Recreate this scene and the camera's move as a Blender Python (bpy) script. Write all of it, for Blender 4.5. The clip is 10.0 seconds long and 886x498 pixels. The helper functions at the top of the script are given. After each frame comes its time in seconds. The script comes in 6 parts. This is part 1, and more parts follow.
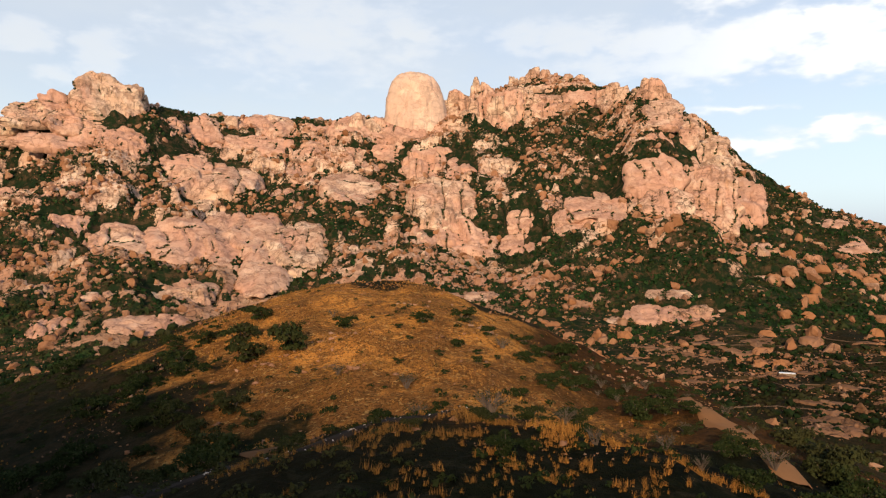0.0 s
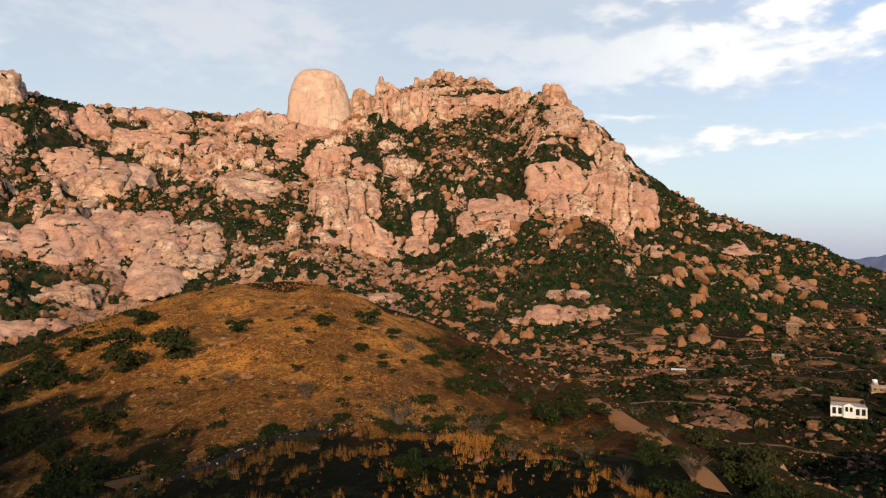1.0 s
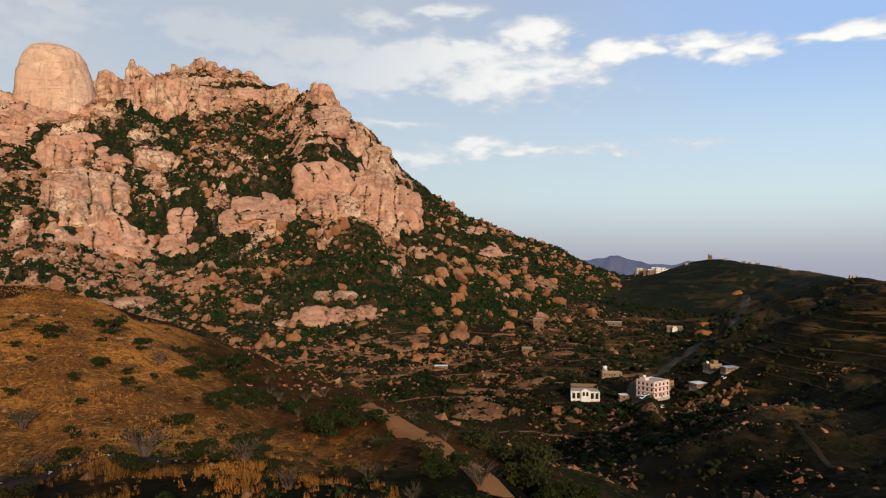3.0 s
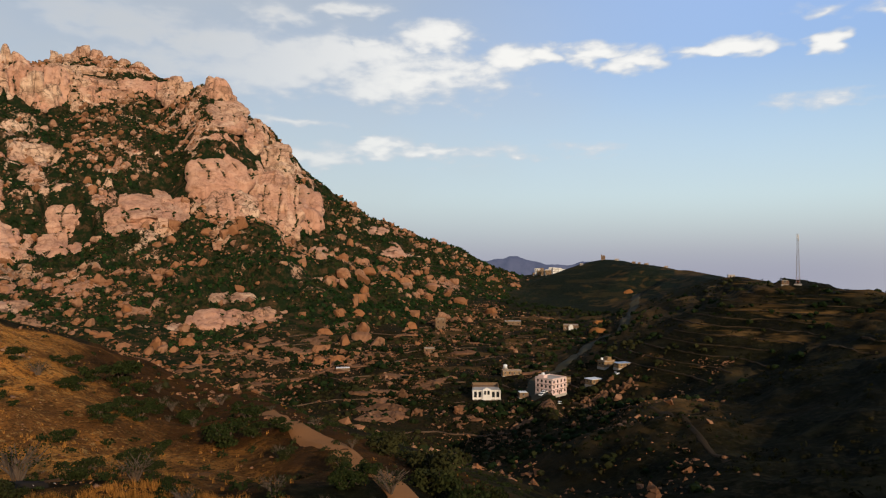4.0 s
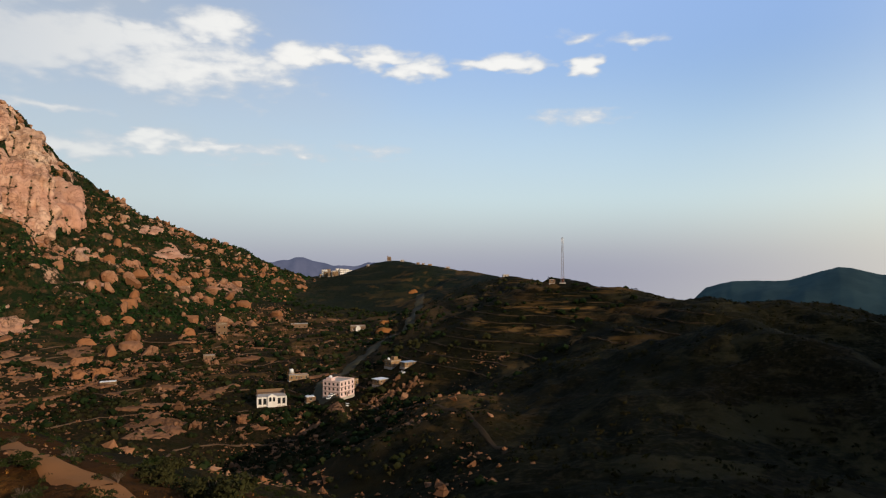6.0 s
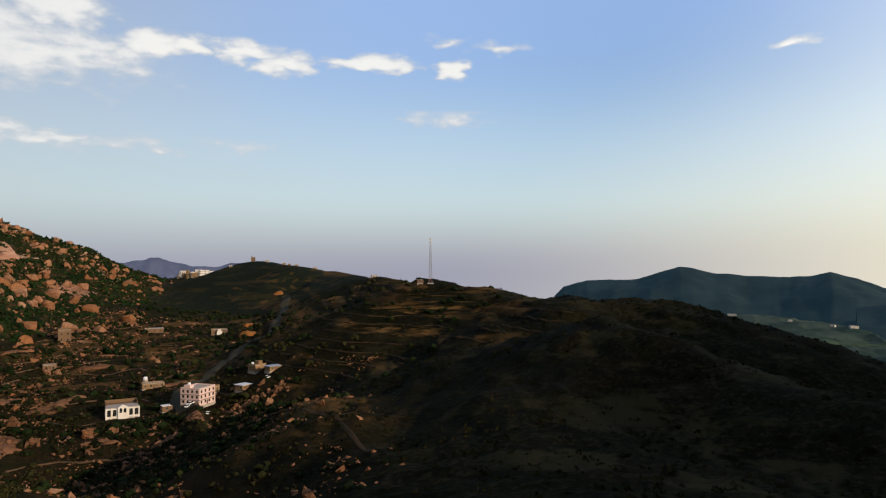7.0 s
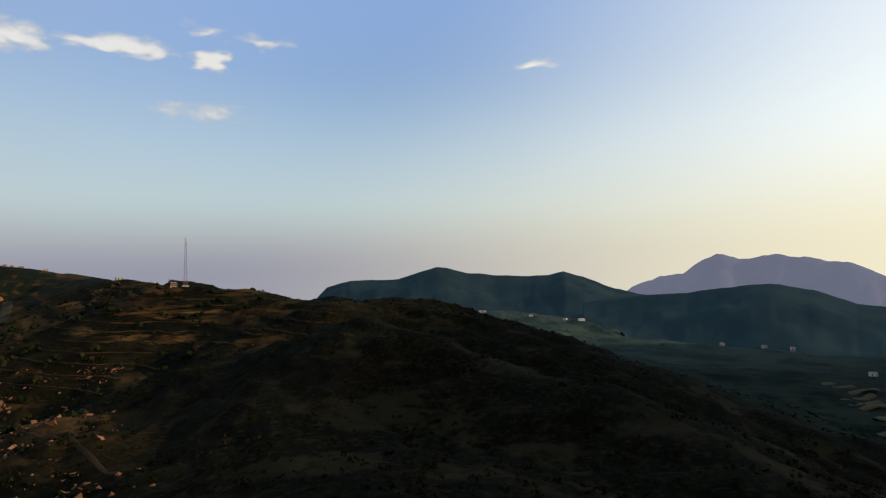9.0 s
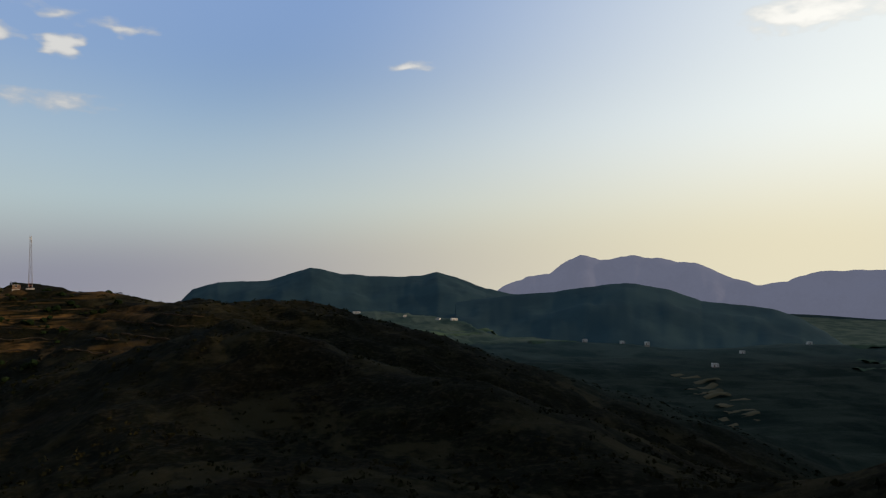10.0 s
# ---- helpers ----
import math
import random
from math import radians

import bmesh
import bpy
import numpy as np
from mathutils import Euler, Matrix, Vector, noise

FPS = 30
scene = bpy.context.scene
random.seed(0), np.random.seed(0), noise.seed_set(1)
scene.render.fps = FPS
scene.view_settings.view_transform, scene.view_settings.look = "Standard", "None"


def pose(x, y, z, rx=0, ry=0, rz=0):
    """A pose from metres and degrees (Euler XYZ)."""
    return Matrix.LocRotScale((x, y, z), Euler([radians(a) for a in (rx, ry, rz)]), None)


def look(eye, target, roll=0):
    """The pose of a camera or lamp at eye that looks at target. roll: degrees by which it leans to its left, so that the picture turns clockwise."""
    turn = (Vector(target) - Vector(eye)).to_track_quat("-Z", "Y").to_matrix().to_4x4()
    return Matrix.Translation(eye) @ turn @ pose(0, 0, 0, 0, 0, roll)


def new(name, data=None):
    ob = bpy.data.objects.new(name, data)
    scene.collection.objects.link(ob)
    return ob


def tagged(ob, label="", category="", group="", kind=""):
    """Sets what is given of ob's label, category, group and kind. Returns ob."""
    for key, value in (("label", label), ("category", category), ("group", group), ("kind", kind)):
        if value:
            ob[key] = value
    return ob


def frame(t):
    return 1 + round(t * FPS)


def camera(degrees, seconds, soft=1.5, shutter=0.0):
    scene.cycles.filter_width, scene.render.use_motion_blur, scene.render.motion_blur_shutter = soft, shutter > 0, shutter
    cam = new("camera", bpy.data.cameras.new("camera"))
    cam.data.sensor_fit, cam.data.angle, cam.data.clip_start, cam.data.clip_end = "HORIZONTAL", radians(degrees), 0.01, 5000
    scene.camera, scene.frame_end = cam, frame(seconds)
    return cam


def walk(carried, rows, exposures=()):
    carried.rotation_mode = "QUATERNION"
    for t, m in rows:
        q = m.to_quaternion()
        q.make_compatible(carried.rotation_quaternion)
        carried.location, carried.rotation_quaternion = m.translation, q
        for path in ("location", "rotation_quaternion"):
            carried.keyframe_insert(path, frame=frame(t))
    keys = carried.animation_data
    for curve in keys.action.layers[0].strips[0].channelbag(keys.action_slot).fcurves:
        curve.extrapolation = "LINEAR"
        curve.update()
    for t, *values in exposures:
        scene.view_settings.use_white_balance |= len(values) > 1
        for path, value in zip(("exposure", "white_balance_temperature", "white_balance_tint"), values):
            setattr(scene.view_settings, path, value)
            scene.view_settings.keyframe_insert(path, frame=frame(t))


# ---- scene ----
cam = camera(65.5, 10.0, soft=1.2)
# seconds, eye (metres), bearing clockwise from +y, pitch, roll
PATH = [
    (0.0, (0.00, 0.00, 100.00), 3.70, 0.55, -0.16),
    (0.5, (0.17, 2.93, 99.81), 7.08, 0.58, -0.06),
    (1.0, (0.45, 5.42, 99.69), 11.64, 0.63, -0.02),
    (1.5, (0.81, 7.34, 99.54), 16.18, 0.63, 0.02),
    (2.0, (1.15, 8.82, 99.47), 20.81, 0.66, 0.03),
    (2.5, (1.42, 10.22, 99.42), 26.03, 0.69, 0.10),
    (4.0, (1.90, 12.86, 99.50), 39.03, 0.79, 0.08),
    (4.5, (2.05, 13.55, 99.62), 42.77, 0.81, 0.15),
    (5.0, (2.40, 14.15, 99.75), 46.97, 0.82, 0.02),
    (6.5, (4.24, 16.02, 99.88), 62.06, 0.90, -0.03),
    (7.0, (4.75, 16.46, 99.90), 67.58, 0.90, -0.06),
    (7.5, (5.10, 16.75, 99.95), 72.34, 0.90, -0.06),
    (8.0, (5.32, 16.93, 100.02), 76.93, 0.90, -0.06),
    (8.5, (5.55, 17.05, 100.08), 81.44, 0.93, -0.07),
    (9.0, (5.76, 17.20, 100.12), 87.06, 0.94, -0.06),
    (9.5, (5.94, 17.34, 100.10), 92.51, 0.97, -0.05),
    (10.0, (6.10, 17.42, 100.08), 97.49, 0.99, -0.02),
]


def aim(eye, bearing, pitch, roll):
    a, p = radians(bearing), radians(pitch)
    way = Vector((math.sin(a) * math.cos(p), math.cos(a) * math.cos(p), math.sin(p)))
    return look(eye, Vector(eye) + way * 10, roll)


EXPOSURES = [(0.0, 0.77), (1.0, 0.6), (2.0, 0.46), (4.0, 0.24), (6.5, 0.21), (8.0, 0.12), (9.0, 0.0), (10.0, -0.2)]
walk(cam, [(t, aim(eye, b, p, r)) for t, eye, b, p, r in PATH], EXPOSURES)

# ---- daylight: a low sun behind the camera's start, clouds over the massif ----
SUN_BEARING, SUN_HEIGHT = 193.0, 18.0
sun = bpy.data.lights.new("sun", "SUN")
sun.energy, sun.angle, sun.color = 3.4, radians(0.8), (1.0, 0.77, 0.53)
sun_ob = new("sun", sun)
sb, sh = radians(SUN_BEARING), radians(SUN_HEIGHT)
to_sun = Vector((math.sin(sb) * math.cos(sh), math.cos(sb) * math.cos(sh), math.sin(sh)))
sun_ob.matrix_world = look(to_sun * 300, (0, 0, 0))

world = bpy.data.worlds.new("world")
scene.world = world
world.use_nodes = True
wn, wl = world.node_tree.nodes, world.node_tree.links
wn.clear()


def wmath(op, a, b=None, c=None):
    n = wn.new("ShaderNodeMath")
    n.operation = op
    for i, v in enumerate((a, b, c)):
        if v is None:
            continue
        if isinstance(v, (int, float)):
            n.inputs[i].default_value = v
        else:
            wl.new(v, n.inputs[i])
    return n.outputs[0]


def wstep(v, lo, hi, a=0.0, b=1.0):
    n = wn.new("ShaderNodeMapRange")
    n.interpolation_type = "SMOOTHSTEP"
    wl.new(v, n.inputs[0])
    for i, x in enumerate((lo, hi, a, b)):
        n.inputs[i + 1].default_value = x
    return n.outputs[0]


def wmix(f, a, b):
    n = wn.new("ShaderNodeMix")
    n.data_type = "RGBA"
    if isinstance(f, float):
        n.inputs[0].default_value = f
    else:
        wl.new(f, n.inputs[0])
    for i, v in ((6, a), (7, b)):
        if isinstance(v, tuple):
            n.inputs[i].default_value = (*v, 1)
        else:
            wl.new(v, n.inputs[i])
    return n.outputs[2]


def wnoise(vec, scale, detail=5.0, rough=0.55, distortion=0.0):
    n = wn.new("ShaderNodeTexNoise")
    n.inputs["Scale"].default_value, n.inputs["Detail"].default_value = scale, detail
    n.inputs["Roughness"].default_value, n.inputs["Distortion"].default_value = rough, distortion
    wl.new(vec, n.inputs["Vector"])
    return n.outputs["Fac"]


coord = wn.new("ShaderNodeTexCoord")
split = wn.new("ShaderNodeSeparateXYZ")
wl.new(coord.outputs["Generated"], split.inputs[0])
dx, dy, dz = split.outputs
up = wmath("MAXIMUM", dz, 0.012)
join = wn.new("ShaderNodeCombineXYZ")
for i, v in enumerate((dx, dy, up)):
    wl.new(v, join.inputs[i])
sky = wn.new("ShaderNodeTexSky")
sky.sky_type, sky.sun_disc = "NISHITA", False
sky.sun_elevation, sky.sun_rotation = sh, sb
sky.air_density, sky.dust_density, sky.ozone_density, sky.altitude = 1.0, 1.2, 2.0, 1500
wl.new(join.outputs[0], sky.inputs[0])
# bearing and height in degrees
bearing = wmath("MULTIPLY", wmath("ARCTAN2", dx, dy), 180 / math.pi)
height = wmath("MULTIPLY", wmath("ARCSINE", dz), 180 / math.pi)
flat = wn.new("ShaderNodeCombineXYZ")
wl.new(bearing, flat.inputs[0])
wl.new(wmath("MULTIPLY", height, 2.2), flat.inputs[1])
plane = flat.outputs[0]
bare_sky = wn.new("ShaderNodeCombineXYZ")
wl.new(wmath("ADD", bearing, wmath("MULTIPLY", wmath("SUBTRACT", wnoise(plane, 0.45, 2.5), 0.5), 3.5)), bare_sky.inputs[0])
wl.new(wmath("ADD", height, wmath("MULTIPLY", wmath("SUBTRACT", wnoise(plane, 0.35, 2.5, 0.5, 0.2), 0.5), 2.0)), bare_sky.inputs[1])
plain_sky = bare_sky.outputs[0]
fine = wnoise(plane, 0.22, 4.5, 0.5, 0.2)
# haze towards the horizon
gain = wn.new("ShaderNodeVectorMath")
gain.operation = "SCALE"
wl.new(wmath("MULTIPLY", wstep(bearing, 10.0, 75.0, 0.19, 0.29), wstep(height, 24.0, 60.0, 1.0, 0.6)), gain.inputs[3])
wl.new(sky.outputs[0], gain.inputs[0])
lit = gain.outputs[0]
# thin high veil, thicker over the massif, and violet haze along the horizon
veil = wmath("MULTIPLY", wmath("MULTIPLY", wstep(bearing, 85.0, 10.0, 0.15, 0.92), wstep(height, 20.0, 50.0, 1.0, 0.1)), wstep(wnoise(plane, 0.05, 4.0), 0.25, 0.75, 0.75, 1.0))
lit = wmix(veil, lit, (0.78, 0.84, 0.90))
lit = wmix(wmath("MULTIPLY", wstep(height, 9.0, 22.0, 0.0, 0.55), wstep(bearing, 30.0, 65.0)), lit, (0.56, 0.86, 1.52))
lit = wmix(wstep(height, 17.0, 2.0, 0.0, 0.75), lit, (0.84, 0.96, 0.96))
lit = wmix(wstep(height, 5.5, -1.5, 0.0, 0.9), lit, (0.50, 0.50, 0.65))
# bright haze on the sun's side
glare = wmath("MULTIPLY", wstep(wmath("SUBTRACT", bearing, wmath("MULTIPLY", height, 0.9)), 66.0, 128.0, 0.0, 0.9), wmath("MULTIPLY", wstep(bearing, 138.0, 178.0, 1.0, 0.0), wstep(height, 24.0, 50.0, 1.0, 0.0)))
lit = wmix(glare, lit, wmix(wstep(height, 1.0, 12.0), (1.75, 1.60, 1.14), (2.02, 2.08, 1.95)))

# clouds: bearing, height, half width, half height, strength
BANK = [
    (18.3, 16.9, 1.8, 0.99, 1.0), (22.2, 16.5, 3.0, 1.34, 1.1), (26.5, 16.3, 3.0, 1.38, 1.0), (23.6, 14.7, 4.5, 1.62, 0.8), (30.7, 16.5, 3.1, 1.41, 0.9), (32.5, 17.4, 1.8, 0.67, 0.9),
    (38.1, 17.9, 3.3, 1.18, 1.2), (36.5, 14.7, 6.5, 1.9, 0.75), (44.8, 16.2, 2.5, 1.04, 1.1), (47.3, 16.3, 1.9, 0.61, 1.0), (51.7, 16.3, 2.6, 0.78, 1.1), (54.5, 15.5, 2.3, 0.87, 1.1),
    (61.8, 15.9, 3.6, 0.63, 1.1), (68.4, 15.5, 1.5, 0.78, 1.2),
]
STREAKS = [
    (38.4, 8.8, 7.7, 0.41, 0.35), (33.4, 9.6, 1.3, 0.36, 0.8), (27.1, 8.2, 2.1, 0.69, 0.8), (27.1, 11.1, 2.5, 0.26, 0.6), (68.5, 17.7, 1.2, 0.24, 0.35), (72.2, 17.2, 1.3, 0.31, 0.35),
    (25.2, 19.0, 2.5, 0.63, 0.7), (31.1, 19.8, 2.2, 0.4, 0.6), (125.4, 17.7, 4.3, 0.99, 1.1), (94.6, 15.9, 0.9, 0.26, 0.35), (68.5, 11.5, 2.0, 0.36, 0.3),
]
WEST = [
    (-27.5, 15.4, 2.2, 1.05, 1.0), (-22.7, 14.9, 2.0, 1.73, 0.9), (-25.9, 13.1, 1.1, 0.62, 0.6), (0.7, 18.1, 2.7, 0.85, 1.0), (-6.7, 17.6, 8.4, 2.91, 0.55), (13.8, 17.4, 5.4, 1.35, 0.9),
    (20.5, 16.7, 3.4, 1.24, 1.0), (27.1, 15.6, 7.1, 2.07, 1.0), (33.5, 16.6, 3.1, 1.35, 0.9), (34.2, 9.3, 2.1, 0.63, 0.8), (28.7, 8.1, 3.0, 0.75, 0.9), (21.7, 14.6, 8.1, 1.26, 0.6),
]
cover = None
for cb, ch, rw, rh, power in BANK + STREAKS + WEST:
    n = wn.new("ShaderNodeVectorMath")
    n.operation = "MULTIPLY_ADD"
    wl.new(plain_sky, n.inputs[0])
    n.inputs[1].default_value, n.inputs[2].default_value = (1 / rw, 1 / rh, 0), (-cb / rw, -ch / rh, 0)
    far = wn.new("ShaderNodeVectorMath")
    far.operation = "LENGTH"
    wl.new(n.outputs[0], far.inputs[0])
    body = wmath("MULTIPLY_ADD", far.outputs["Value"], -power, power)
    cover = body if cover is None else wmath("MAXIMUM", cover, body)
billow = wmath("ADD", wmath("MULTIPLY", wmath("SUBTRACT", fine, 0.5), 1.7), wmath("MULTIPLY", wmath("SUBTRACT", wnoise(plane, 0.7, 3.0, 0.5), 0.5), 0.9))
amount = wmath("ADD", wmath("MAXIMUM", cover, -1.2), billow)
mask = wmath("MULTIPLY", wstep(amount, -0.40, 0.36), wstep(bearing, 8.0, 48.0, 0.40, 0.92))
shade_side = wmix(glare, (0.96, 1.0, 1.06), (1.75, 1.76, 1.66))
sun_side = wmix(glare, wmix(wstep(bearing, 12.0, 40.0), (1.06, 1.05, 1.02), (1.48, 1.45, 1.38)), (2.3, 2.25, 2.1))
lit = wmix(mask, lit, wmix(wstep(amount, -0.2, 0.7), shade_side, sun_side))
back = wn.new("ShaderNodeBackground")
back.inputs["Strength"].default_value = 0.56
wl.new(lit, back.inputs[0])
out = wn.new("ShaderNodeOutputWorld")
wl.new(back.outputs[0], out.inputs[0])

# ---- materials ----
class Mat:
    """A small builder of node materials on object coordinates."""

    def __init__(self, name, coords="Object"):
        self.m = bpy.data.materials.new(name)
        self.m.use_nodes = True
        self.n, self.l = self.m.node_tree.nodes, self.m.node_tree.links
        self.b = self.n["Principled BSDF"]
        self.b.inputs["Specular IOR Level"].default_value = 0.02
        if coords == "World":
            self.p = self.n.new("ShaderNodeNewGeometry").outputs["Position"]
        else:
            self.p = self.n.new("ShaderNodeTexCoord").outputs[coords]

    def set(self, socket, v):
        if isinstance(v, (int, float)):
            socket.default_value = v
        elif isinstance(v, tuple):
            socket.default_value = (*v, 1)[: len(socket.default_value)]
        else:
            self.l.new(v, socket)

    def scaled(self, s):
        n = self.n.new("ShaderNodeMapping")
        n.inputs["Scale"].default_value = s
        self.l.new(self.p, n.inputs[0])
        return n.outputs[0]

    def noise(self, size, detail=4.0, rough=0.55, distort=0.0, vec=None):
        n = self.n.new("ShaderNodeTexNoise")
        self.l.new(vec or self.p, n.inputs["Vector"])
        n.inputs["Scale"].default_value, n.inputs["Detail"].default_value = 1 / size, detail
        n.inputs["Roughness"].default_value, n.inputs["Distortion"].default_value = rough, distort
        return n.outputs["Fac"]

    def cells(self, size, feature="F1", out="Distance", vec=None, randomness=1.0):
        n = self.n.new("ShaderNodeTexVoronoi")
        n.feature = feature
        self.l.new(vec or self.p, n.inputs["Vector"])
        n.inputs["Scale"].default_value, n.inputs["Randomness"].default_value = 1 / size, randomness
        return n.outputs[out]

    def step(self, v, lo, hi, a=0.0, b=1.0):
        n = self.n.new("ShaderNodeMapRange")
        n.interpolation_type = "SMOOTHSTEP"
        self.l.new(v, n.inputs[0])
        for i, x in enumerate((lo, hi, a, b)):
            n.inputs[i + 1].default_value = x
        return n.outputs[0]

    def math(self, op, a, b=0.0):
        n = self.n.new("ShaderNodeMath")
        n.operation = op
        self.set(n.inputs[0], a), self.set(n.inputs[1], b)
        return n.outputs[0]

    def mix(self, f, a, b, mode="MIX"):
        n = self.n.new("ShaderNodeMix")
        n.data_type, n.blend_type = "RGBA", mode
        self.set(n.inputs[0], f), self.set(n.inputs[6], a), self.set(n.inputs[7], b)
        return n.outputs[2]

    def island(self):
        return self.n.new("ShaderNodeNewGeometry").outputs["Random Per Island"]

    def each(self):
        return self.n.new("ShaderNodeObjectInfo").outputs["Random"]

    def normal_z(self):
        n = self.n.new("ShaderNodeSeparateXYZ")
        self.l.new(self.n.new("ShaderNodeNewGeometry").outputs["Normal"], n.inputs[0])
        return n.outputs[2]

    def xyz(self):
        n = self.n.new("ShaderNodeSeparateXYZ")
        self.l.new(self.p, n.inputs[0])
        return n.outputs

    def bump(self, v, depth, strength=1.0):
        n = self.n.new("ShaderNodeBump")
        n.inputs["Strength"].default_value, n.inputs["Distance"].default_value = strength, depth
        self.l.new(v, n.inputs["Height"])
        self.l.new(n.outputs[0], self.b.inputs["Normal"])

    def done(self, color, rough=0.9, metal=0.0):
        self.set(self.b.inputs["Base Color"], color)
        self.set(self.b.inputs["Roughness"], rough)
        self.set(self.b.inputs["Metallic"], metal)
        return self.m


def granite_color(k, ochre=0.72):
    """Weathered granite: pale and pink fields, dark streaks down the face, lichen, thin cracks. Colour and relief."""
    big, mid, small = k.noise(55, 3), k.noise(9, 5, 0.6), k.noise(1.5, 5, 0.68)
    c = k.mix(k.step(big, 0.36, 0.62), (0.52, 0.335, 0.215), (0.47, 0.255, 0.165))
    c = k.mix(k.step(k.noise(26, 4), 0.5, 0.66, 0, 0.75), c, (0.66, 0.475, 0.325))
    c = k.mix(k.step(mid, 0.5, 0.7, 0, 0.55), c, (0.30, 0.155, 0.09))
    c = k.mix(k.step(k.noise(15, 4, 0.6, 0.3), 0.50, 0.62, 0, 0.6), c, (0.21, 0.115, 0.07))
    low = k.math("ADD", k.xyz()[2], k.math("MULTIPLY", k.noise(80, 3), 160.0))
    c = k.mix(k.step(low, 225.0, 110.0, 0.0, ochre), c, (0.20, 0.090, 0.042))
    streak = k.noise(6, 5, 0.65, 0.5, k.scaled((1, 1, 0.10)))
    c = k.mix(k.step(streak, 0.52, 0.66, 0, 0.75), c, (0.13, 0.075, 0.05))
    c = k.mix(k.step(small, 0.53, 0.70, 0, 0.4), c, (0.12, 0.07, 0.045))
    line = k.math("ABSOLUTE", k.math("SUBTRACT", k.noise(20, 3, 0.55, 0.8, k.scaled((1, 1, 0.5))), 0.5))
    crack = k.step(line, 0.0, 0.008)
    line2 = k.math("ABSOLUTE", k.math("SUBTRACT", k.noise(13, 3, 0.5, 0.3, k.scaled((0.35, 0.35, 1.6))), 0.5))
    crack = k.math("MULTIPLY", crack, k.step(line2, 0.0, 0.008))
    c = k.mix(k.math("MULTIPLY", k.math("SUBTRACT", 1.0, crack), 0.45), c, (0.035, 0.024, 0.017))
    warp = k.n.new("ShaderNodeVectorMath")
    warp.operation = "MULTIPLY_ADD"
    bent = k.n.new("ShaderNodeTexNoise")
    k.l.new(k.p, bent.inputs["Vector"])
    bent.inputs["Scale"].default_value, bent.inputs["Detail"].default_value = 0.09, 4.0
    k.l.new(bent.outputs["Color"], warp.inputs[0])
    warp.inputs[1].default_value = (9, 9, 9)
    k.l.new(k.scaled((0.8, 0.8, 1.0)), warp.inputs[2])
    broken = k.step(k.noise(38, 3), 0.50, 0.64)
    seam = k.math("MULTIPLY", k.step(k.cells(13, "DISTANCE_TO_EDGE", vec=warp.outputs[0]), 0.045, 0.012), broken)
    seam = k.math("MAXIMUM", seam, k.math("MULTIPLY", k.step(k.cells(5.5, "DISTANCE_TO_EDGE", vec=warp.outputs[0]), 0.07, 0.02), k.step(k.noise(17, 3), 0.54, 0.66, 0, 0.8)))
    c = k.mix(k.math("MULTIPLY", seam, 0.72), c, (0.06, 0.038, 0.025))
    crack = k.math("MULTIPLY", crack, k.math("SUBTRACT", 1.0, seam))
    h = k.math("ADD", mid, k.math("ADD", k.math("MULTIPLY", small, 0.35), k.math("MULTIPLY", crack, 0.6)))
    return c, h


def granite(name, tone=""):
    k = Mat(name, "World")
    c, h = granite_color(k, 0.3 if tone in ("slab", "pale") else 0.72)
    if tone == "island":
        c = k.mix(k.step(k.island(), 0.0, 1.0, 0.3, 0.95), c, (0.235, 0.102, 0.044))
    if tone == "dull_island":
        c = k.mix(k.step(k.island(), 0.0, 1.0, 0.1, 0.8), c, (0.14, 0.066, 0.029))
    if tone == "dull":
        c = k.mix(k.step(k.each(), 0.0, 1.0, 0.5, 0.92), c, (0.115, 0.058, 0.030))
    if tone == "pale":
        c = k.mix(k.step(k.noise(30, 3), 0.3, 0.7, 0.35, 0.7), c, (0.62, 0.43, 0.31))
    if tone == "slab":
        c = k.mix(k.step(k.each(), 0.0, 1.0, 0.0, 0.6), c, (0.49, 0.255, 0.165))
        n = k.n.new("ShaderNodeAttribute")
        n.attribute_name = "joint"
        dirty = k.math("ADD", n.outputs["Fac"], k.math("MULTIPLY", k.math("SUBTRACT", k.noise(2.0, 4, 0.6), 0.5), 0.8))
        c = k.mix(k.step(dirty, 0.35, 0.85, 0, 0.85), c, (0.05, 0.035, 0.02))
    if tone == "each":
        c = k.mix(k.step(k.each(), 0.0, 1.0, 0.3, 0.95), c, (0.25, 0.108, 0.046))
    k.bump(h, 2.0 if tone == "slab" else 1.3, 0.8)
    return k.done(c, 0.9)


def stony_color(k):
    """Scrub litter, soil and gravel between the rocks."""
    mid, small = k.noise(8, 5, 0.6), k.noise(2.2, 5, 0.65)
    c = k.mix(k.step(mid, 0.45, 0.62), (0.010, 0.018, 0.007), (0.06, 0.036, 0.018))
    return k.mix(k.step(small, 0.48, 0.62, 0, 0.75), c, (0.014, 0.019, 0.007))


def massif_material():
    k = Mat("massif", "World")
    rock, h = granite_color(k)
    a = k.n.new("ShaderNodeAttribute")
    a.attribute_name = "bare"
    edge = k.math("ADD", a.outputs["Fac"], k.math("MULTIPLY", k.math("SUBTRACT", k.noise(3.5, 5, 0.65), 0.5), 0.9))
    c = k.mix(k.step(edge, 0.45, 0.57), stony_color(k), rock)
    k.bump(h, 2.2, 0.75)
    return k.done(c, 0.92)


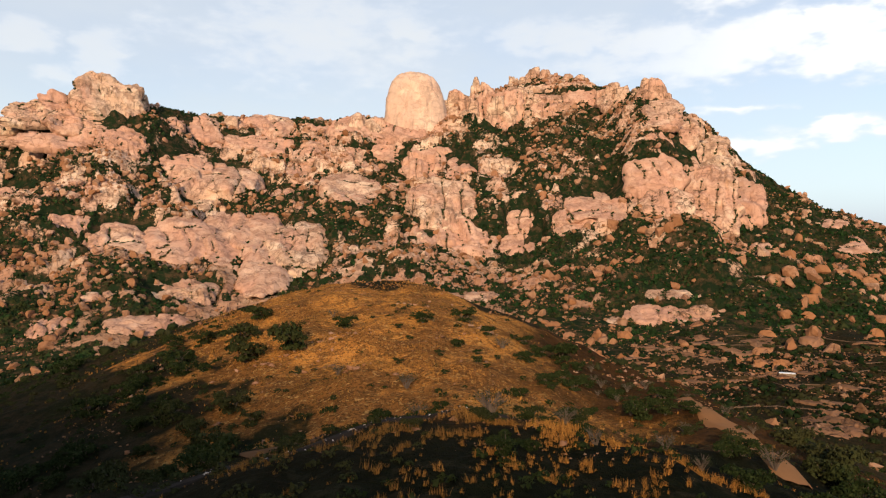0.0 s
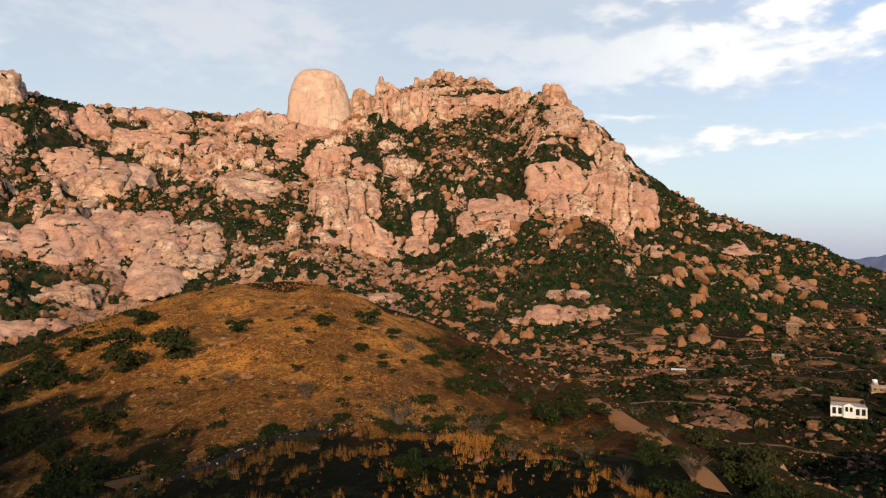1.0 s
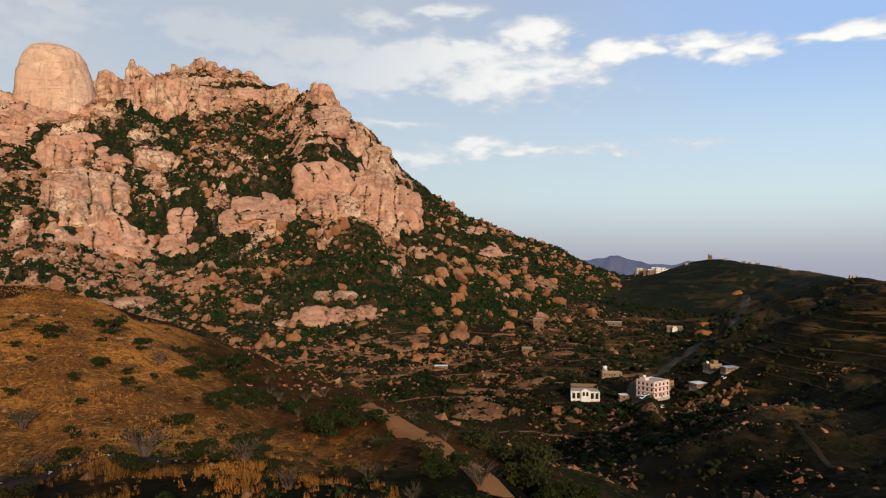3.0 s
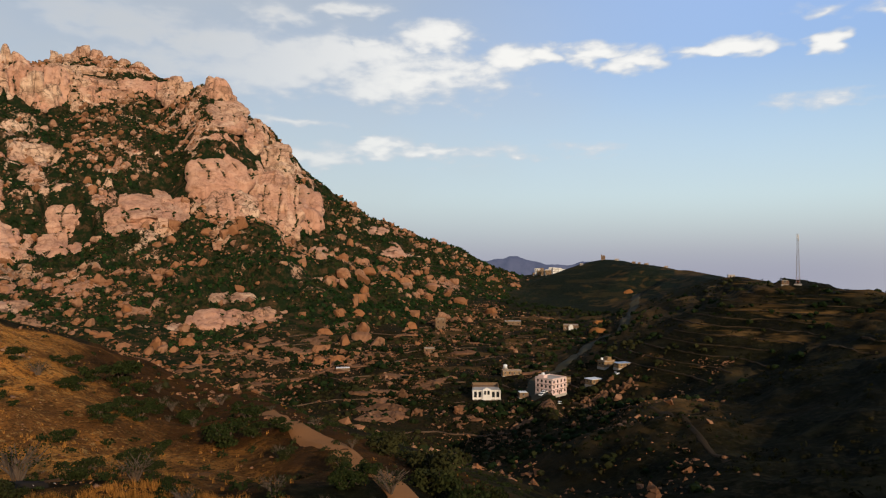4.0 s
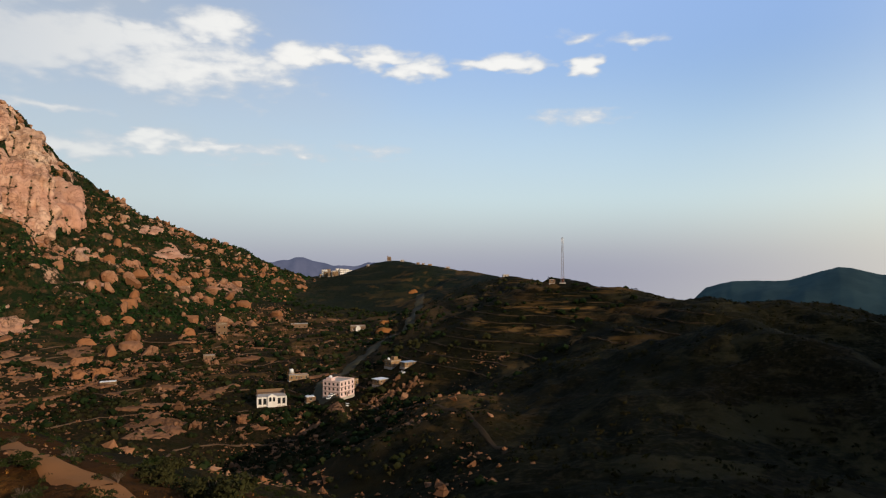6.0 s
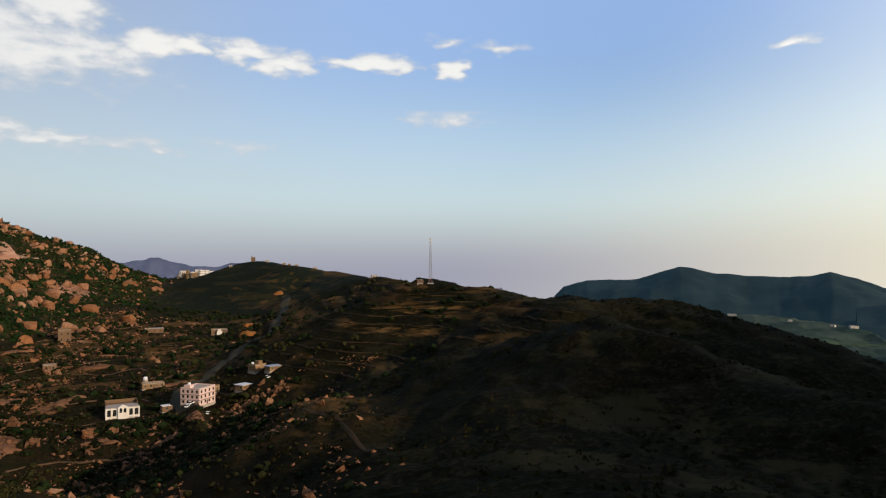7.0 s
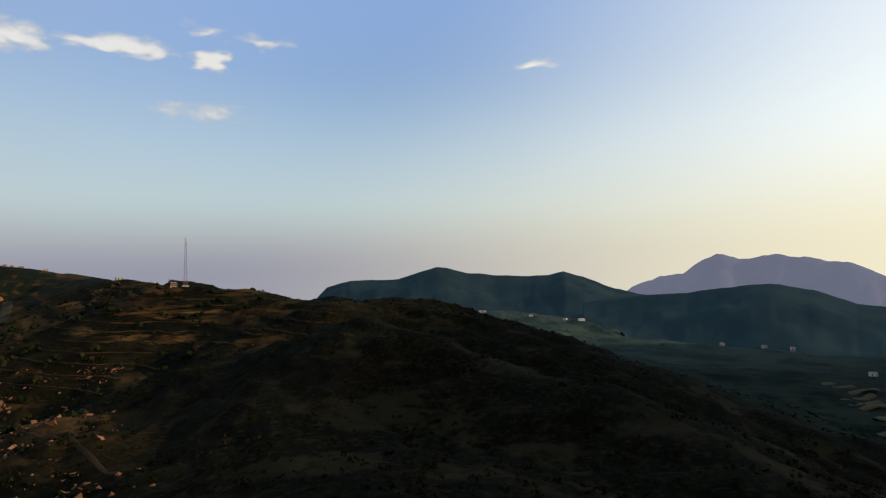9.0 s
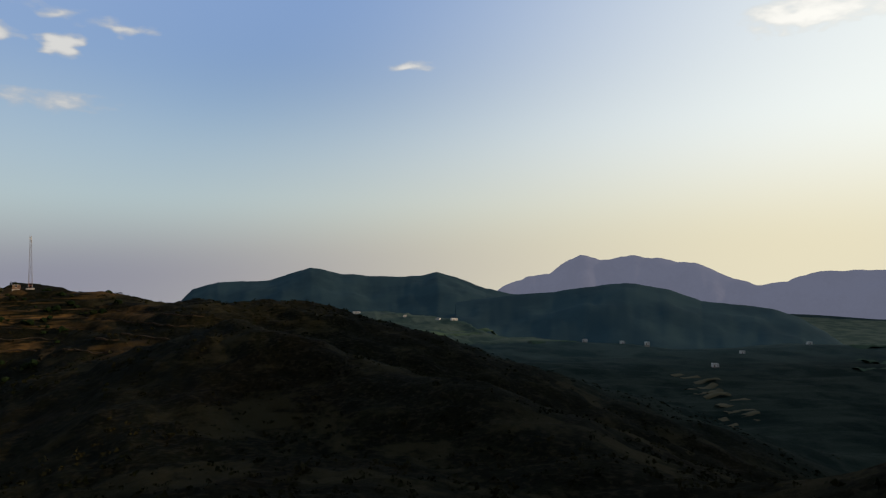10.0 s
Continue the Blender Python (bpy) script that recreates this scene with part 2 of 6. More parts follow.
def ground_material():
    """Dry grass and gravel on the knoll, scrub and soil in the valley, stony scrub on the massif."""
    k = Mat("ground", "World")
    x, y, z = k.xyz()
    big, mid, small, tiny = k.noise(60, 4), k.noise(11, 5, 0.6), k.noise(2.2, 5, 0.65), k.noise(0.45, 4, 0.7)
    grit = k.noise(0.16, 4, 0.7)
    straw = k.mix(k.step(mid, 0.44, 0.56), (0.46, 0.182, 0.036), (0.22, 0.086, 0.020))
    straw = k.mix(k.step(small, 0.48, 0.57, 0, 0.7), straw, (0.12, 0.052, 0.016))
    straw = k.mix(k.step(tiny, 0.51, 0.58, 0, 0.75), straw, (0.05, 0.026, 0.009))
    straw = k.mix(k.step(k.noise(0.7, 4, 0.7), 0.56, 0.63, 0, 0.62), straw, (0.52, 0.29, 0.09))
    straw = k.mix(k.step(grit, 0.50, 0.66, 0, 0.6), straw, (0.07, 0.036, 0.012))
    # east flank: brown bush land, with the flank's shade darkened into the colour
    shaded_bush_land = k.mix(k.step(small, 0.42, 0.58), (0.014, 0.009, 0.0035), (0.046, 0.020, 0.0065))
    straw = k.mix(k.step(k.math("ADD", x, k.math("MULTIPLY", k.math("SUBTRACT", mid, 0.5), 40.0)), 14.0, 36.0, 0.0, 0.92), straw, shaded_bush_land)
    # near foreground: dark brown soil, the shade there mixed into it as well
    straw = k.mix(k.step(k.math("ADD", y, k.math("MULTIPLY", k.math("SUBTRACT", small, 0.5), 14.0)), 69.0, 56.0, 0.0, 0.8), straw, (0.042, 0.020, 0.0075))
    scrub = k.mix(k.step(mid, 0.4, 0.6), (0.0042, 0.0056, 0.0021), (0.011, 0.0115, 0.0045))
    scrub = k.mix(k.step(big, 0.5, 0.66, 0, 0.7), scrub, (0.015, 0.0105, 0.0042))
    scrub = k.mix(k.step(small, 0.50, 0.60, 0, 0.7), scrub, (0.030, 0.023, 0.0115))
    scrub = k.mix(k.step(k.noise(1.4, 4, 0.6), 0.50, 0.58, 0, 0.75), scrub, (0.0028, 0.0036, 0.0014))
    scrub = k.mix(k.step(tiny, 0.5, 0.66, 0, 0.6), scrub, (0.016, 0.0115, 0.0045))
    band = k.noise(14, 4, 0.6, 0.4, k.scaled((0.22, 0.22, 2.6)))
    scrub = k.mix(k.math("MULTIPLY", k.step(band, 0.51, 0.60, 0, 0.85), k.math("MULTIPLY", k.step(y, 80.0, 170.0), k.step(k.noise(90, 3), 0.40, 0.56))), scrub, (0.20, 0.108, 0.034))
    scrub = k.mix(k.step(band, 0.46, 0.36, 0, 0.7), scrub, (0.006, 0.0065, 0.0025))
    streaky = k.noise(10, 5, 0.65, 0.4, k.scaled((0.35, 0.35, 1.5)))
    scrub = k.mix(k.math("MULTIPLY", k.step(streaky, 0.50, 0.62, 0, 0.75), k.step(k.noise(75, 3), 0.38, 0.58)), scrub, (0.042, 0.034, 0.014))
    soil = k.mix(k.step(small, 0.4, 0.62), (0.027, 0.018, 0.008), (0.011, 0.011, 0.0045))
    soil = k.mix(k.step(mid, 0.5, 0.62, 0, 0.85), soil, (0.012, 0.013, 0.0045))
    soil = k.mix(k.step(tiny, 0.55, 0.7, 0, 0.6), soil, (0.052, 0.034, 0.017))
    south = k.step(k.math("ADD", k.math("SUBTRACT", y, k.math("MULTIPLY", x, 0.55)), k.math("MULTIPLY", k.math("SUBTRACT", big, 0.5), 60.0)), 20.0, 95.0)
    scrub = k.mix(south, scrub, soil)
    # far valley: green land, paler and bluer outwards with haze put into its colour
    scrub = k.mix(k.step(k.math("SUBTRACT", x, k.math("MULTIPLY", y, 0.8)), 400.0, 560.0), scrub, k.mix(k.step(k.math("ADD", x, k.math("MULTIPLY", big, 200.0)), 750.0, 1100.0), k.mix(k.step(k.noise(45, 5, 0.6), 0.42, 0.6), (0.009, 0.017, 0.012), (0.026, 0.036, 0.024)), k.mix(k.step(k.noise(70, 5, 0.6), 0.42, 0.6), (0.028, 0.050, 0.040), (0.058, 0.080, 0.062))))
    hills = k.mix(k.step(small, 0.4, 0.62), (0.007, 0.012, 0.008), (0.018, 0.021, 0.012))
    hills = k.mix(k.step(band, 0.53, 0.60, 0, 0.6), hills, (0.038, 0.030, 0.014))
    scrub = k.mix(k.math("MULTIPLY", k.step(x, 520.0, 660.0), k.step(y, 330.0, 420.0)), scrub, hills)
    stony = stony_color(k)
    masks = []
    for key in ("straw", "field"):
        n = k.n.new("ShaderNodeAttribute")
        n.attribute_name = key
        masks.append(n.outputs["Fac"])
    rise = k.math("ADD", k.math("MULTIPLY", y, 0.86), k.math("MULTIPLY", x, -0.35))
    hill = k.step(k.math("ADD", rise, k.math("MULTIPLY", k.math("SUBTRACT", big, 0.5), 90.0)), 280.0, 400.0)
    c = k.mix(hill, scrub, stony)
    tilled = k.mix(k.step(small, 0.4, 0.65), (0.13, 0.070, 0.024), (0.065, 0.042, 0.015))
    c = k.mix(k.step(k.math("ADD", masks[1], k.math("MULTIPLY", k.math("SUBTRACT", mid, 0.5), 1.5)), 0.45, 0.85, 0, 0.62), c, tilled)
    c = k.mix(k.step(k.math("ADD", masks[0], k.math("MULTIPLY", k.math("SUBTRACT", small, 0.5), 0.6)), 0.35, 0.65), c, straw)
    k.bump(k.math("ADD", k.math("MULTIPLY", mid, 1.0), k.math("ADD", k.math("MULTIPLY", small, 0.5), k.math("MULTIPLY", tiny, 0.4))), 0.9, 1.0)
    return k.done(c, 0.95)


def leaf_material(name, dark, light):
    k = Mat(name, "World")
    c = k.mix(k.island(), dark, light)
    c = k.mix(k.step(k.noise(30, 3), 0.45, 0.65, 0, 0.5), c, (0.045, 0.036, 0.014))
    return k.done(c, 0.8)


def plain(name, color, rough=0.8, metal=0.0, dirt=0.35, size=0.6, stain=(0.2, 0.16, 0.12)):
    """Paint, plaster, concrete or metal with dirt at two scales."""
    k = Mat(name)
    k.b.inputs["Specular IOR Level"].default_value = 0.25 if rough < 0.9 else 0.05
    a, b = k.noise(size * 4, 4), k.noise(size * 0.3, 5, 0.65)
    c = k.mix(k.step(a, 0.42, 0.72, 0, dirt), color, stain)
    c = k.mix(k.step(b, 0.5, 0.75, 0, dirt * 0.7), c, tuple(v * 0.6 for v in color))
    k.bump(b, 0.02, 0.5)
    return k.done(c, rough, metal)


def distance_material(name, color, haze_glow, amount):
    """Land so far off that air lies over it; that haze is put in as a faint emission."""
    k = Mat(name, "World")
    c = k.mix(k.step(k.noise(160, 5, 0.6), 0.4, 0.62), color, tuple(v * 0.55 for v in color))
    k.b.inputs["Emission Color"].default_value = (*haze_glow, 1)
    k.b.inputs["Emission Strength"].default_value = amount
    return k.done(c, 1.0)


M_GROUND = ground_material()
M_GRANITE = granite("granite")
M_SLAB = granite("slab_granite", "slab")
M_PALE_GRANITE = granite("pale_granite", "pale")
M_BOULDER = granite("boulder_granite", "island")
M_BLOCK = granite("block_granite", "each")
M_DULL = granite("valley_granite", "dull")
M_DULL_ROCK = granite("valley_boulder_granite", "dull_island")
M_MASSIF = massif_material()
M_LEAF = leaf_material("scrub_leaf", (0.007, 0.019, 0.006), (0.020, 0.041, 0.012))
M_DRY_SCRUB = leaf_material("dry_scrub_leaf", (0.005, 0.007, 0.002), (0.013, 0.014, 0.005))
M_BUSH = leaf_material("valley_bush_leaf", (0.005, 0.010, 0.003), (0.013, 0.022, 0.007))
# far ranges: blue haze painted by tint and glow
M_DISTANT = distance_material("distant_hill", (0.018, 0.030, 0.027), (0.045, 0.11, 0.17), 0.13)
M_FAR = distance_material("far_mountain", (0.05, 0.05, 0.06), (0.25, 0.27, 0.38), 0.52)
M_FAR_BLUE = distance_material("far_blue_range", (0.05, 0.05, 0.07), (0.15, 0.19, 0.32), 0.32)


def linked(name, verts, faces, material, smooth=False):
    me = bpy.data.meshes.new(name)
    me.from_pydata([tuple(v) for v in verts], [], [tuple(f) for f in faces])
    me.update()
    me.materials.append(material)
    if smooth:
        me.polygons.foreach_set("use_smooth", np.ones(len(me.polygons), bool))
    return me


def part(name, bm, material, parent, label="", at=None, smooth=False):
    """Links a bmesh, or a finished mesh, as one part of a thing."""
    if isinstance(bm, bmesh.types.BMesh):
        me = bpy.data.meshes.new(name)
        bm.to_mesh(me)
        bm.free()
        me.materials.append(material)
        if smooth:
            me.polygons.foreach_set("use_smooth", np.ones(len(me.polygons), bool))
    else:
        me = bm
    ob = new(name, me)
    ob.parent = parent
    if at is not None:
        ob.matrix_local = at
    return tagged(ob, label)


def box(bm, x0, x1, y0, y1, z0, z1, bevel=0.0):
    m = Matrix.Translation(((x0 + x1) / 2, (y0 + y1) / 2, (z0 + z1) / 2)) @ Matrix.Diagonal((x1 - x0, y1 - y0, z1 - z0, 1))
    made = bmesh.ops.create_cube(bm, size=1, matrix=m)["verts"]
    if bevel:
        edges = {e for v in made for e in v.link_edges}
        bmesh.ops.bevel(bm, geom=list(edges), offset=bevel, segments=1, affect="EDGES")
    return bm


def boxes(rows, bevel=0.0):
    bm = bmesh.new()
    for r in rows:
        box(bm, *r, bevel=bevel)
    return bm


def tube(bm, a, b, ra, rb, sides=6):
    """A tapered rod from a to b."""
    a, b = Vector(a), Vector(b)
    m = Matrix.Translation((a + b) / 2) @ (b - a).to_track_quat("Z", "Y").to_matrix().to_4x4()
    bmesh.ops.create_cone(bm, cap_ends=True, segments=sides, radius1=ra, radius2=rb, depth=(b - a).length, matrix=m)
    return bm


def empty(name, m, label, category, group=""):
    ob = new(name)
    ob.matrix_world = m
    ob.empty_display_size = 0.1
    return tagged(ob, label, category, group)

# ---- the lie of the land ----
def hash01(ix, iy, seed):
    n = (ix.astype(np.int64) * 374761393 + iy.astype(np.int64) * 668265263 + seed * 1442695041) & 0xFFFFFFFF
    n = ((n ^ (n >> 13)) * 1274126177) & 0xFFFFFFFF
    n = ((n ^ (n >> 15)) * 2246822519) & 0xFFFFFFFF
    return ((n ^ (n >> 16)) & 0xFFFFFF) / float(0xFFFFFF)


def vnoise(x, y, seed=0):
    """Smooth noise, -1 to 1."""
    x, y = np.asarray(x, float), np.asarray(y, float)
    ix, iy = np.floor(x), np.floor(y)
    fx, fy = x - ix, y - iy
    fx, fy = fx * fx * fx * (fx * (fx * 6 - 15) + 10), fy * fy * fy * (fy * (fy * 6 - 15) + 10)
    a, b = hash01(ix, iy, seed), hash01(ix + 1, iy, seed)
    c, d = hash01(ix, iy + 1, seed), hash01(ix + 1, iy + 1, seed)
    return 2 * ((a * (1 - fx) + b * fx) * (1 - fy) + (c * (1 - fx) + d * fx) * fy) - 1


def fbm(x, y, scale, octaves=4, seed=0, gain=0.5):
    total, amp = 0.0, 1.0
    for k in range(octaves):
        f = 2.03**k / scale
        ca, sa = math.cos(1.1 * k), math.sin(1.1 * k)
        total = total + amp * vnoise((x * ca - y * sa) * f, (x * sa + y * ca) * f, seed + 17 * k)
        amp *= gain
    return total


def ramp(v, lo, hi):
    t = np.clip((v - lo) / (hi - lo), 0, 1)
    return t * t * (3 - 2 * t)


def smax(a, b, k):
    return 0.5 * (a + b + np.sqrt((a - b) ** 2 + k * k))


# crest of the massif: bearing, distance, height
CREST = [
    (-80, 1000, 110), (-50, 1050, 200), (-34, 1090, 235), (-29.1, 1099, 259), (-28.1, 1095, 274), (-27.0, 1090, 287), (-24.9, 1079, 312),
    (-22.7, 1074, 327), (-21.3, 1070, 328), (-20.0, 1080, 318), (-18.4, 1095, 314), (-16.7, 1108, 311), (-15.1, 1121, 315), (-12.1, 1130, 313),
    (-8.5, 1130, 316), (-5.3, 1124, 313), (-3.0, 1120, 324), (-1.2, 1113, 318), (1.7, 1123, 320), (4.0, 1142, 351), (6.8, 1159, 376),
    (9.2, 1170, 382), (11.0, 1170, 396), (12.9, 1170, 396), (14.7, 1148, 385), (16.5, 1125, 364), (19.6, 1050, 342), (21.3, 1031, 329),
    (22.6, 1022, 303), (23.9, 1020, 287), (25.1, 1022, 265), (26.7, 1032, 232), (27.6, 1037, 215), (29.8, 1047, 184), (32.4, 1050, 155),
    (34.1, 1050, 148), (35.7, 1050, 138), (36.2, 1050, 131), (38.4, 1050, 120), (40.8, 1050, 105), (43.1, 1050, 88), (45.4, 1051, 73),
    (46.8, 1055, 60), (47.5, 1055, 52), (52, 1060, 40),
]
FOOT = [(-80, 480), (-30, 540), (0, 550), (20, 540), (34, 515), (43, 760), (46.5, 1040), (52, 1050)]
# ridges and spurs: points of the crest, slope of the flanks, how broad the crest is
RIDGES = [
    ([(42, -80, 90), (14, -30, 82), (3, 18, 84), (1, 42, 86), (4, 56, 84.2), (7, 76, 81.6), (4, 98, 84.5), (0, 122, 88.6), (-4, 158, 93.6), (-12, 190, 88)], (0.34, 0.50), 14),
    ([(17, 46, 82.6), (33, 61, 79.4), (37, 72, 78.3), (39.5, 92, 78.2), (48, 114, 74.6), (51, 136, 70.5)], 0.5, 6),
    ([(14, 140, 84), (32, 147, 76), (50, 136, 70), (64, 139, 65), (80, 140, 56.5), (92, 130, 51), (105, 118, 45)], 0.5, 6),
    ([(60, 15, 70), (110, 62, 57), (150, 97, 54), (176, 118, 58), (202, 135, 54)], 0.55, 11),
    ([(880, 860, 68), (828, 764, 77), (800, 695, 78), (797, 630, 99), (780, 545, 92), (803, 508, 83), (695, 396, 79), (538, 265, 82), (457, 208, 85), (450, 167, 80), (430, 130, 77), (408, 100, 76)], 0.42, 26),
    ([(60, 5, 72), (150, 48, 60), (290, 92, 63), (408, 100, 76), (417, 52, 76.5), (402, 14, 66), (372, -35, 52), (330, -80, 30), (290, -120, 8)], 0.36, 30),
    ([(330, 78, 71), (250, 55, 76), (215, 16, 71.5), (188, -14, 68.5), (160, -25, 63.5), (118, -35, 61.5), (100, -55, 64), (92, -62, 67), (76, -72, 76), (42, -80, 90)], 0.45, 10),
    # unseen high ground added to the south, behind the camera, to shade the near slopes
    ([(-560, -1150, 440), (-420, -1185, 517), (-335, -1205, 517), (-290, -1215, 506.5), (-262, -1222, 499), (-222, -1230, 498), (-135, -1250, 496), (-60, -1270, 512), (206, -1330, 522), (595, -1420, 505)], 1.3, 40),
]


def valley(x, y):
    b = np.degrees(np.arctan2(x, y))
    d = np.hypot(x, y)
    s = x * 0.766 + y * 0.643
    west = 18 + np.clip(s - 400, -500, 1500) * 0.055
    east = -20 + 0 * x
    z = west + (east - west) * ramp(b, 62, 88)
    drop = ramp(d, 1150, 2200) * ramp(b, 40, 50) * (1 - ramp(b, 78, 82))
    z = z - 520 * drop
    edge = np.interp(b, [84, 92, 97, 101, 105, 118, 124], [1650, 1650, 1450, 1180, 1030, 1030, 1150])
    z = z - 420 * ramp(d, edge, edge + 420) * ramp(b, 78, 84)
    side = ramp(np.abs(b), 150, 178)
    dip = 13 * np.exp(-(((x - 205) / 60) ** 2 + ((y - 222) / 55) ** 2))
    return z + side * 40 - dip + 3.0 * fbm(x, y, 170, 3, 5)


def ridge(x, y, points, slope, broad):
    best = np.full(np.shape(x), -1e9)
    for (ax, ay, az), (bx, by, bz) in zip(points, points[1:]):
        ex, ey = bx - ax, by - ay
        t = np.clip(((x - ax) * ex + (y - ay) * ey) / (ex * ex + ey * ey), 0, 1)
        d = np.hypot(x - ax - t * ex, y - ay - t * ey)
        fall = slope
        if isinstance(slope, tuple):  # west and east flank
            side = ramp((x - ax) * ey - (y - ay) * ex, -600, 600)
            fall = slope[0] + (slope[1] - slope[0]) * side
        best = np.maximum(best, az + t * (bz - az) - fall * (np.sqrt(d * d + broad * broad) - broad))
    return best


def frame_of(x, y):
    """Bearing, distance, and how far up the face of the massif a place lies: 0 at its foot, 1 at the crest."""
    b, d = np.degrees(np.arctan2(x, y)), np.hypot(x, y)
    cb, cd, cz = zip(*CREST)
    fb, fd = zip(*FOOT)
    wob = b + 0.5 * fbm(x, y, 60, 2, 31)
    dc, zc, df = np.interp(wob, cb, cd), np.interp(wob, cb, cz), np.interp(b, fb, fd)
    zf = 18 + np.clip(df * np.cos(np.radians(b - 50)) - 400, -500, 1500) * 0.055
    return b, d, dc, zc, df, zf, (d - df) / (dc - df)


def massif(x, y):
    """The smooth body of the massif."""
    b, d, dc, zc, df, zf, u = frame_of(x, y)
    g = np.clip(u, 0, 1)
    g = 0.42 * g + 0.58 * g * g
    z = zf + (zc - zf) * g - 30 * ramp(-u, 0, 0.3)
    z = np.where(u > 1, zc - 0.75 * np.clip(d - dc, 0, 2000), z)
    rough = ramp(u, 0.0, 0.35) * (1 - ramp(u, 0.85, 1.0) * 0.75)
    tall = np.clip((zc - zf) / 250, 0.15, 1)
    lumps = 14 * fbm(x, y, 110, 3, 40, 0.55)
    inside = ramp(b, -95, -70) * (1 - ramp(b, 46.5, 52))
    return np.where(inside > 0, (z + rough * tall * lumps) * inside + (1 - inside) * -200, -200.0)


def domes(x, y, size, seed, squash=0.75):
    """Packed round humps: height 0 to 1 above the creases between them, and a number for each hump."""
    x, y = x / size, y / (size * squash)
    ix, iy = np.floor(x), np.floor(y)
    best, kind = np.full(x.shape, 9.0), np.zeros(x.shape)
    for ox in (-1, 0, 1):
        for oy in (-1, 0, 1):
            jx, jy = ix + ox, iy + oy
            px, py = jx + 0.15 + 0.7 * hash01(jx, jy, seed), jy + 0.15 + 0.7 * hash01(jx, jy, seed + 1)
            r = 0.62 + 0.5 * hash01(jx, jy, seed + 2)
            q = np.hypot(x - px, y - py) / r
            kind = np.where(q < best, hash01(jx, jy, seed + 3), kind)
            best = np.minimum(best, q)
    return np.sqrt(np.clip(1 - np.clip(best, 0, 1) ** 2.4, 0, 1)), kind


def footprint(x, y, cx, cy, width, run):
    """How far a place lies from the middle of a slab: 1 on its outline."""
    r = math.hypot(cx, cy)
    ox, oy = cx / r, cy / r
    back, side = (x - cx) * ox + (y - cy) * oy, (x - cx) * oy - (y - cy) * ox
    return ((np.abs(side) / (width / 2)) ** 2.6 + (np.abs(back) / (run / 2)) ** 2.6) ** (1 / 2.6)


def terraced(x, y):
    b, d = np.degrees(np.arctan2(x, y)), np.hypot(x, y)
    return ramp(b, 46, 52) * (1 - ramp(b, 72, 80)) * ramp(d, 330, 400) * (1 - ramp(d, 620, 800)) * ramp(fbm(x, y, 120, 2, 73), -0.7, -0.1)


def land(x, y):
    """Height of the ground."""
    x, y = np.asarray(x, float), np.asarray(y, float)
    z = valley(x, y)
    z = smax(z, massif(x, y), 10)
    for points, slope, broad in RIDGES:
        z = smax(z, ridge(x, y, points, slope, broad), 5)
    # terraced fields on the flank of the mast hill and along the valley road
    where = terraced(x, y)
    t = z + 1.2 * fbm(x, y, 60, 2, 71)
    z = z + where * 0.8 * 4.0 * (ramp((t / 4.0) % 1, 0.72, 1.0) - (t / 4.0) % 1)
    z = z + ramp(x, 850, 1300) * 6 * fbm(x, y, 300, 4, 141)
    d = np.hypot(x, y)
    near = 1 - ramp(d, 120, 260)
    east = ramp(x, 90, 200) * (1 - ramp(y, 120, 220))
    z = z + east * (1 - where) * (1.8 * fbm(x + 0.5 * y, y - 0.5 * x, 70, 3, 101) - 2.2 * np.abs(fbm(0.5 * x - 0.9 * y, 0.35 * (0.9 * x + 0.5 * y), 34, 4, 103, 0.6)) + 0.5 * fbm(x, y, 5, 3, 105))
    z = z + (0.6 + 1.6 * (1 - near)) * fbm(x, y, 34, 4, 3) + near * (0.45 * fbm(x, y, 6, 4, 9) - 0.9 * np.abs(fbm(x * 1.6, y * 0.7, 15, 3, 13)) + 0.3)
    return z


def spaced(stops):
    """Grid lines: (from, to, step) stretches, in order."""
    line = [stops[0][0]]
    for a, b, step in stops:
        n = max(1, round((b - a) / step))
        line += [a + (b - a) * (i + 1) / n for i in range(n)]
    return np.array(line)


def knoll_edge(y):
    """Where the brush of the west flank gives way to the golden grass."""
    return np.interp(y, [50, 62, 68, 81, 110, 152], [8, 2, -12, -22, -28, -50])


# ploughed fields: x, y, width, depth, turn; last paints the spur's sunlit top
FIELDS_AND_LIT_SPUR = [(546, 509, 60, 22, -42), (470, 480, 40, 16, -40), (430, 430, 46, 14, -38), (380, 470, 36, 15, -35), (340, 400, 34, 14, -30), (300, 370, 40, 12, -35), (250, 380, 30, 12, -25), (210, 420, 34, 12, -20), (580, 470, 40, 20, -45), (196, 138, 40, 7, 50)]


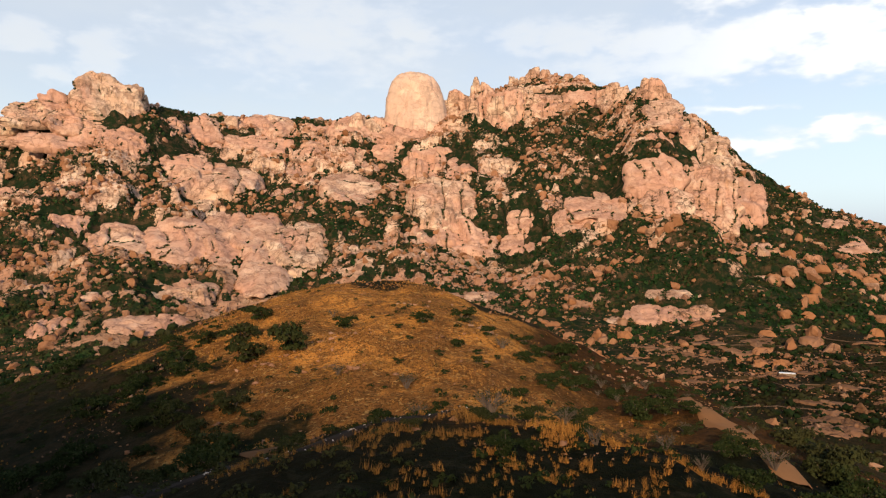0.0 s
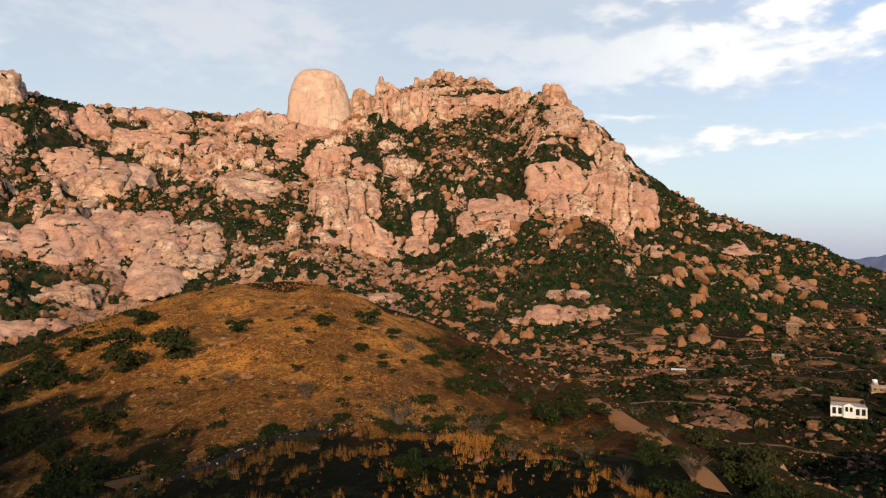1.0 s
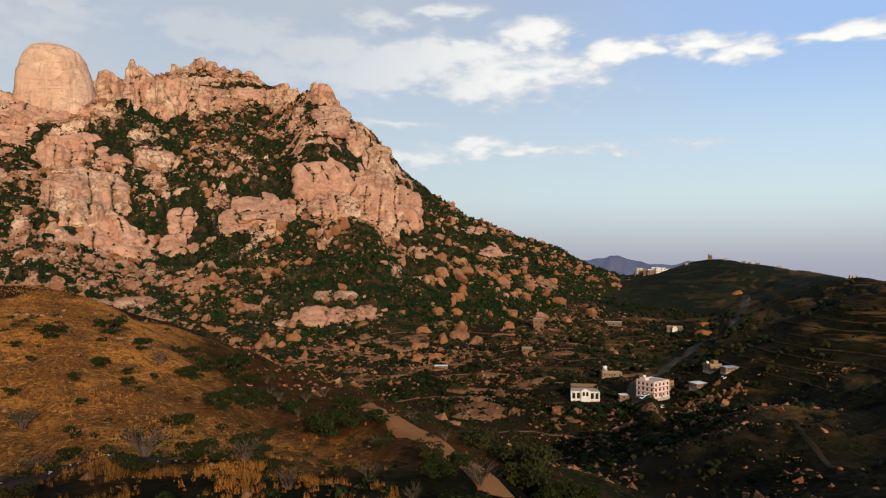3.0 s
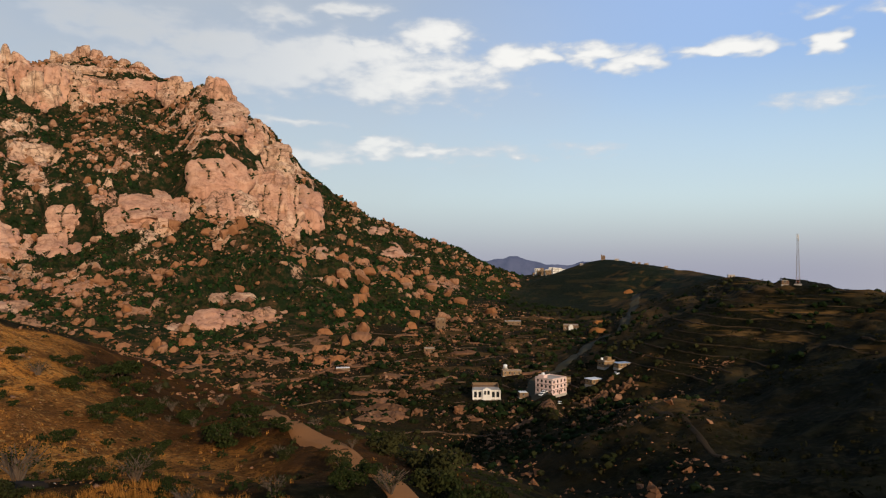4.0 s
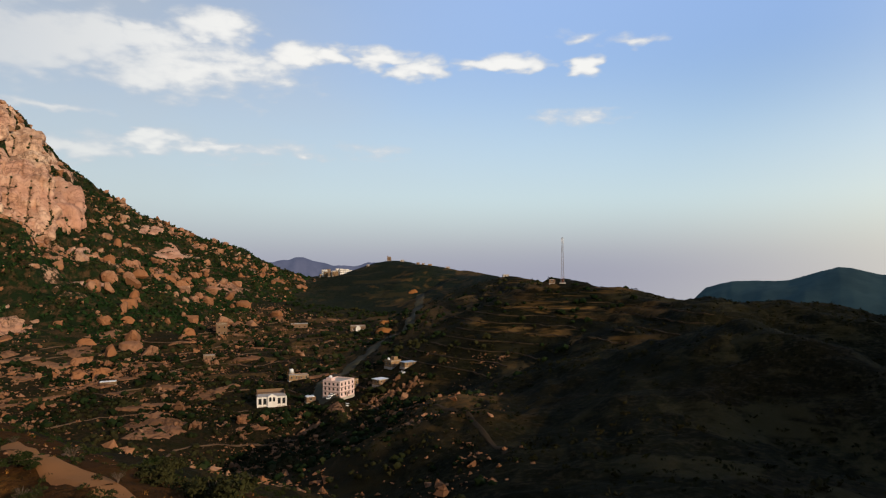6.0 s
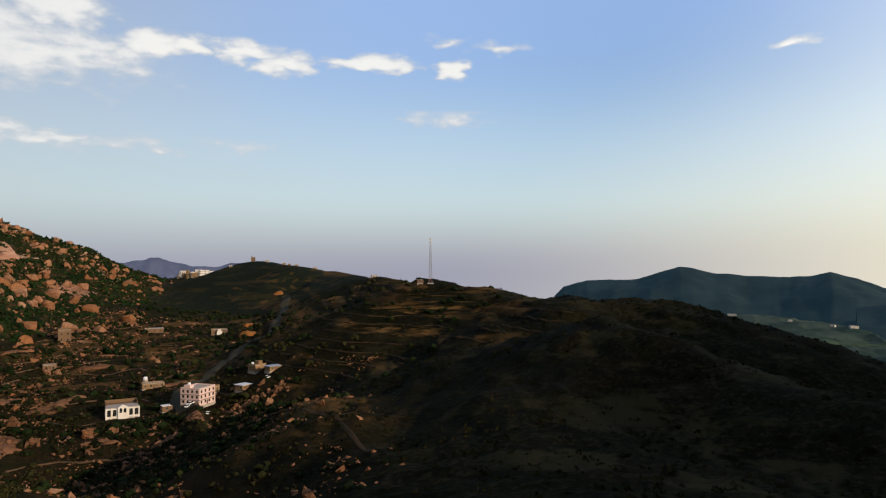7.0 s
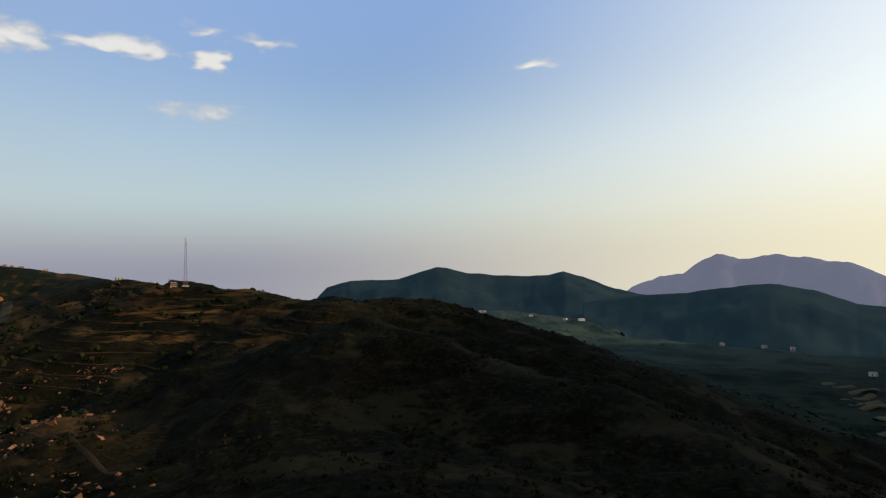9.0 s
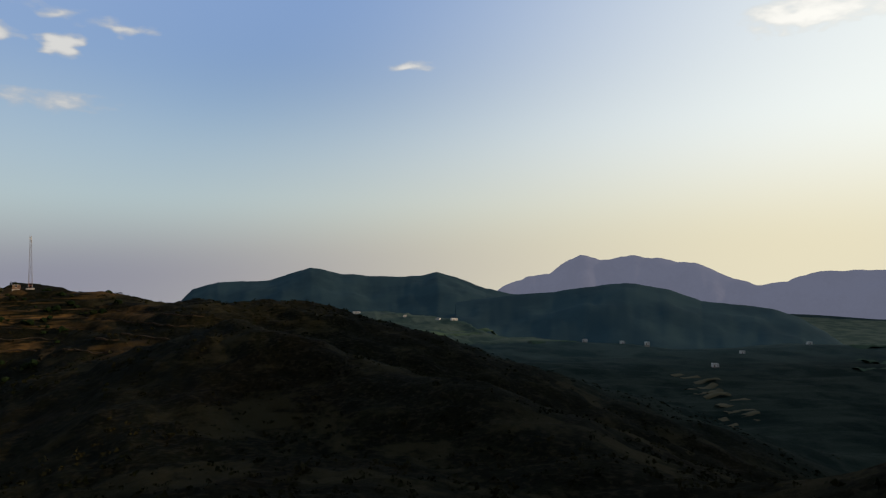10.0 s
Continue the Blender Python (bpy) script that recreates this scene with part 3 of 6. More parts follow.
def sheet(name, xs, ys, height, material):
    gx, gy = np.meshgrid(xs, ys)
    verts = np.stack([gx, gy, height(gx, gy)], -1).reshape(-1, 3)
    nx, ny = len(xs), len(ys)
    i = (np.arange(ny - 1)[:, None] * nx + np.arange(nx - 1)[None]).ravel()
    faces = np.stack([i, i + 1, i + nx + 1, i + nx], -1)
    me = bpy.data.meshes.new(name)
    me.vertices.add(len(verts)), me.loops.add(faces.size), me.polygons.add(len(faces))
    me.vertices.foreach_set("co", verts.ravel())
    me.loops.foreach_set("vertex_index", faces.ravel())
    me.polygons.foreach_set("loop_start", np.arange(0, faces.size, 4))
    me.polygons.foreach_set("use_smooth", np.ones(len(faces), bool))
    me.update()
    me.materials.append(material)
    x, y, z = verts.T
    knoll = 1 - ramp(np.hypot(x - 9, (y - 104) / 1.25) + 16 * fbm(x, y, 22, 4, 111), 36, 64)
    # straw thinned close by, so darker ground carries the foreground's shade
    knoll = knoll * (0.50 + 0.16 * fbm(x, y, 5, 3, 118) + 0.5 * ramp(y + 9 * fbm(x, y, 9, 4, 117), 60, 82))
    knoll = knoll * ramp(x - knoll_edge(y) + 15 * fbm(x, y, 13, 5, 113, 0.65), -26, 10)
    rows_ = np.floor((z + 1.2 * fbm(x, y, 60, 2, 71)) / 4.0)
    plot = hash01(rows_, np.floor((x * 0.6 - y * 0.8) / 38 + rows_ * 0.37), 131)
    flatland = terraced(x, y) + 0.8 * ramp(x, 180, 260) * ramp(y, 260, 330) * (1 - ramp(y, 560, 640)) * (1 - terraced(x, y))
    plots = flatland * plot
    for fx, fy, fw, fd, turn in FIELDS_AND_LIT_SPUR:
        ca, sa = math.cos(radians(turn)), math.sin(radians(turn))
        px, py = (x - fx) * ca + (y - fy) * sa, -(x - fx) * sa + (y - fy) * ca
        plots = np.maximum(plots, (np.abs(px) < fw / 2 + 5 * vnoise(y / 9, x / 9, 5)) & (np.abs(py) < fd / 2 + 3 * vnoise(x / 9, y / 9, 6)))
    for key, value in (("straw", knoll), ("field", plots)):
        me.attributes.new(key, "FLOAT", "POINT").data.foreach_set("value", np.clip(value, 0, 1).astype(np.float32))
    return new(name, me)


XS = spaced([(-4900, -1500, 200), (-1500, -700, 25), (-700, -110, 14), (-110, 120, 1.4), (120, 560, 3.4), (560, 900, 9), (900, 1500, 20), (1500, 4900, 150)])
YS = spaced([(-4900, -1700, 200), (-1700, -1440, 52), (-1440, -1160, 10), (-1160, -200, 60), (-200, 10, 4), (10, 200, 1.4), (200, 560, 3.4), (560, 1220, 18), (1220, 1600, 15), (1600, 4900, 150)])
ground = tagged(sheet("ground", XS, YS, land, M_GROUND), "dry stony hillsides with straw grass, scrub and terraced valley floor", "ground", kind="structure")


def far_range(name, label, material, points, depth, foot, seed, jag):
    """A range of distant hills: crest given as bearing, height at its distance; it slopes away on both sides."""
    b = np.array([p[0] for p in points], float)
    dist = np.array([p[1] for p in points], float)
    top = np.array([p[2] for p in points], float)
    n, rows = 260, 44
    bb = np.linspace(b[0], b[-1], n)
    dd, tt = np.interp(bb, b, dist), np.interp(bb, b, top)
    tt = tt + jag * fbm(bb * 40, bb * 0, 46, 3, seed)
    verts, faces = [], []
    for r in range(rows):
        v = r / (rows - 1) * 2 - 1
        d = dd + v * depth
        a = np.radians(bb)
        fall = (1 - np.abs(v)) ** 0.9
        x, y = d * np.sin(a), d * np.cos(a)
        z = foot + (tt - foot) * fall + (0.0 if abs(v) < 0.02 else 1.0) * 0.22 * (np.max(tt) - foot) * fall * (fbm(x, y, 330, 5, seed + 3) - 0.35) * min(1, abs(v) * 3)
        verts += list(zip(x, y, z))
    for r in range(rows - 1):
        for c in range(n - 1):
            i = r * n + c
            faces.append((i, i + 1, i + n + 1, i + n))
    me = bpy.data.meshes.new(name)
    me.from_pydata(verts, [], faces)
    me.polygons.foreach_set("use_smooth", np.ones(len(faces), bool))
    me.materials.append(material)
    return tagged(new(name, me), label, "hills", kind="structure")


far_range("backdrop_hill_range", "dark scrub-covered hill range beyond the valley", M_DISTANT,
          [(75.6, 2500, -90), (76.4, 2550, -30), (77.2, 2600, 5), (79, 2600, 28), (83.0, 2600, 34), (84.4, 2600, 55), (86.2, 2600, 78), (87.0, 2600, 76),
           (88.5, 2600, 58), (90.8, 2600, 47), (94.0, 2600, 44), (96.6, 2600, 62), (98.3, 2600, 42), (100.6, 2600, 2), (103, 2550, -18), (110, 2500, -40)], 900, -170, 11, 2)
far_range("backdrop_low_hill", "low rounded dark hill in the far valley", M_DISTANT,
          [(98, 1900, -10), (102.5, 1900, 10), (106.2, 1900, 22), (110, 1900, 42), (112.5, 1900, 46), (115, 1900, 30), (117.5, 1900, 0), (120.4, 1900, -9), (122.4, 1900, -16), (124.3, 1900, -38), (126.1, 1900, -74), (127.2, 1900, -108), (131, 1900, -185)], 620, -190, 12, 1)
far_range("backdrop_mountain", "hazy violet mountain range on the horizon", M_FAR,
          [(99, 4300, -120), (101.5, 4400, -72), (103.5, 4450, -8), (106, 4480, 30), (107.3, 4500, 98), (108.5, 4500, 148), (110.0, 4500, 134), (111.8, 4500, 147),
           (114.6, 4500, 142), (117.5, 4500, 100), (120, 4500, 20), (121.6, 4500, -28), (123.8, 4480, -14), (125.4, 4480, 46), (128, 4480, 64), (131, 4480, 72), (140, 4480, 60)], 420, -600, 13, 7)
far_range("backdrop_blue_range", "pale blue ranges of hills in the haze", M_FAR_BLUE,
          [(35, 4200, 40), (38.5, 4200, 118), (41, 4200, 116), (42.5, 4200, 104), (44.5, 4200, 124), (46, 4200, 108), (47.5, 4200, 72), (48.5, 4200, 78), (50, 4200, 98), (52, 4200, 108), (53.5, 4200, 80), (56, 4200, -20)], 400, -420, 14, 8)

# ---- rocks ----
def icosphere(level):
    bm = bmesh.new()
    bmesh.ops.create_icosphere(bm, subdivisions=level, radius=1)
    v = np.array([p.co[:] for p in bm.verts])
    f = np.array([[p.index for p in q.verts] for q in bm.faces])
    bm.free()
    return v, f


ICO = {n: icosphere(n) for n in (1, 2, 3, 4, 5, 6)}


def noise3(p, size, seed):
    """Smooth noise in space, from three planes."""
    x, y, z = (p / size).T
    return (vnoise(x + 0.37 * z, y - 0.21 * z, seed) + vnoise(y + 0.33 * x, z + 0.18 * x, seed + 5) + vnoise(z - 0.29 * y, x + 0.41 * y, seed + 9)) / 2.2


def make_mesh(name, verts, faces, material, smooth=True):
    faces = np.asarray(faces)
    k = faces.shape[1]
    me = bpy.data.meshes.new(name)
    me.vertices.add(len(verts)), me.loops.add(faces.size), me.polygons.add(len(faces))
    me.vertices.foreach_set("co", np.asarray(verts, np.float32).ravel())
    me.loops.foreach_set("vertex_index", faces.ravel().astype(np.int32))
    me.polygons.foreach_set("loop_start", np.arange(0, faces.size, k, dtype=np.int32))
    me.polygons.foreach_set("use_smooth", np.full(len(faces), smooth))
    me.update()
    me.materials.append(material)
    return me


def outcrop_shape(level, width, depth, height, seed, square=3.0, joint=0.05, lump=0.16, taper=0.0, rough=1.0):
    """A granite outcrop: a blunt block, lumpy, split by upright joints and flaked."""
    n, f = ICO[level]
    p = square
    r = (np.abs(n) ** p).sum(1) ** (-1 / p)
    v = n * r[:, None] * np.array([width / 2, depth / 2, height / 2])
    s = min(width, height)
    push = lump * s * noise3(v, s * 0.55, seed) + rough * (0.08 * s * noise3(v, s * 0.2, seed + 40) + 0.045 * s * noise3(v, s * 0.08, seed + 70))
    across = v[:, 0] + 0.25 * s * noise3(v, s * 0.7, seed + 90)
    groove = np.abs(((across / (s * 0.42)) % 1) - 0.5)
    push = push - joint * s * np.clip(1 - groove / 0.10, 0, 1)
    v = v + n * push[:, None]
    v[:, :2] *= (1 - taper * v[:, 2:] / height)
    return v, f


def rock_thing(name, label, category, x, y, width, low, high, depth, turn, seed, square=3.0, joint=0.05, group="", level=4, lean=0.0, lump=0.16, taper=0.0, material=None, rough=1.0):
    """A rock whose foot goes into the ground and whose top stands at the given height."""
    v, f = outcrop_shape(level, width, depth, (high - low) * 1.25, seed, square, joint, lump, taper, rough)
    me = make_mesh(name, v, f, material or M_GRANITE)
    ob = new(name, me)
    ob.matrix_world = pose(x, y, high - (high - low) * 0.625, lean, 0, turn)
    return tagged(ob, label, category, group)


# x, y, width, foot, top
SUMMIT = [
    (-440, 985, 60, 280, 330), (-398, 1000, 50, 300, 348), (330, 1020, 60, 330, 362), (95, 1120, 60, 330, 372),
    (-413, 980, 66, 300, 352), (-375, 991, 44, 297, 343), (27, 1112, 112, 308, 395), (123, 1080, 50, 286, 350),
    (164, 1061, 58, 284, 353), (135, 1146, 32, 360, 402), (197, 1151, 31, 378, 406), (237, 1144, 63, 378, 419),
    (285, 1108, 58, 362, 398), (367, 959, 62, 308, 357), (-57, 1077, 89, 280, 322), (-191, 1100, 65, 290, 321),
    (-253, 1074, 68, 282, 314),
]
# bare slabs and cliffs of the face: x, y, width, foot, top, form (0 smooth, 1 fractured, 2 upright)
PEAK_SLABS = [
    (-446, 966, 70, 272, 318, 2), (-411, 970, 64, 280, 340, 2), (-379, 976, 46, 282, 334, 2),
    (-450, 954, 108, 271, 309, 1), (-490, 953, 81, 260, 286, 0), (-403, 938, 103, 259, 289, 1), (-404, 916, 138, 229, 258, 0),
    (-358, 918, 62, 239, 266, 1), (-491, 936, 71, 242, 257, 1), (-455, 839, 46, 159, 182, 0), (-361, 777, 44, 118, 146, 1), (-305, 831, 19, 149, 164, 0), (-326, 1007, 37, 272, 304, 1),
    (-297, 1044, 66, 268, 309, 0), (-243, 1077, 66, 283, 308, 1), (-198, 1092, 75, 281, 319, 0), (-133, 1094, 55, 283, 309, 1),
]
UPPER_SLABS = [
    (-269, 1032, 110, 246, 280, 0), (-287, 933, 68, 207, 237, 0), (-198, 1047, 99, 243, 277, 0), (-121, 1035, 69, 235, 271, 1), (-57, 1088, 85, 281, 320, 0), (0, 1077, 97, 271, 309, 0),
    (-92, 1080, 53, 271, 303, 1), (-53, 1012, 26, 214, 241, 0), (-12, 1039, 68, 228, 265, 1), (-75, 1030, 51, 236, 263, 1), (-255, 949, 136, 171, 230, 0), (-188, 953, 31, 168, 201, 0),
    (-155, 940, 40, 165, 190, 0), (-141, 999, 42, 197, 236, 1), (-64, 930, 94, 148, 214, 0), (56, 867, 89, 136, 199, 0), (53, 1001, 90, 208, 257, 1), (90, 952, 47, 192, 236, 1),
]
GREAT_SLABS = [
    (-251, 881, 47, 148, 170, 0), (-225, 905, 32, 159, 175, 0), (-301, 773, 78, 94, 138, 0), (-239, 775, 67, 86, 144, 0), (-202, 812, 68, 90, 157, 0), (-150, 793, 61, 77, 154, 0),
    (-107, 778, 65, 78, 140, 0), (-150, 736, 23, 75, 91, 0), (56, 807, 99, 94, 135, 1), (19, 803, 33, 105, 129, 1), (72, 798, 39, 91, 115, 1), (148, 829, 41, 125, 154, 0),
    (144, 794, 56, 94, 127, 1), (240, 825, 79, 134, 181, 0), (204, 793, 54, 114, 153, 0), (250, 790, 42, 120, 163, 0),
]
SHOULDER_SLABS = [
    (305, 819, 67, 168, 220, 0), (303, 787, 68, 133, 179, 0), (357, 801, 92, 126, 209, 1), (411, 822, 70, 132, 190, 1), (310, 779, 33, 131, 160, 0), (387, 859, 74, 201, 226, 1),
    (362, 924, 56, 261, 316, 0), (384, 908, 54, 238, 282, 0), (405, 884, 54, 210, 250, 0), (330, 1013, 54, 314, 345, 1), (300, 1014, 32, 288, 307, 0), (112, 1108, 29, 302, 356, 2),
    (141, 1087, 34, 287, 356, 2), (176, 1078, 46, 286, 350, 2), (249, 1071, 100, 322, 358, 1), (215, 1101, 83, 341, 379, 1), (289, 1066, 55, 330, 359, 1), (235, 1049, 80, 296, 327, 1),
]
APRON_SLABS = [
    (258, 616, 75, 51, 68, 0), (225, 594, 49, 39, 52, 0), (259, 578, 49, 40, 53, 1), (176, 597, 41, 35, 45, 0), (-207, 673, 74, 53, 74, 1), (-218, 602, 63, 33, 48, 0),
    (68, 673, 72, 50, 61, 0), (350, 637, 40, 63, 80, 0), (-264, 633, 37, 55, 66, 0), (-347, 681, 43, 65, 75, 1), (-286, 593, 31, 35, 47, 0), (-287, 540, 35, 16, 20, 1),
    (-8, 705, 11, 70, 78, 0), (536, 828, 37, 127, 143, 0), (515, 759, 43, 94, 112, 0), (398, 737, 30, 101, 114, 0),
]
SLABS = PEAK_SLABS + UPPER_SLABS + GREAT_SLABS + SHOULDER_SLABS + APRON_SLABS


def lie(x, y, low, high, form):
    """Tilt of the slope under a slab, in radians, and the slab's run on the plan."""
    r = math.hypot(x, y)
    px, py = np.array([x * (r - 18) / r, x * (r + 18) / r]), np.array([y * (r - 18) / r, y * (r + 18) / r])
    z0, z1 = massif(px, py)
    tilt = min(max(math.atan2(z1 - z0, 36.0), 0.42), 1.0)
    return (1.2 if form == 2 else tilt), max(high - low, 6) / math.tan(tilt)


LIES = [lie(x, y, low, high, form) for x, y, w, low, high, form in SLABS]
for i, (x, y, w, low, high) in enumerate(SUMMIT):
    turn = -math.degrees(math.atan2(x, y))
    if i == 6:
        rock_thing("summit_rock", "tall blunt smooth pink granite summit dome", "rock", x + 2, y + 10, w * 0.90, low - 14, high + 2, w * 0.8, turn, 142, 3.2, 0.016, "summit rocks", 6, 0, 0.045, 0.36, M_PALE_GRANITE, 0.22)
        continue
    g = np.random.default_rng(900 + i)
    for j in range(6):  # the summit is a heap of split blocks
        bw = w * g.uniform(0.30, 0.52)
        off = (j - 2.5) / 5 * (w * 0.95 - bw) + g.normal(0, 0.04) * w
        top = high if j == 2 else low + (high - low) * g.uniform(0.45, 0.95) * (1 - 0.35 * abs(off) / w)
        ca, sa = math.cos(radians(turn)), math.sin(radians(turn))
        rock_thing("summit_rock", "blocky pink granite summit rock with upright joints", "rock", x + off * ca, y + 10 + off * sa + g.normal(0, 4), bw, low - 14, top, bw * g.uniform(0.7, 1.1), turn + g.uniform(-35, 35),
                   1000 + i * 61 + j * 7, 5.5, 0.05, "summit rocks", 3, g.uniform(-6, 6), 0.24, 0.34)


# where scrub has closed over the rock, and where the rock lies bare: x, y, radius
GREEN = [(147, 1017, 51), (217, 1029, 43), (238, 938, 40), (294, 938, 48), (363, 911, 24), (303, 1025, 35), (-58, 840, 48), (-103, 875, 29), (-3, 730, 42), (-40, 752, 37), (107, 842, 28),
         (144, 742, 37), (238, 722, 31), (306, 681, 43), (262, 689, 36), (401, 759, 42), (-439, 874, 48), (-359, 750, 41), (-385, 712, 40), (-223, 742, 32), (-310, 608, 45), (-324, 872, 31),
         (81, 682, 34), (130, 614, 31), (491, 858, 41), (484, 764, 45), (-126, 1069, 20), (-321, 987, 34), (172, 868, 34), (208, 842, 26), (168, 800, 30), (150, 752, 34), (205, 762, 26)]
BARE = [(-418, 946, 59), (-464, 935, 51), (-393, 974, 43), (-216, 1046, 61), (-123, 1039, 52), (-58, 1085, 54), (-288, 980, 42), (-70, 1006, 33), (68, 1106, 45), (229, 1081, 45),
        (365, 878, 47), (375, 817, 52), (-261, 868, 45), (47, 1040, 51), (-252, 1093, 46), (-145, 969, 24), (114, 955, 32), (230, 801, 41)]


def patches(x, y, rows):
    best = np.zeros(x.shape)
    for cx, cy, r in rows:
        best = np.maximum(best, np.exp(-((x - cx) ** 2 + (y - cy) ** 2) / (1.1 * r * r)))
    return best


def covered(x, y):
    """1 under a slab, and 1 in the strip round it."""
    q = np.full(np.shape(x), 9.0)
    for (cx, cy, w, low, high, form), (tilt, run) in zip(SLABS, LIES):
        near = np.abs(x - cx) + np.abs(y - cy) < 1.6 * (w + run)
        if near.any():
            q[near] = np.minimum(q[near], footprint(x[near], y[near], cx, cy, w, run))
    return 1 - ramp(q, 0.8, 1.1), ramp(q, 0.85, 1.0) * (1 - ramp(q, 1.12, 1.45))


def rugged(x, y):
    """Height of the massif's rock face, and how bare it is, 0 to 1."""
    b, d, dc, zc, df, zf, u = frame_of(x, y)
    z = massif(x, y)
    tall = np.clip((zc - zf) / 260, 0.1, 1) * ramp(u, 0.08, 0.4) * (1 - ramp(u, 0.9, 1.02) * 0.7)
    inner, rim = covered(x, y)
    free = 1 - inner
    # ledges: cliffs with flat strips between them
    period = 34.0
    t = z + 22 * fbm(x, y, 130, 3, 81)
    part_up = (t / period) % 1
    step = period * (ramp(part_up, 0.42, 0.72) - part_up)
    where = ramp(fbm(x, y, 150, 2, 83), -0.6, 0.3)
    z = z + 0.5 * step * where * tall * free
    cliff = np.clip(1 - np.abs(part_up - 0.57) / 0.24, 0, 1) * where * tall
    h1, k1 = domes(x + 9 * fbm(x, y, 40, 2, 3), y, 46, 201)
    h2, k2 = domes(x + 4 * fbm(x, y, 18, 2, 4), y, 20, 211)
    h3, k3 = domes(x, y, 9.0, 221)
    h4, k4 = domes(x, y, 4.6, 231)
    z = z + free * tall * (7 * h1 * (0.3 + k1) + 7.0 * h2 * (0.25 + k2))
    z = z + free * np.clip(tall + 0.35, 0, 1) * (2.8 * h3 * (k3 > 0.35) * (0.3 + k3) + 0.7 * h4)
    # scrub holds in the creases between the humps and on the ledges
    rise = ramp(h1, 0.25, 0.55) * (0.5 + 0.5 * (k1 > 0.2))
    bare = 0.06 + 0.22 * rise + 0.34 * ramp(h2, 0.28, 0.6) * (k2 > 0.25) + 0.34 * ramp(h3, 0.3, 0.65) * (k3 > 0.35) + 0.28 * cliff
    bare = bare + 0.22 * fbm(x, y, 45, 3, 91) - 0.24 - 0.08 * ramp(u, 0.36, 0.5) - 0.06 * (1 - ramp(u, 0.12, 0.4))
    apron = ramp(b, 8, 22) * (1 - ramp(u, 0.32, 0.55))
    uneven = 0.6 + 0.8 * np.clip(fbm(x, y, 20, 3, 95) + 0.3, 0, 1)
    bare = bare + 0.36 * patches(x, y, BARE) - 0.32 * uneven * patches(x, y, GREEN) - 0.36 * apron - 0.26 * ramp(b, 26, 32) - 0.22 * rim
    return z, np.clip(bare, 0, 1) * (1 - 0.7 * inner)


def massif_mesh():
    bs = np.linspace(-40, 48.5, 680)
    us = np.concatenate([np.linspace(-0.10, 1.0, 270), np.linspace(1.01, 1.30, 8)])
    gb, gu = np.meshgrid(bs, us)
    df, dc = np.interp(gb, *zip(*FOOT)), np.interp(gb, [c[0] for c in CREST], [c[1] for c in CREST])
    run = np.maximum(dc - df, 120)
    d = dc + (gu - 1) * run
    x, y = d * np.sin(np.radians(gb)), d * np.cos(np.radians(gb))
    z, bare = rugged(x, y)
    verts = np.stack([x, y, z], -1).reshape(-1, 3)
    nx, ny = len(bs), len(us)
    i = (np.arange(ny - 1)[:, None] * nx + np.arange(nx - 1)[None]).ravel()
    me = make_mesh("massif", verts, np.stack([i, i + 1, i + nx + 1, i + nx], -1), M_MASSIF)
    me.attributes.new("bare", "FLOAT", "POINT").data.foreach_set("value", bare.ravel().astype(np.float32))
    return me


tagged(new("massif", massif_mesh()), "pink granite mountain face with ledges, slabs and dark scrub", "mountain", kind="structure")


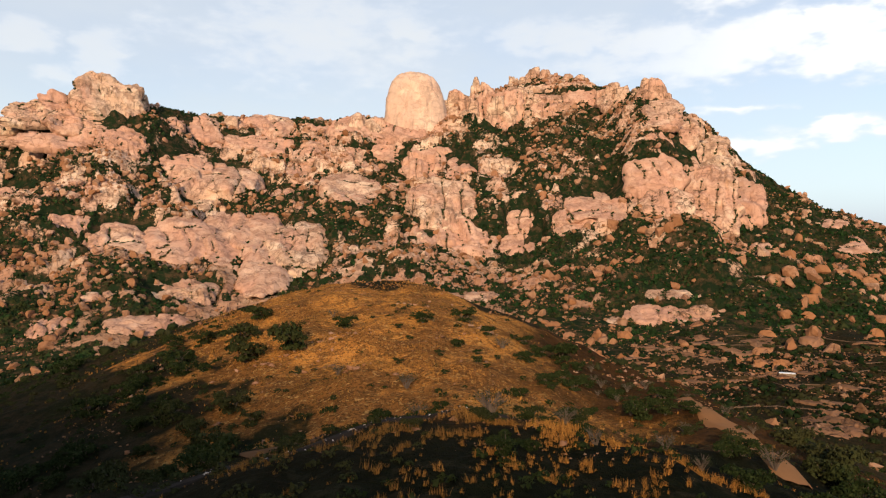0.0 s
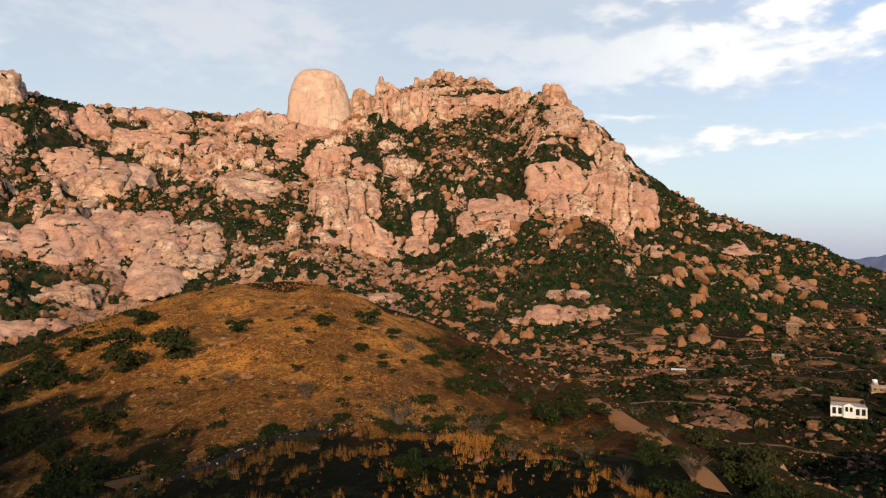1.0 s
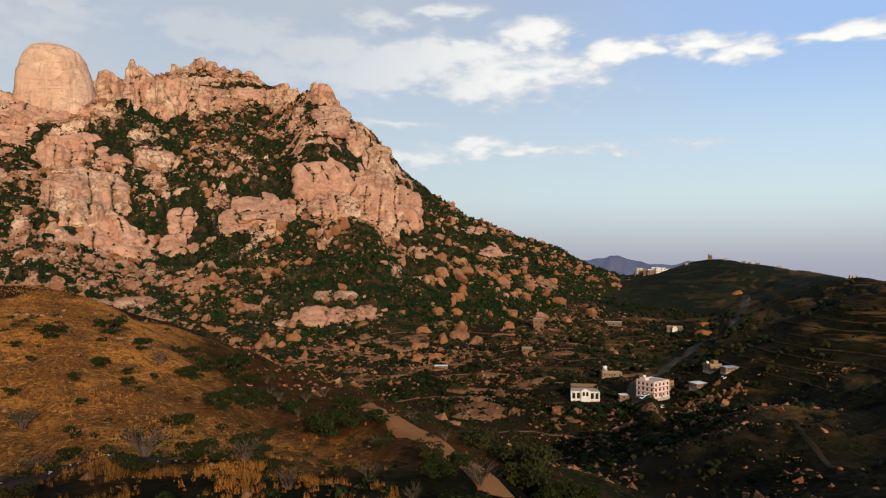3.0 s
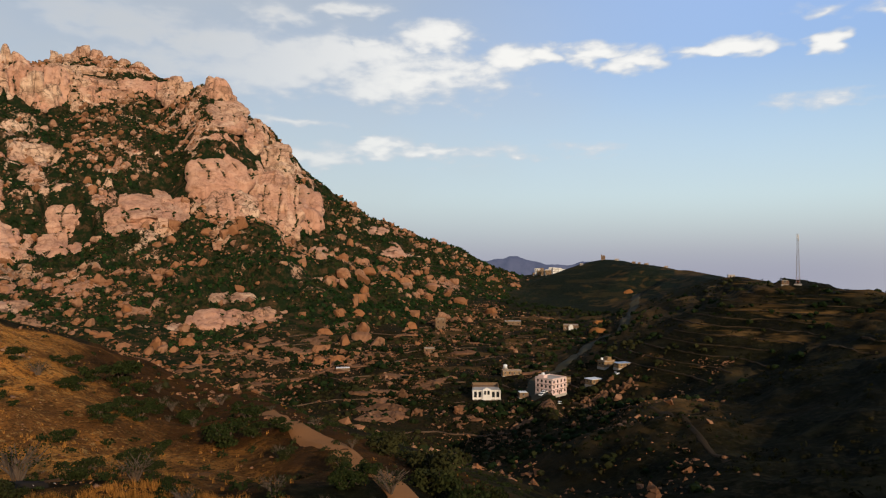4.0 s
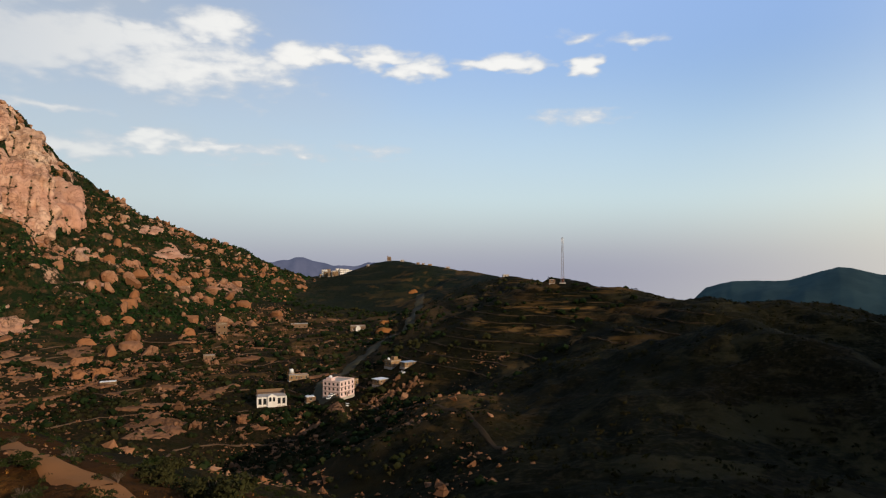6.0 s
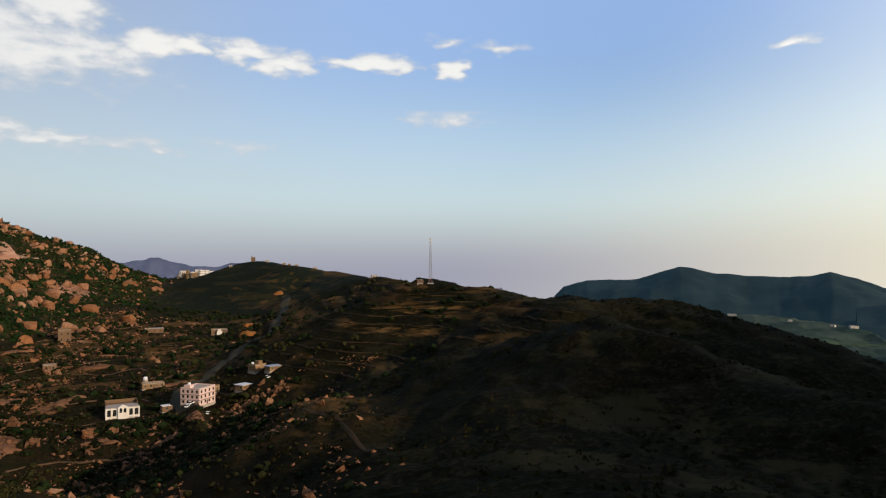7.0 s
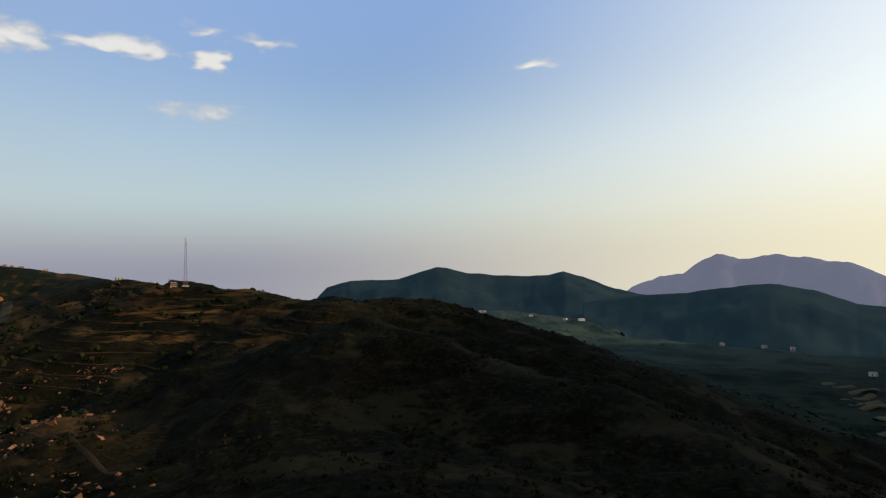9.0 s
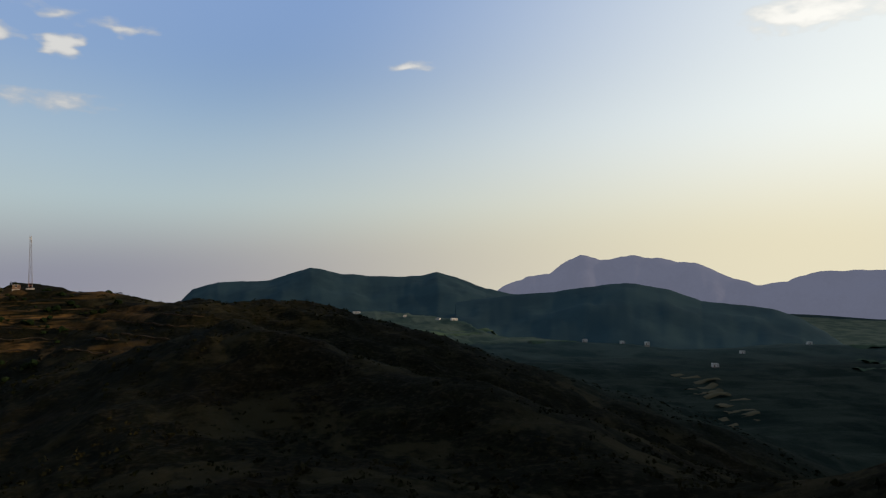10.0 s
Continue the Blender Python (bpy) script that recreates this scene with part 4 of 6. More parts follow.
def granite_slab(x, y, width, low, high, form, tilt, run, seed):
    """A bare rock face that bulges out of the slope, split by joints that follow it and by sheets that peel off it.
    Returns places in its cracks where scrub holds."""
    n, f = ICO[6 if width > 76 and form != 2 else 5]
    length = (high - low) * 1.12 / math.sin(tilt) if form != 2 else (high - low) * 1.25
    thick = 0.15 * min(width, length) * (1.0, 0.8, 1.6)[form] + 1.0
    p = (2.7, 3.4, 4.5)[form]
    r = (np.abs(n) ** p).sum(1) ** (-1 / p)
    v = n * r[:, None] * np.array([width * 0.53, thick, length * 0.53])
    s = min(width, length)
    a, up = v[:, 0] / width, v[:, 2] / length
    # uneven outline, the belly low down, the head leaning back
    flat_ = v * [1, 0.2, 1]
    swell = 1 + 0.24 * noise3(flat_, s * 0.42, seed) + 0.16 * noise3(flat_, s * 0.17, seed + 3) + 0.08 * noise3(flat_, s * 0.07, seed + 4)
    v[:, 0] *= swell
    v[:, 2] *= swell
    v[:, 1] *= 1 - 0.5 * up
    # joints up the face, and sheets across it
    bend = v[:, 0] + 0.30 * s * noise3(v, s * 0.8, seed + 20) + 0.05 * s * noise3(v, s * 0.2, seed + 21)
    gap = width * (0.24, 0.17, 0.34)[form] + 3
    k = np.floor(bend / gap)
    groove = np.clip(1 - np.abs((bend / gap) % 1 - 0.5) / (1.6 / gap + 0.035), 0, 1)
    sheet_at = v[:, 2] + 0.25 * s * noise3(v, s * 0.7, seed + 30) + 0.5 * gap * hash01(k, 0 * k, seed)
    rise = length * (0.55, 0.24, 0.7)[form]
    q = np.floor(sheet_at / rise)
    ledge = np.clip(1 - np.abs((sheet_at / rise) % 1 - 0.5) / (1.2 / rise + 0.03), 0, 1)
    level_ = (hash01(k, q, seed + 7) - 0.5) * (0.40, 0.95, 0.45)[form] * thick
    groove = groove * ramp(noise3(v, s * 0.3, seed + 50), -0.35, 0.15)
    ledge = ledge * ramp(noise3(v, s * 0.4, seed + 51), -0.1, 0.35)
    push = 0.45 * thick * noise3(v, s * 0.45, seed + 40) + 0.25 * thick * noise3(v, s * 0.16, seed + 41) + level_
    push = push + (0.45 + 1.1 * (form == 1)) * noise3(v, 7.0, seed + 42) + (0.25 + 0.7 * (form == 1)) * noise3(v, 3.2, seed + 43) - (1.2 + 0.2 * thick) * groove - (0.8 + 0.12 * thick) * ledge * (form != 2)
    out = np.clip(n[:, 1] * -1 + 0.15, 0, 1)
    v[:, 1] -= push * out
    # only what stands out of the slope; -y is out of the hill
    keep = (v[f, 1].min(1) < 0.15 * thick)
    f = f[keep]
    used = np.unique(f)
    back = np.full(len(v), -1)
    back[used] = np.arange(len(used))
    v, f, cracks = v[used], back[f], ((groove + ledge) * out)[used]
    me = make_mesh("granite_slab", v, f, M_SLAB)
    me.attributes.new("joint", "FLOAT", "POINT").data.foreach_set("value", np.clip(cracks, 0, 1).astype(np.float32))
    ob = new("granite_slab", me)
    lean = math.degrees(tilt) - 90
    z = float(massif(np.array([float(x)]), np.array([float(y)]))[0]) if form != 2 else (low + high) / 2
    turn = -math.degrees(math.atan2(x, y))
    m = pose(x, y, max(z, (low + high) / 2 - 6), 0, 0, turn) @ pose(0, 0, 0, lean * (1.0 if form != 2 else 0.6)) @ Matrix.Translation((0, 0.25 * thick if form != 2 else 0, 0))
    ob.matrix_world = m
    tagged(ob, ("smooth bulging pink granite slab on the mountain face", "pale granite cliff split by joints and ledges", "upright pillar of jointed pink granite")[form], "rock", "granite slabs")
    g = np.random.default_rng(seed)
    at = np.where(cracks > 0.45)[0]
    if len(at):
        at = g.choice(at, min(len(at), int(6 + width * length / 95)))
    return [m @ Vector(v[i]) for i in at]


CREVICES = []
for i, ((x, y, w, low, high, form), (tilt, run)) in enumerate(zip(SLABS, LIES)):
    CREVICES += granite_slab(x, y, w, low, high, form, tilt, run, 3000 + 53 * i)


def boulder_shapes(count, level, seed):
    shapes = []
    for i in range(count):
        n, f = ICO[level]
        g = np.random.default_rng(seed + i)
        p = g.uniform(2.2, 5.0)
        r = (np.abs(n) ** p).sum(1) ** (-1 / p)
        v = n * r[:, None] * np.array([1.1, g.uniform(0.6, 1.0), g.uniform(0.5, 0.9)])
        v = v + n * (0.26 * noise3(v, 0.9, seed + 11 * i) + 0.10 * noise3(v, 0.35, seed + 13 * i))[:, None]
        for _ in range(12):  # flat broken faces
            q = g.normal(size=3)
            q /= np.linalg.norm(q)
            over = np.clip(v @ q - g.uniform(0.36, 0.68), 0, None)
            v = v - 0.92 * over[:, None] * q
        shapes.append((v, f))
    return shapes


def turned(g, count, tilt=0.35):
    """Random turns, mostly about the upright."""
    a, b, c = g.uniform(0, 2 * np.pi, count), g.normal(0, tilt, count), g.normal(0, tilt, count)
    ca, sa, cb, sb_, cc, sc = np.cos(a), np.sin(a), np.cos(b), np.sin(b), np.cos(c), np.sin(c)
    o, l = np.zeros(count), np.ones(count)
    rz = np.stack([np.stack([ca, -sa, o], -1), np.stack([sa, ca, o], -1), np.stack([o, o, l], -1)], 1)
    rx = np.stack([np.stack([l, o, o], -1), np.stack([o, cb, -sb_], -1), np.stack([o, sb_, cb], -1)], 1)
    ry = np.stack([np.stack([cc, o, sc], -1), np.stack([o, l, o], -1), np.stack([-sc, o, cc], -1)], 1)
    return rz @ rx @ ry


def strewn(name, shapes, places, sizes, g, material, tilt=0.35, smooth=True):
    """Many copies of a few shapes in one mesh."""
    pick = g.integers(0, len(shapes), len(places))
    turn = turned(g, len(places), tilt)
    verts, faces, base = [], [], 0
    for k, (v, f) in enumerate(shapes):
        at = np.where(pick == k)[0]
        if not len(at):
            continue
        w = np.einsum("nij,vj->nvi", turn[at], v) * sizes[at][:, None, None] + places[at][:, None]
        verts.append(w.reshape(-1, 3))
        faces.append((f[None] + (np.arange(len(at)) * len(v))[:, None, None]).reshape(-1, 3) + base)
        base += len(at) * len(v)
    return new(name, make_mesh(name, np.concatenate(verts), np.concatenate(faces), material, smooth))


def on_massif(g, count, chance):
    """Places on the face of the massif, kept where chance(x, y, u) says so."""
    b = g.uniform(-48, 46, count)
    d = np.sqrt(g.uniform(420**2, 1190**2, count))
    x, y = d * np.sin(np.radians(b)), d * np.cos(np.radians(b))
    df, dc = np.interp(b, *zip(*FOOT)), np.interp(b, [c[0] for c in CREST], [c[1] for c in CREST])
    u = (d - df) / (dc - df)
    keep = (u > -0.25) & (u < 1.03) & (g.uniform(0, 1, count) < chance(x, y, u, b))
    return x[keep], y[keep], u[keep], b[keep]


def rocky(x, y):
    """Where rubble gathers: 0 to 1."""
    return ramp(fbm(x, y, 70, 3, 77), -0.35, 0.45)


g = np.random.default_rng(5)
x, y, u, b = on_massif(g, 100000, lambda x, y, u, b: (0.22 + 0.72 * rocky(x, y)) * (0.62 + 0.30 * ramp(u, 0.3, 0.6)) * (1 + 0.15 * patches(x, y, GREEN)) * (1 - 0.35 * ramp(b, 14, 30)) * (1 - 0.35 * ramp(b, 30, 38)) * (1 - 0.92 * covered(x, y)[0]))
size = np.minimum(0.7 + 1.3 * g.pareto(2.0, len(x)), 6.0 + 2.5 * ramp(b, 12, 28) * (1 - ramp(u, 0.45, 0.6)))
order = np.argsort(-size)
x, y, size = x[order], y[order], size[order]
z = rugged(x, y)[0]
places = np.stack([x, y, z + 0.2 * size], -1)
SMALL, LARGE = boulder_shapes(10, 2, 900), boulder_shapes(8, 3, 950)
single = 300
turn = turned(g, single)
meshes = [make_mesh("boulder", v, f, M_BLOCK, False) for v, f in LARGE]
for i in range(single):
    ob = new("boulder", meshes[i % len(meshes)])
    m = Matrix(turn[i].tolist()).to_4x4()
    ob.matrix_world = Matrix.Translation(places[i]) @ m @ Matrix.Scale(size[i] * 1.15, 4)
    tagged(ob, "large weathered orange-pink granite boulder on the slope", "boulder", "boulders on the massif")
mid = slice(single, single + 2200)
tagged(strewn("boulder_field", SMALL, places[mid], size[mid], g, M_BOULDER, 0.35, False), "field of tumbled pink granite boulders", "boulders", kind="stuff")
def chip(g):
    """A small angular stone of eight faces."""
    v = np.array([(1, 0, 0), (-1, 0, 0), (0, 1, 0), (0, -1, 0), (0, 0, 0.7), (0, 0, -0.5)], float)
    v = v * g.uniform(0.6, 1.2, (6, 1)) + g.normal(0, 0.15, (6, 3))
    return v, np.array([(0, 2, 4), (2, 1, 4), (1, 3, 4), (3, 0, 4), (2, 0, 5), (1, 2, 5), (3, 1, 5), (0, 3, 5)])


rest = slice(single + 2200, single + 11000)
TINY = boulder_shapes(8, 1, 990)
tagged(strewn("boulder_rubble", TINY, places[rest], size[rest], g, M_BOULDER, 0.35, False), "loose granite rubble over the whole massif", "rubble", kind="stuff")
rest = slice(single + 11000, None)
tagged(strewn("small_rubble", [chip(g) for _ in range(10)], places[rest], size[rest], g, M_BOULDER, 0.5, False), "small broken granite stones over the whole massif", "rubble", kind="stuff")

# ---- scrub ----
def leaf_clump(g, count, leaf):
    """A ragged ball of small leaves, one unit in radius, flattened below."""
    d = g.normal(size=(count, 3))
    d /= np.linalg.norm(d, axis=1)[:, None]
    c = d * (0.55 + 0.45 * g.uniform(0, 1, count) ** 0.5)[:, None] * np.array([1, 1, 0.75])
    c[:, 2] = np.abs(c[:, 2]) * 1.0 + 0.02 - 0.15 * (d[:, 2] < -0.5)
    a = g.normal(size=(count, 3)) + 0.8 * d
    s = np.cross(d + 0.4 * g.normal(size=(count, 3)), a)
    s /= np.linalg.norm(s, axis=1)[:, None]
    t = np.cross(s, d + 0.6 * g.normal(size=(count, 3)))
    t /= np.linalg.norm(t, axis=1)[:, None]
    k = leaf * g.uniform(0.6, 1.4, count)[:, None]
    v = np.stack([c - s * k * 0.6, c + s * k * 0.6, c + t * k], 1).reshape(-1, 3)
    return v, np.arange(len(v)).reshape(-1, 3)


g = np.random.default_rng(21)
CLUMPS = [leaf_clump(g, 11, 1.0) for _ in range(8)]
x, y, u, b = on_massif(g, 74000, lambda x, y, u, b: (0.86 * (1 - ramp(rugged(x, y)[1], 0.25, 0.6)) + 0.05) * (1 - 0.97 * covered(x, y)[0]))
size = (0.8 + 2.2 * g.uniform(0, 1, len(x)) ** 1.6) * np.where(rugged(x, y)[1] > 0.5, 0.7, 1.0)
places = np.stack([x, y, rugged(x, y)[0] - 0.1], -1)
held = np.array([tuple(p) for p in CREVICES])
places, size = np.concatenate([places, held]), np.concatenate([size, g.uniform(0.7, 2.0, len(held))])
tagged(strewn("scrub_massif", CLUMPS, places, size, g, M_LEAF, 0.15, False), "dark green scrub between the rocks of the massif", "scrub", kind="stuff")

# ---- the knoll and the valley: shrubs, grass, stones ----
M_SHRUB = leaf_material("shrub_leaf", (0.009, 0.016, 0.004), (0.030, 0.036, 0.011))
M_TWIG = plain("dry_twig", (0.10, 0.07, 0.05), 0.9)
M_STRAW = leaf_material("dry_grass", (0.09, 0.036, 0.009), (0.50, 0.225, 0.048))


def shrub_parts(seed, leaves, leaf, bare=False):
    """Meshes of a shrub of unit radius: stems that fork, and a ragged crown in several clumps."""
    g = np.random.default_rng(seed)
    bm = bmesh.new()
    tips = []
    for _ in range(6 if not bare else 11):
        a, lean = g.uniform(0, 6.28), g.uniform(0.15, 0.75)
        mid_ = Vector((math.cos(a) * lean * 0.5, math.sin(a) * lean * 0.5, g.uniform(0.35, 0.6)))
        tube(bm, (0, 0, -0.15), mid_, 0.05, 0.03, 5)
        for _ in range(2 if not bare else 4):
            e = mid_ + Vector((math.cos(a + g.normal(0, 0.7)) * 0.42, math.sin(a + g.normal(0, 0.7)) * 0.42, g.uniform(0.2, 0.6)))
            tube(bm, mid_, e, 0.025, 0.01, 4)
            tips.append(e)
    stems = bpy.data.meshes.new("stem")
    bm.to_mesh(stems)
    bm.free()
    stems.materials.append(M_TWIG)
    if bare:
        leaves = leaves // 4
    vs, fs, base = [], [], 0
    per = max(8, leaves // len(tips))
    for e in [*tips, *(() if bare else (Vector((0, 0, 0.4)), Vector((0.3, 0.1, 0.3)), Vector((-0.25, 0.2, 0.3)), Vector((0.0, -0.3, 0.3))))]:
        v, f = leaf_clump(g, per, leaf)
        r = g.uniform(0.32, 0.52)
        v = v / 1.0
        c = v.reshape(-1, 3, 3).mean(1, keepdims=True)
        v = ((v.reshape(-1, 3, 3) - c) + c * r).reshape(-1, 3)
        v = v + np.array([e.x, e.y, max(e.z - r * 0.5, 0.05)])
        vs.append(v), fs.append(f + base)
        base += len(v)
    crown = make_mesh("crown", np.concatenate(vs), np.concatenate(fs), M_SHRUB, False)
    return stems, crown


KINDS = [shrub_parts(700 + i, 1000, 0.11) for i in range(5)]
BARE = [shrub_parts(730 + i, 700, 0.06, True) for i in range(2)]


def shrub(x, y, r, kind, label, category="shrub", group="shrubs on the knoll"):
    z = float(land(np.array([x]), np.array([y]))[0])
    stems, crown = kind
    ob = empty("shrub", pose(x, y, z, 0, 0, (x * 37 + y * 17) % 360) @ Matrix.Scale(r * 1.15, 4), label, category, group)
    part("stem", stems, None, ob)
    part("crown", crown, None, ob)


SHRUBS_A = [(-28, 123, 2.0), (-16, 107, 2.0), (-23, 106, 1.7), (4, 115, 1.4), (0, 112, 0.6), (9, 107, 1.0), (0, 97, 0.7), (6, 100, 0.7), (6, 90, 0.5), (11, 97, 0.7), (12, 94, 0.5),
            (12, 105, 0.6), (15, 104, 0.5), (-9, 116, 1.7), (12, 127, 2.0), (4, 68, 0.8), (-2, 72, 0.9), (29, 122, 2.7), (24, 116, 1.6), (20, 94, 1.2), (15, 86, 1.1)]
SHRUBS_B = [(25, 97, 1.3), (-27, 135, 1.5), (-35, 127, 1.4), (-36, 114, 1.6), (-19, 74, 1.6), (-10, 65, 1.0), (-28, 89, 1.2), (-21, 88, 1.4), (-17, 82, 0.8), (-2, 67, 1.1),
            (1, 56, 0.8), (7, 60, 0.8), (-6, 62, 0.7), (36, 92, 1.6), (33, 104, 1.3), (44, 74, 1.5), (50, 84, 1.7), (31, 62, 1.1), (-43, 100, 1.5), (-38, 84, 1.3), (-30, 70, 1.2)]
for i, (sx, sy, r) in enumerate(SHRUBS_A + SHRUBS_B):
    r = r * 1.5 if sx < -14 else r
    shrub(sx, sy, r, KINDS[i % 5], "dark green leafy shrub on the dry knoll" if r > 0.9 else "small dark green bush in dry grass")
for i, (sx, sy, r) in enumerate([(1, 87, 1.5), (2, 70, 1.3), (9, 67, 2.0), (-8, 92, 1.1), (17, 112, 1.4), (-12, 128, 1.2)]):
    shrub(sx, sy, r, BARE[i % 2], "grey half-bare thorn bush on the knoll", "thorn bush")

g = np.random.default_rng(29)
for i in range(30):
    sy = g.uniform(62, 150)
    sx = float(knoll_edge(sy)) - 1 - 22 * g.uniform() ** 1.4
    shrub(sx, sy, g.uniform(0.9, 1.9), KINDS[i % 5], "dark leafy shrub on the shaded flank of the knoll")
for i, (sx, sy, r) in enumerate([(36.5, 56, 2.0), (39, 60, 2.3), (36, 51.5, 1.8), (42, 65, 1.8), (31.2, 57.8, 0.9), (42, 72, 1.5), (31, 86, 1.9), (40, 54, 1.5), (-16, 60, 1.3), (-9, 58, 1.1), (-22, 64, 1.6)]):
    shrub(sx, sy, r, KINDS[i % 5], "large dark bushy shrub beside the dirt track" if i < 8 else "dark leafy shrub on the shaded flank of the knoll")


for i in range(58):
    sx, sy = (g.uniform(12, 46), g.uniform(72, 136)) if i < 40 else (g.uniform(2, 40), g.uniform(44, 70))
    shrub(sx, sy, g.uniform(0.5, 1.4), BARE[i % 2] if i % 3 == 0 else KINDS[i % 5], "grey half-bare thorn bush on the knoll" if i % 3 == 0 else "dark green bush in dry brown grass")


# low cover on the flanks of the knoll
def dense_bush(g, leaves, leaf):
    """A bush of unit radius: an uneven dark body with leaves standing off it."""
    n, f = ICO[1]
    body = n * (0.72 + 0.22 * g.uniform(-1, 1, len(n)))[:, None] * [1, 1, 0.8]
    body[:, 2] = np.maximum(body[:, 2] + 0.42, -0.1)
    v, lf = leaf_clump(g, leaves, leaf)
    return np.concatenate([body, v]), np.concatenate([f, lf + len(body)])


g = np.random.default_rng(31)
SMALL_CLUMPS = [leaf_clump(g, 44, 0.34) for _ in range(6)]


def scatter(g, count, x0, x1, y0, y1, chance):
    x, y = g.uniform(x0, x1, count), g.uniform(y0, y1, count)
    keep = g.uniform(0, 1, count) < chance(x, y)
    return x[keep], y[keep]


x, y = scatter(g, 5000, -85, 95, 30, 190, lambda x, y: 0.10 + 0.25 * (1 - ramp(y, 62, 76)) + 0.95 * ramp(knoll_edge(y) - x + 14 * fbm(x, y, 12, 4, 7), -6, 10) + 0.6 * ramp(x + 14 * fbm(x, y, 20, 2, 8), 34, 56) + 0.5 * ramp(fbm(x, y, 16, 2, 19), 0.35, 0.8))
size = g.uniform(0.2, 0.8, len(x))
tagged(strewn("low_scrub", SMALL_CLUMPS, np.stack([x, y, land(x, y)], -1), size, g, M_SHRUB, 0.15, False), "low dark scrub on the flanks of the knoll", "scrub", kind="stuff")


def tuft(g, blades, wide=0.035):
    """A tuft of dry grass, one unit tall."""
    a, lean = g.uniform(0, 6.28, blades), np.abs(g.normal(0, 0.35, blades))
    foot = g.normal(0, 0.16, (blades, 3)) * [1, 1, 0]
    h = g.uniform(0.55, 1.0, blades)
    tip = foot + np.stack([np.cos(a) * lean * h, np.sin(a) * lean * h, h], -1)
    side = np.stack([-np.sin(a), np.cos(a), 0 * a], -1) * wide
    v = np.stack([foot - side, foot + side, tip], 1).reshape(-1, 3)
    return v, np.arange(len(v)).reshape(-1, 3)


TUFTS = [tuft(g, 11, 0.05) for _ in range(8)]
x, y = scatter(g, 46000, -60, 75, 38, 185, lambda x, y: (1 - ramp(np.hypot(x, (y - 100) / 1.25), 55, 85)) * (0.1 + 0.9 * ramp(fbm(x, y, 6, 3, 23), -0.1, 0.5)) * (0.15 + 0.85 * ramp(x - knoll_edge(y), -4, 4)) * (1 - 0.95 * ramp(x, 8, 24)))
size = g.uniform(0.2, 0.55, len(x))
tagged(strewn("dry_grass", TUFTS, np.stack([x, y, land(x, y) - 0.03], -1), size, g, M_STRAW, 0.1, False), "tufts of dry straw-coloured grass", "grass", kind="stuff")
TALL = [tuft(g, 22, 0.025) for _ in range(8)]
x, y = scatter(g, 9000, -12, 30, 38, 66, lambda x, y: ramp(fbm(x, y, 3.0, 4, 25), -0.1, 0.6) * (1 - ramp(y + 2 * fbm(x, y, 6, 2, 26), 57, 63)) * (0.3 + 0.7 * ramp(x - 0.6 * (60 - y), -8, 6)) * (1 - ramp(x + 3 * fbm(x, y, 5, 2, 28), 16, 27)))
size = g.uniform(0.25, 0.85, len(x)) ** 1.3
tagged(strewn("tall_grass", TALL, np.stack([x, y, land(x, y) - 0.03], -1), size, g, M_STRAW, 0.12, False), "tall golden dry grass on the near ridge", "grass", kind="stuff")

# rock ledges that break out of the knoll
LEDGES = [(-8.5, 62.0, 6.0, 0.5, 1), (-3.5, 63.2, 5.5, 0.6, 1), (1.5, 64.6, 6.5, 0.55, 1), (6.0, 66.0, 4.5, 0.5, 1), (-17, 64, 7, 0.8, 1), (-21, 103, 5.5, 0.9, 0), (-16.5, 106, 6.5, 1.0, 0), (-12.5, 110, 5.0, 0.8, 0), (-11, 98, 3.0, 0.6, 0), (-6, 93, 2.2, 0.5, 0), (3, 133, 5.0, 0.7, 0), (15, 120, 3.4, 0.6, 0)]
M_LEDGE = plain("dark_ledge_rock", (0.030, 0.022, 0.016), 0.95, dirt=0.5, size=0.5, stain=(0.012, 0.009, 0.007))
LEDGE_STONES = {dark: [make_mesh("ledge_stone", v, f, M_LEDGE if dark else M_BLOCK, False) for v, f in LARGE] for dark in (0, 1)}
for i, (rx, ry, rw, rh, dark) in enumerate(LEDGES):
    way = radians(15 + 25 * math.sin(i * 2.3))
    for j in range(9):
        s_ = g.uniform(0.15, 0.42) * (1.0 if j % 3 else 1.6)
        off = (j - 4) / 8 * rw * 1.2
        sx, sy = rx + off * math.cos(way) + g.normal(0, 0.35), ry + off * math.sin(way) + g.normal(0, 0.35)
        ob = new("ledge_stone", LEDGE_STONES[dark][(i + j) % len(LARGE)])
        ob.matrix_world = pose(sx, sy, float(land(np.array([sx]), np.array([sy]))[0]) + 0.1 * s_, g.normal(0, 14), g.normal(0, 14), g.uniform(0, 360)) @ Matrix.Diagonal((s_ * 1.5, s_, s_ * 0.7, 1))
        tagged(ob, "dark angular stone of a ledge in the near grass" if dark else "pale angular stone of a ledge on the knoll", "rock", "ledge stones")


PEBBLES = [chip(g) for _ in range(10)]
x, y = scatter(g, 17000, -45, 60, 46, 175, lambda x, y: (0.12 + 0.85 * ramp(fbm(x, y, 10, 4, 27), 0.0, 0.6)) * (1 - 0.75 * ramp(x, 10, 26)))
size = np.minimum(0.06 + 0.06 * g.pareto(2.0, len(x)), 0.6)
M_PEBBLE = granite("field_stone", "island")
tagged(strewn("field_stones", PEBBLES, np.stack([x, y, land(x, y)], -1), size, g, M_PEBBLE), "loose pale stones strewn over the knoll", "stones", kind="stuff")

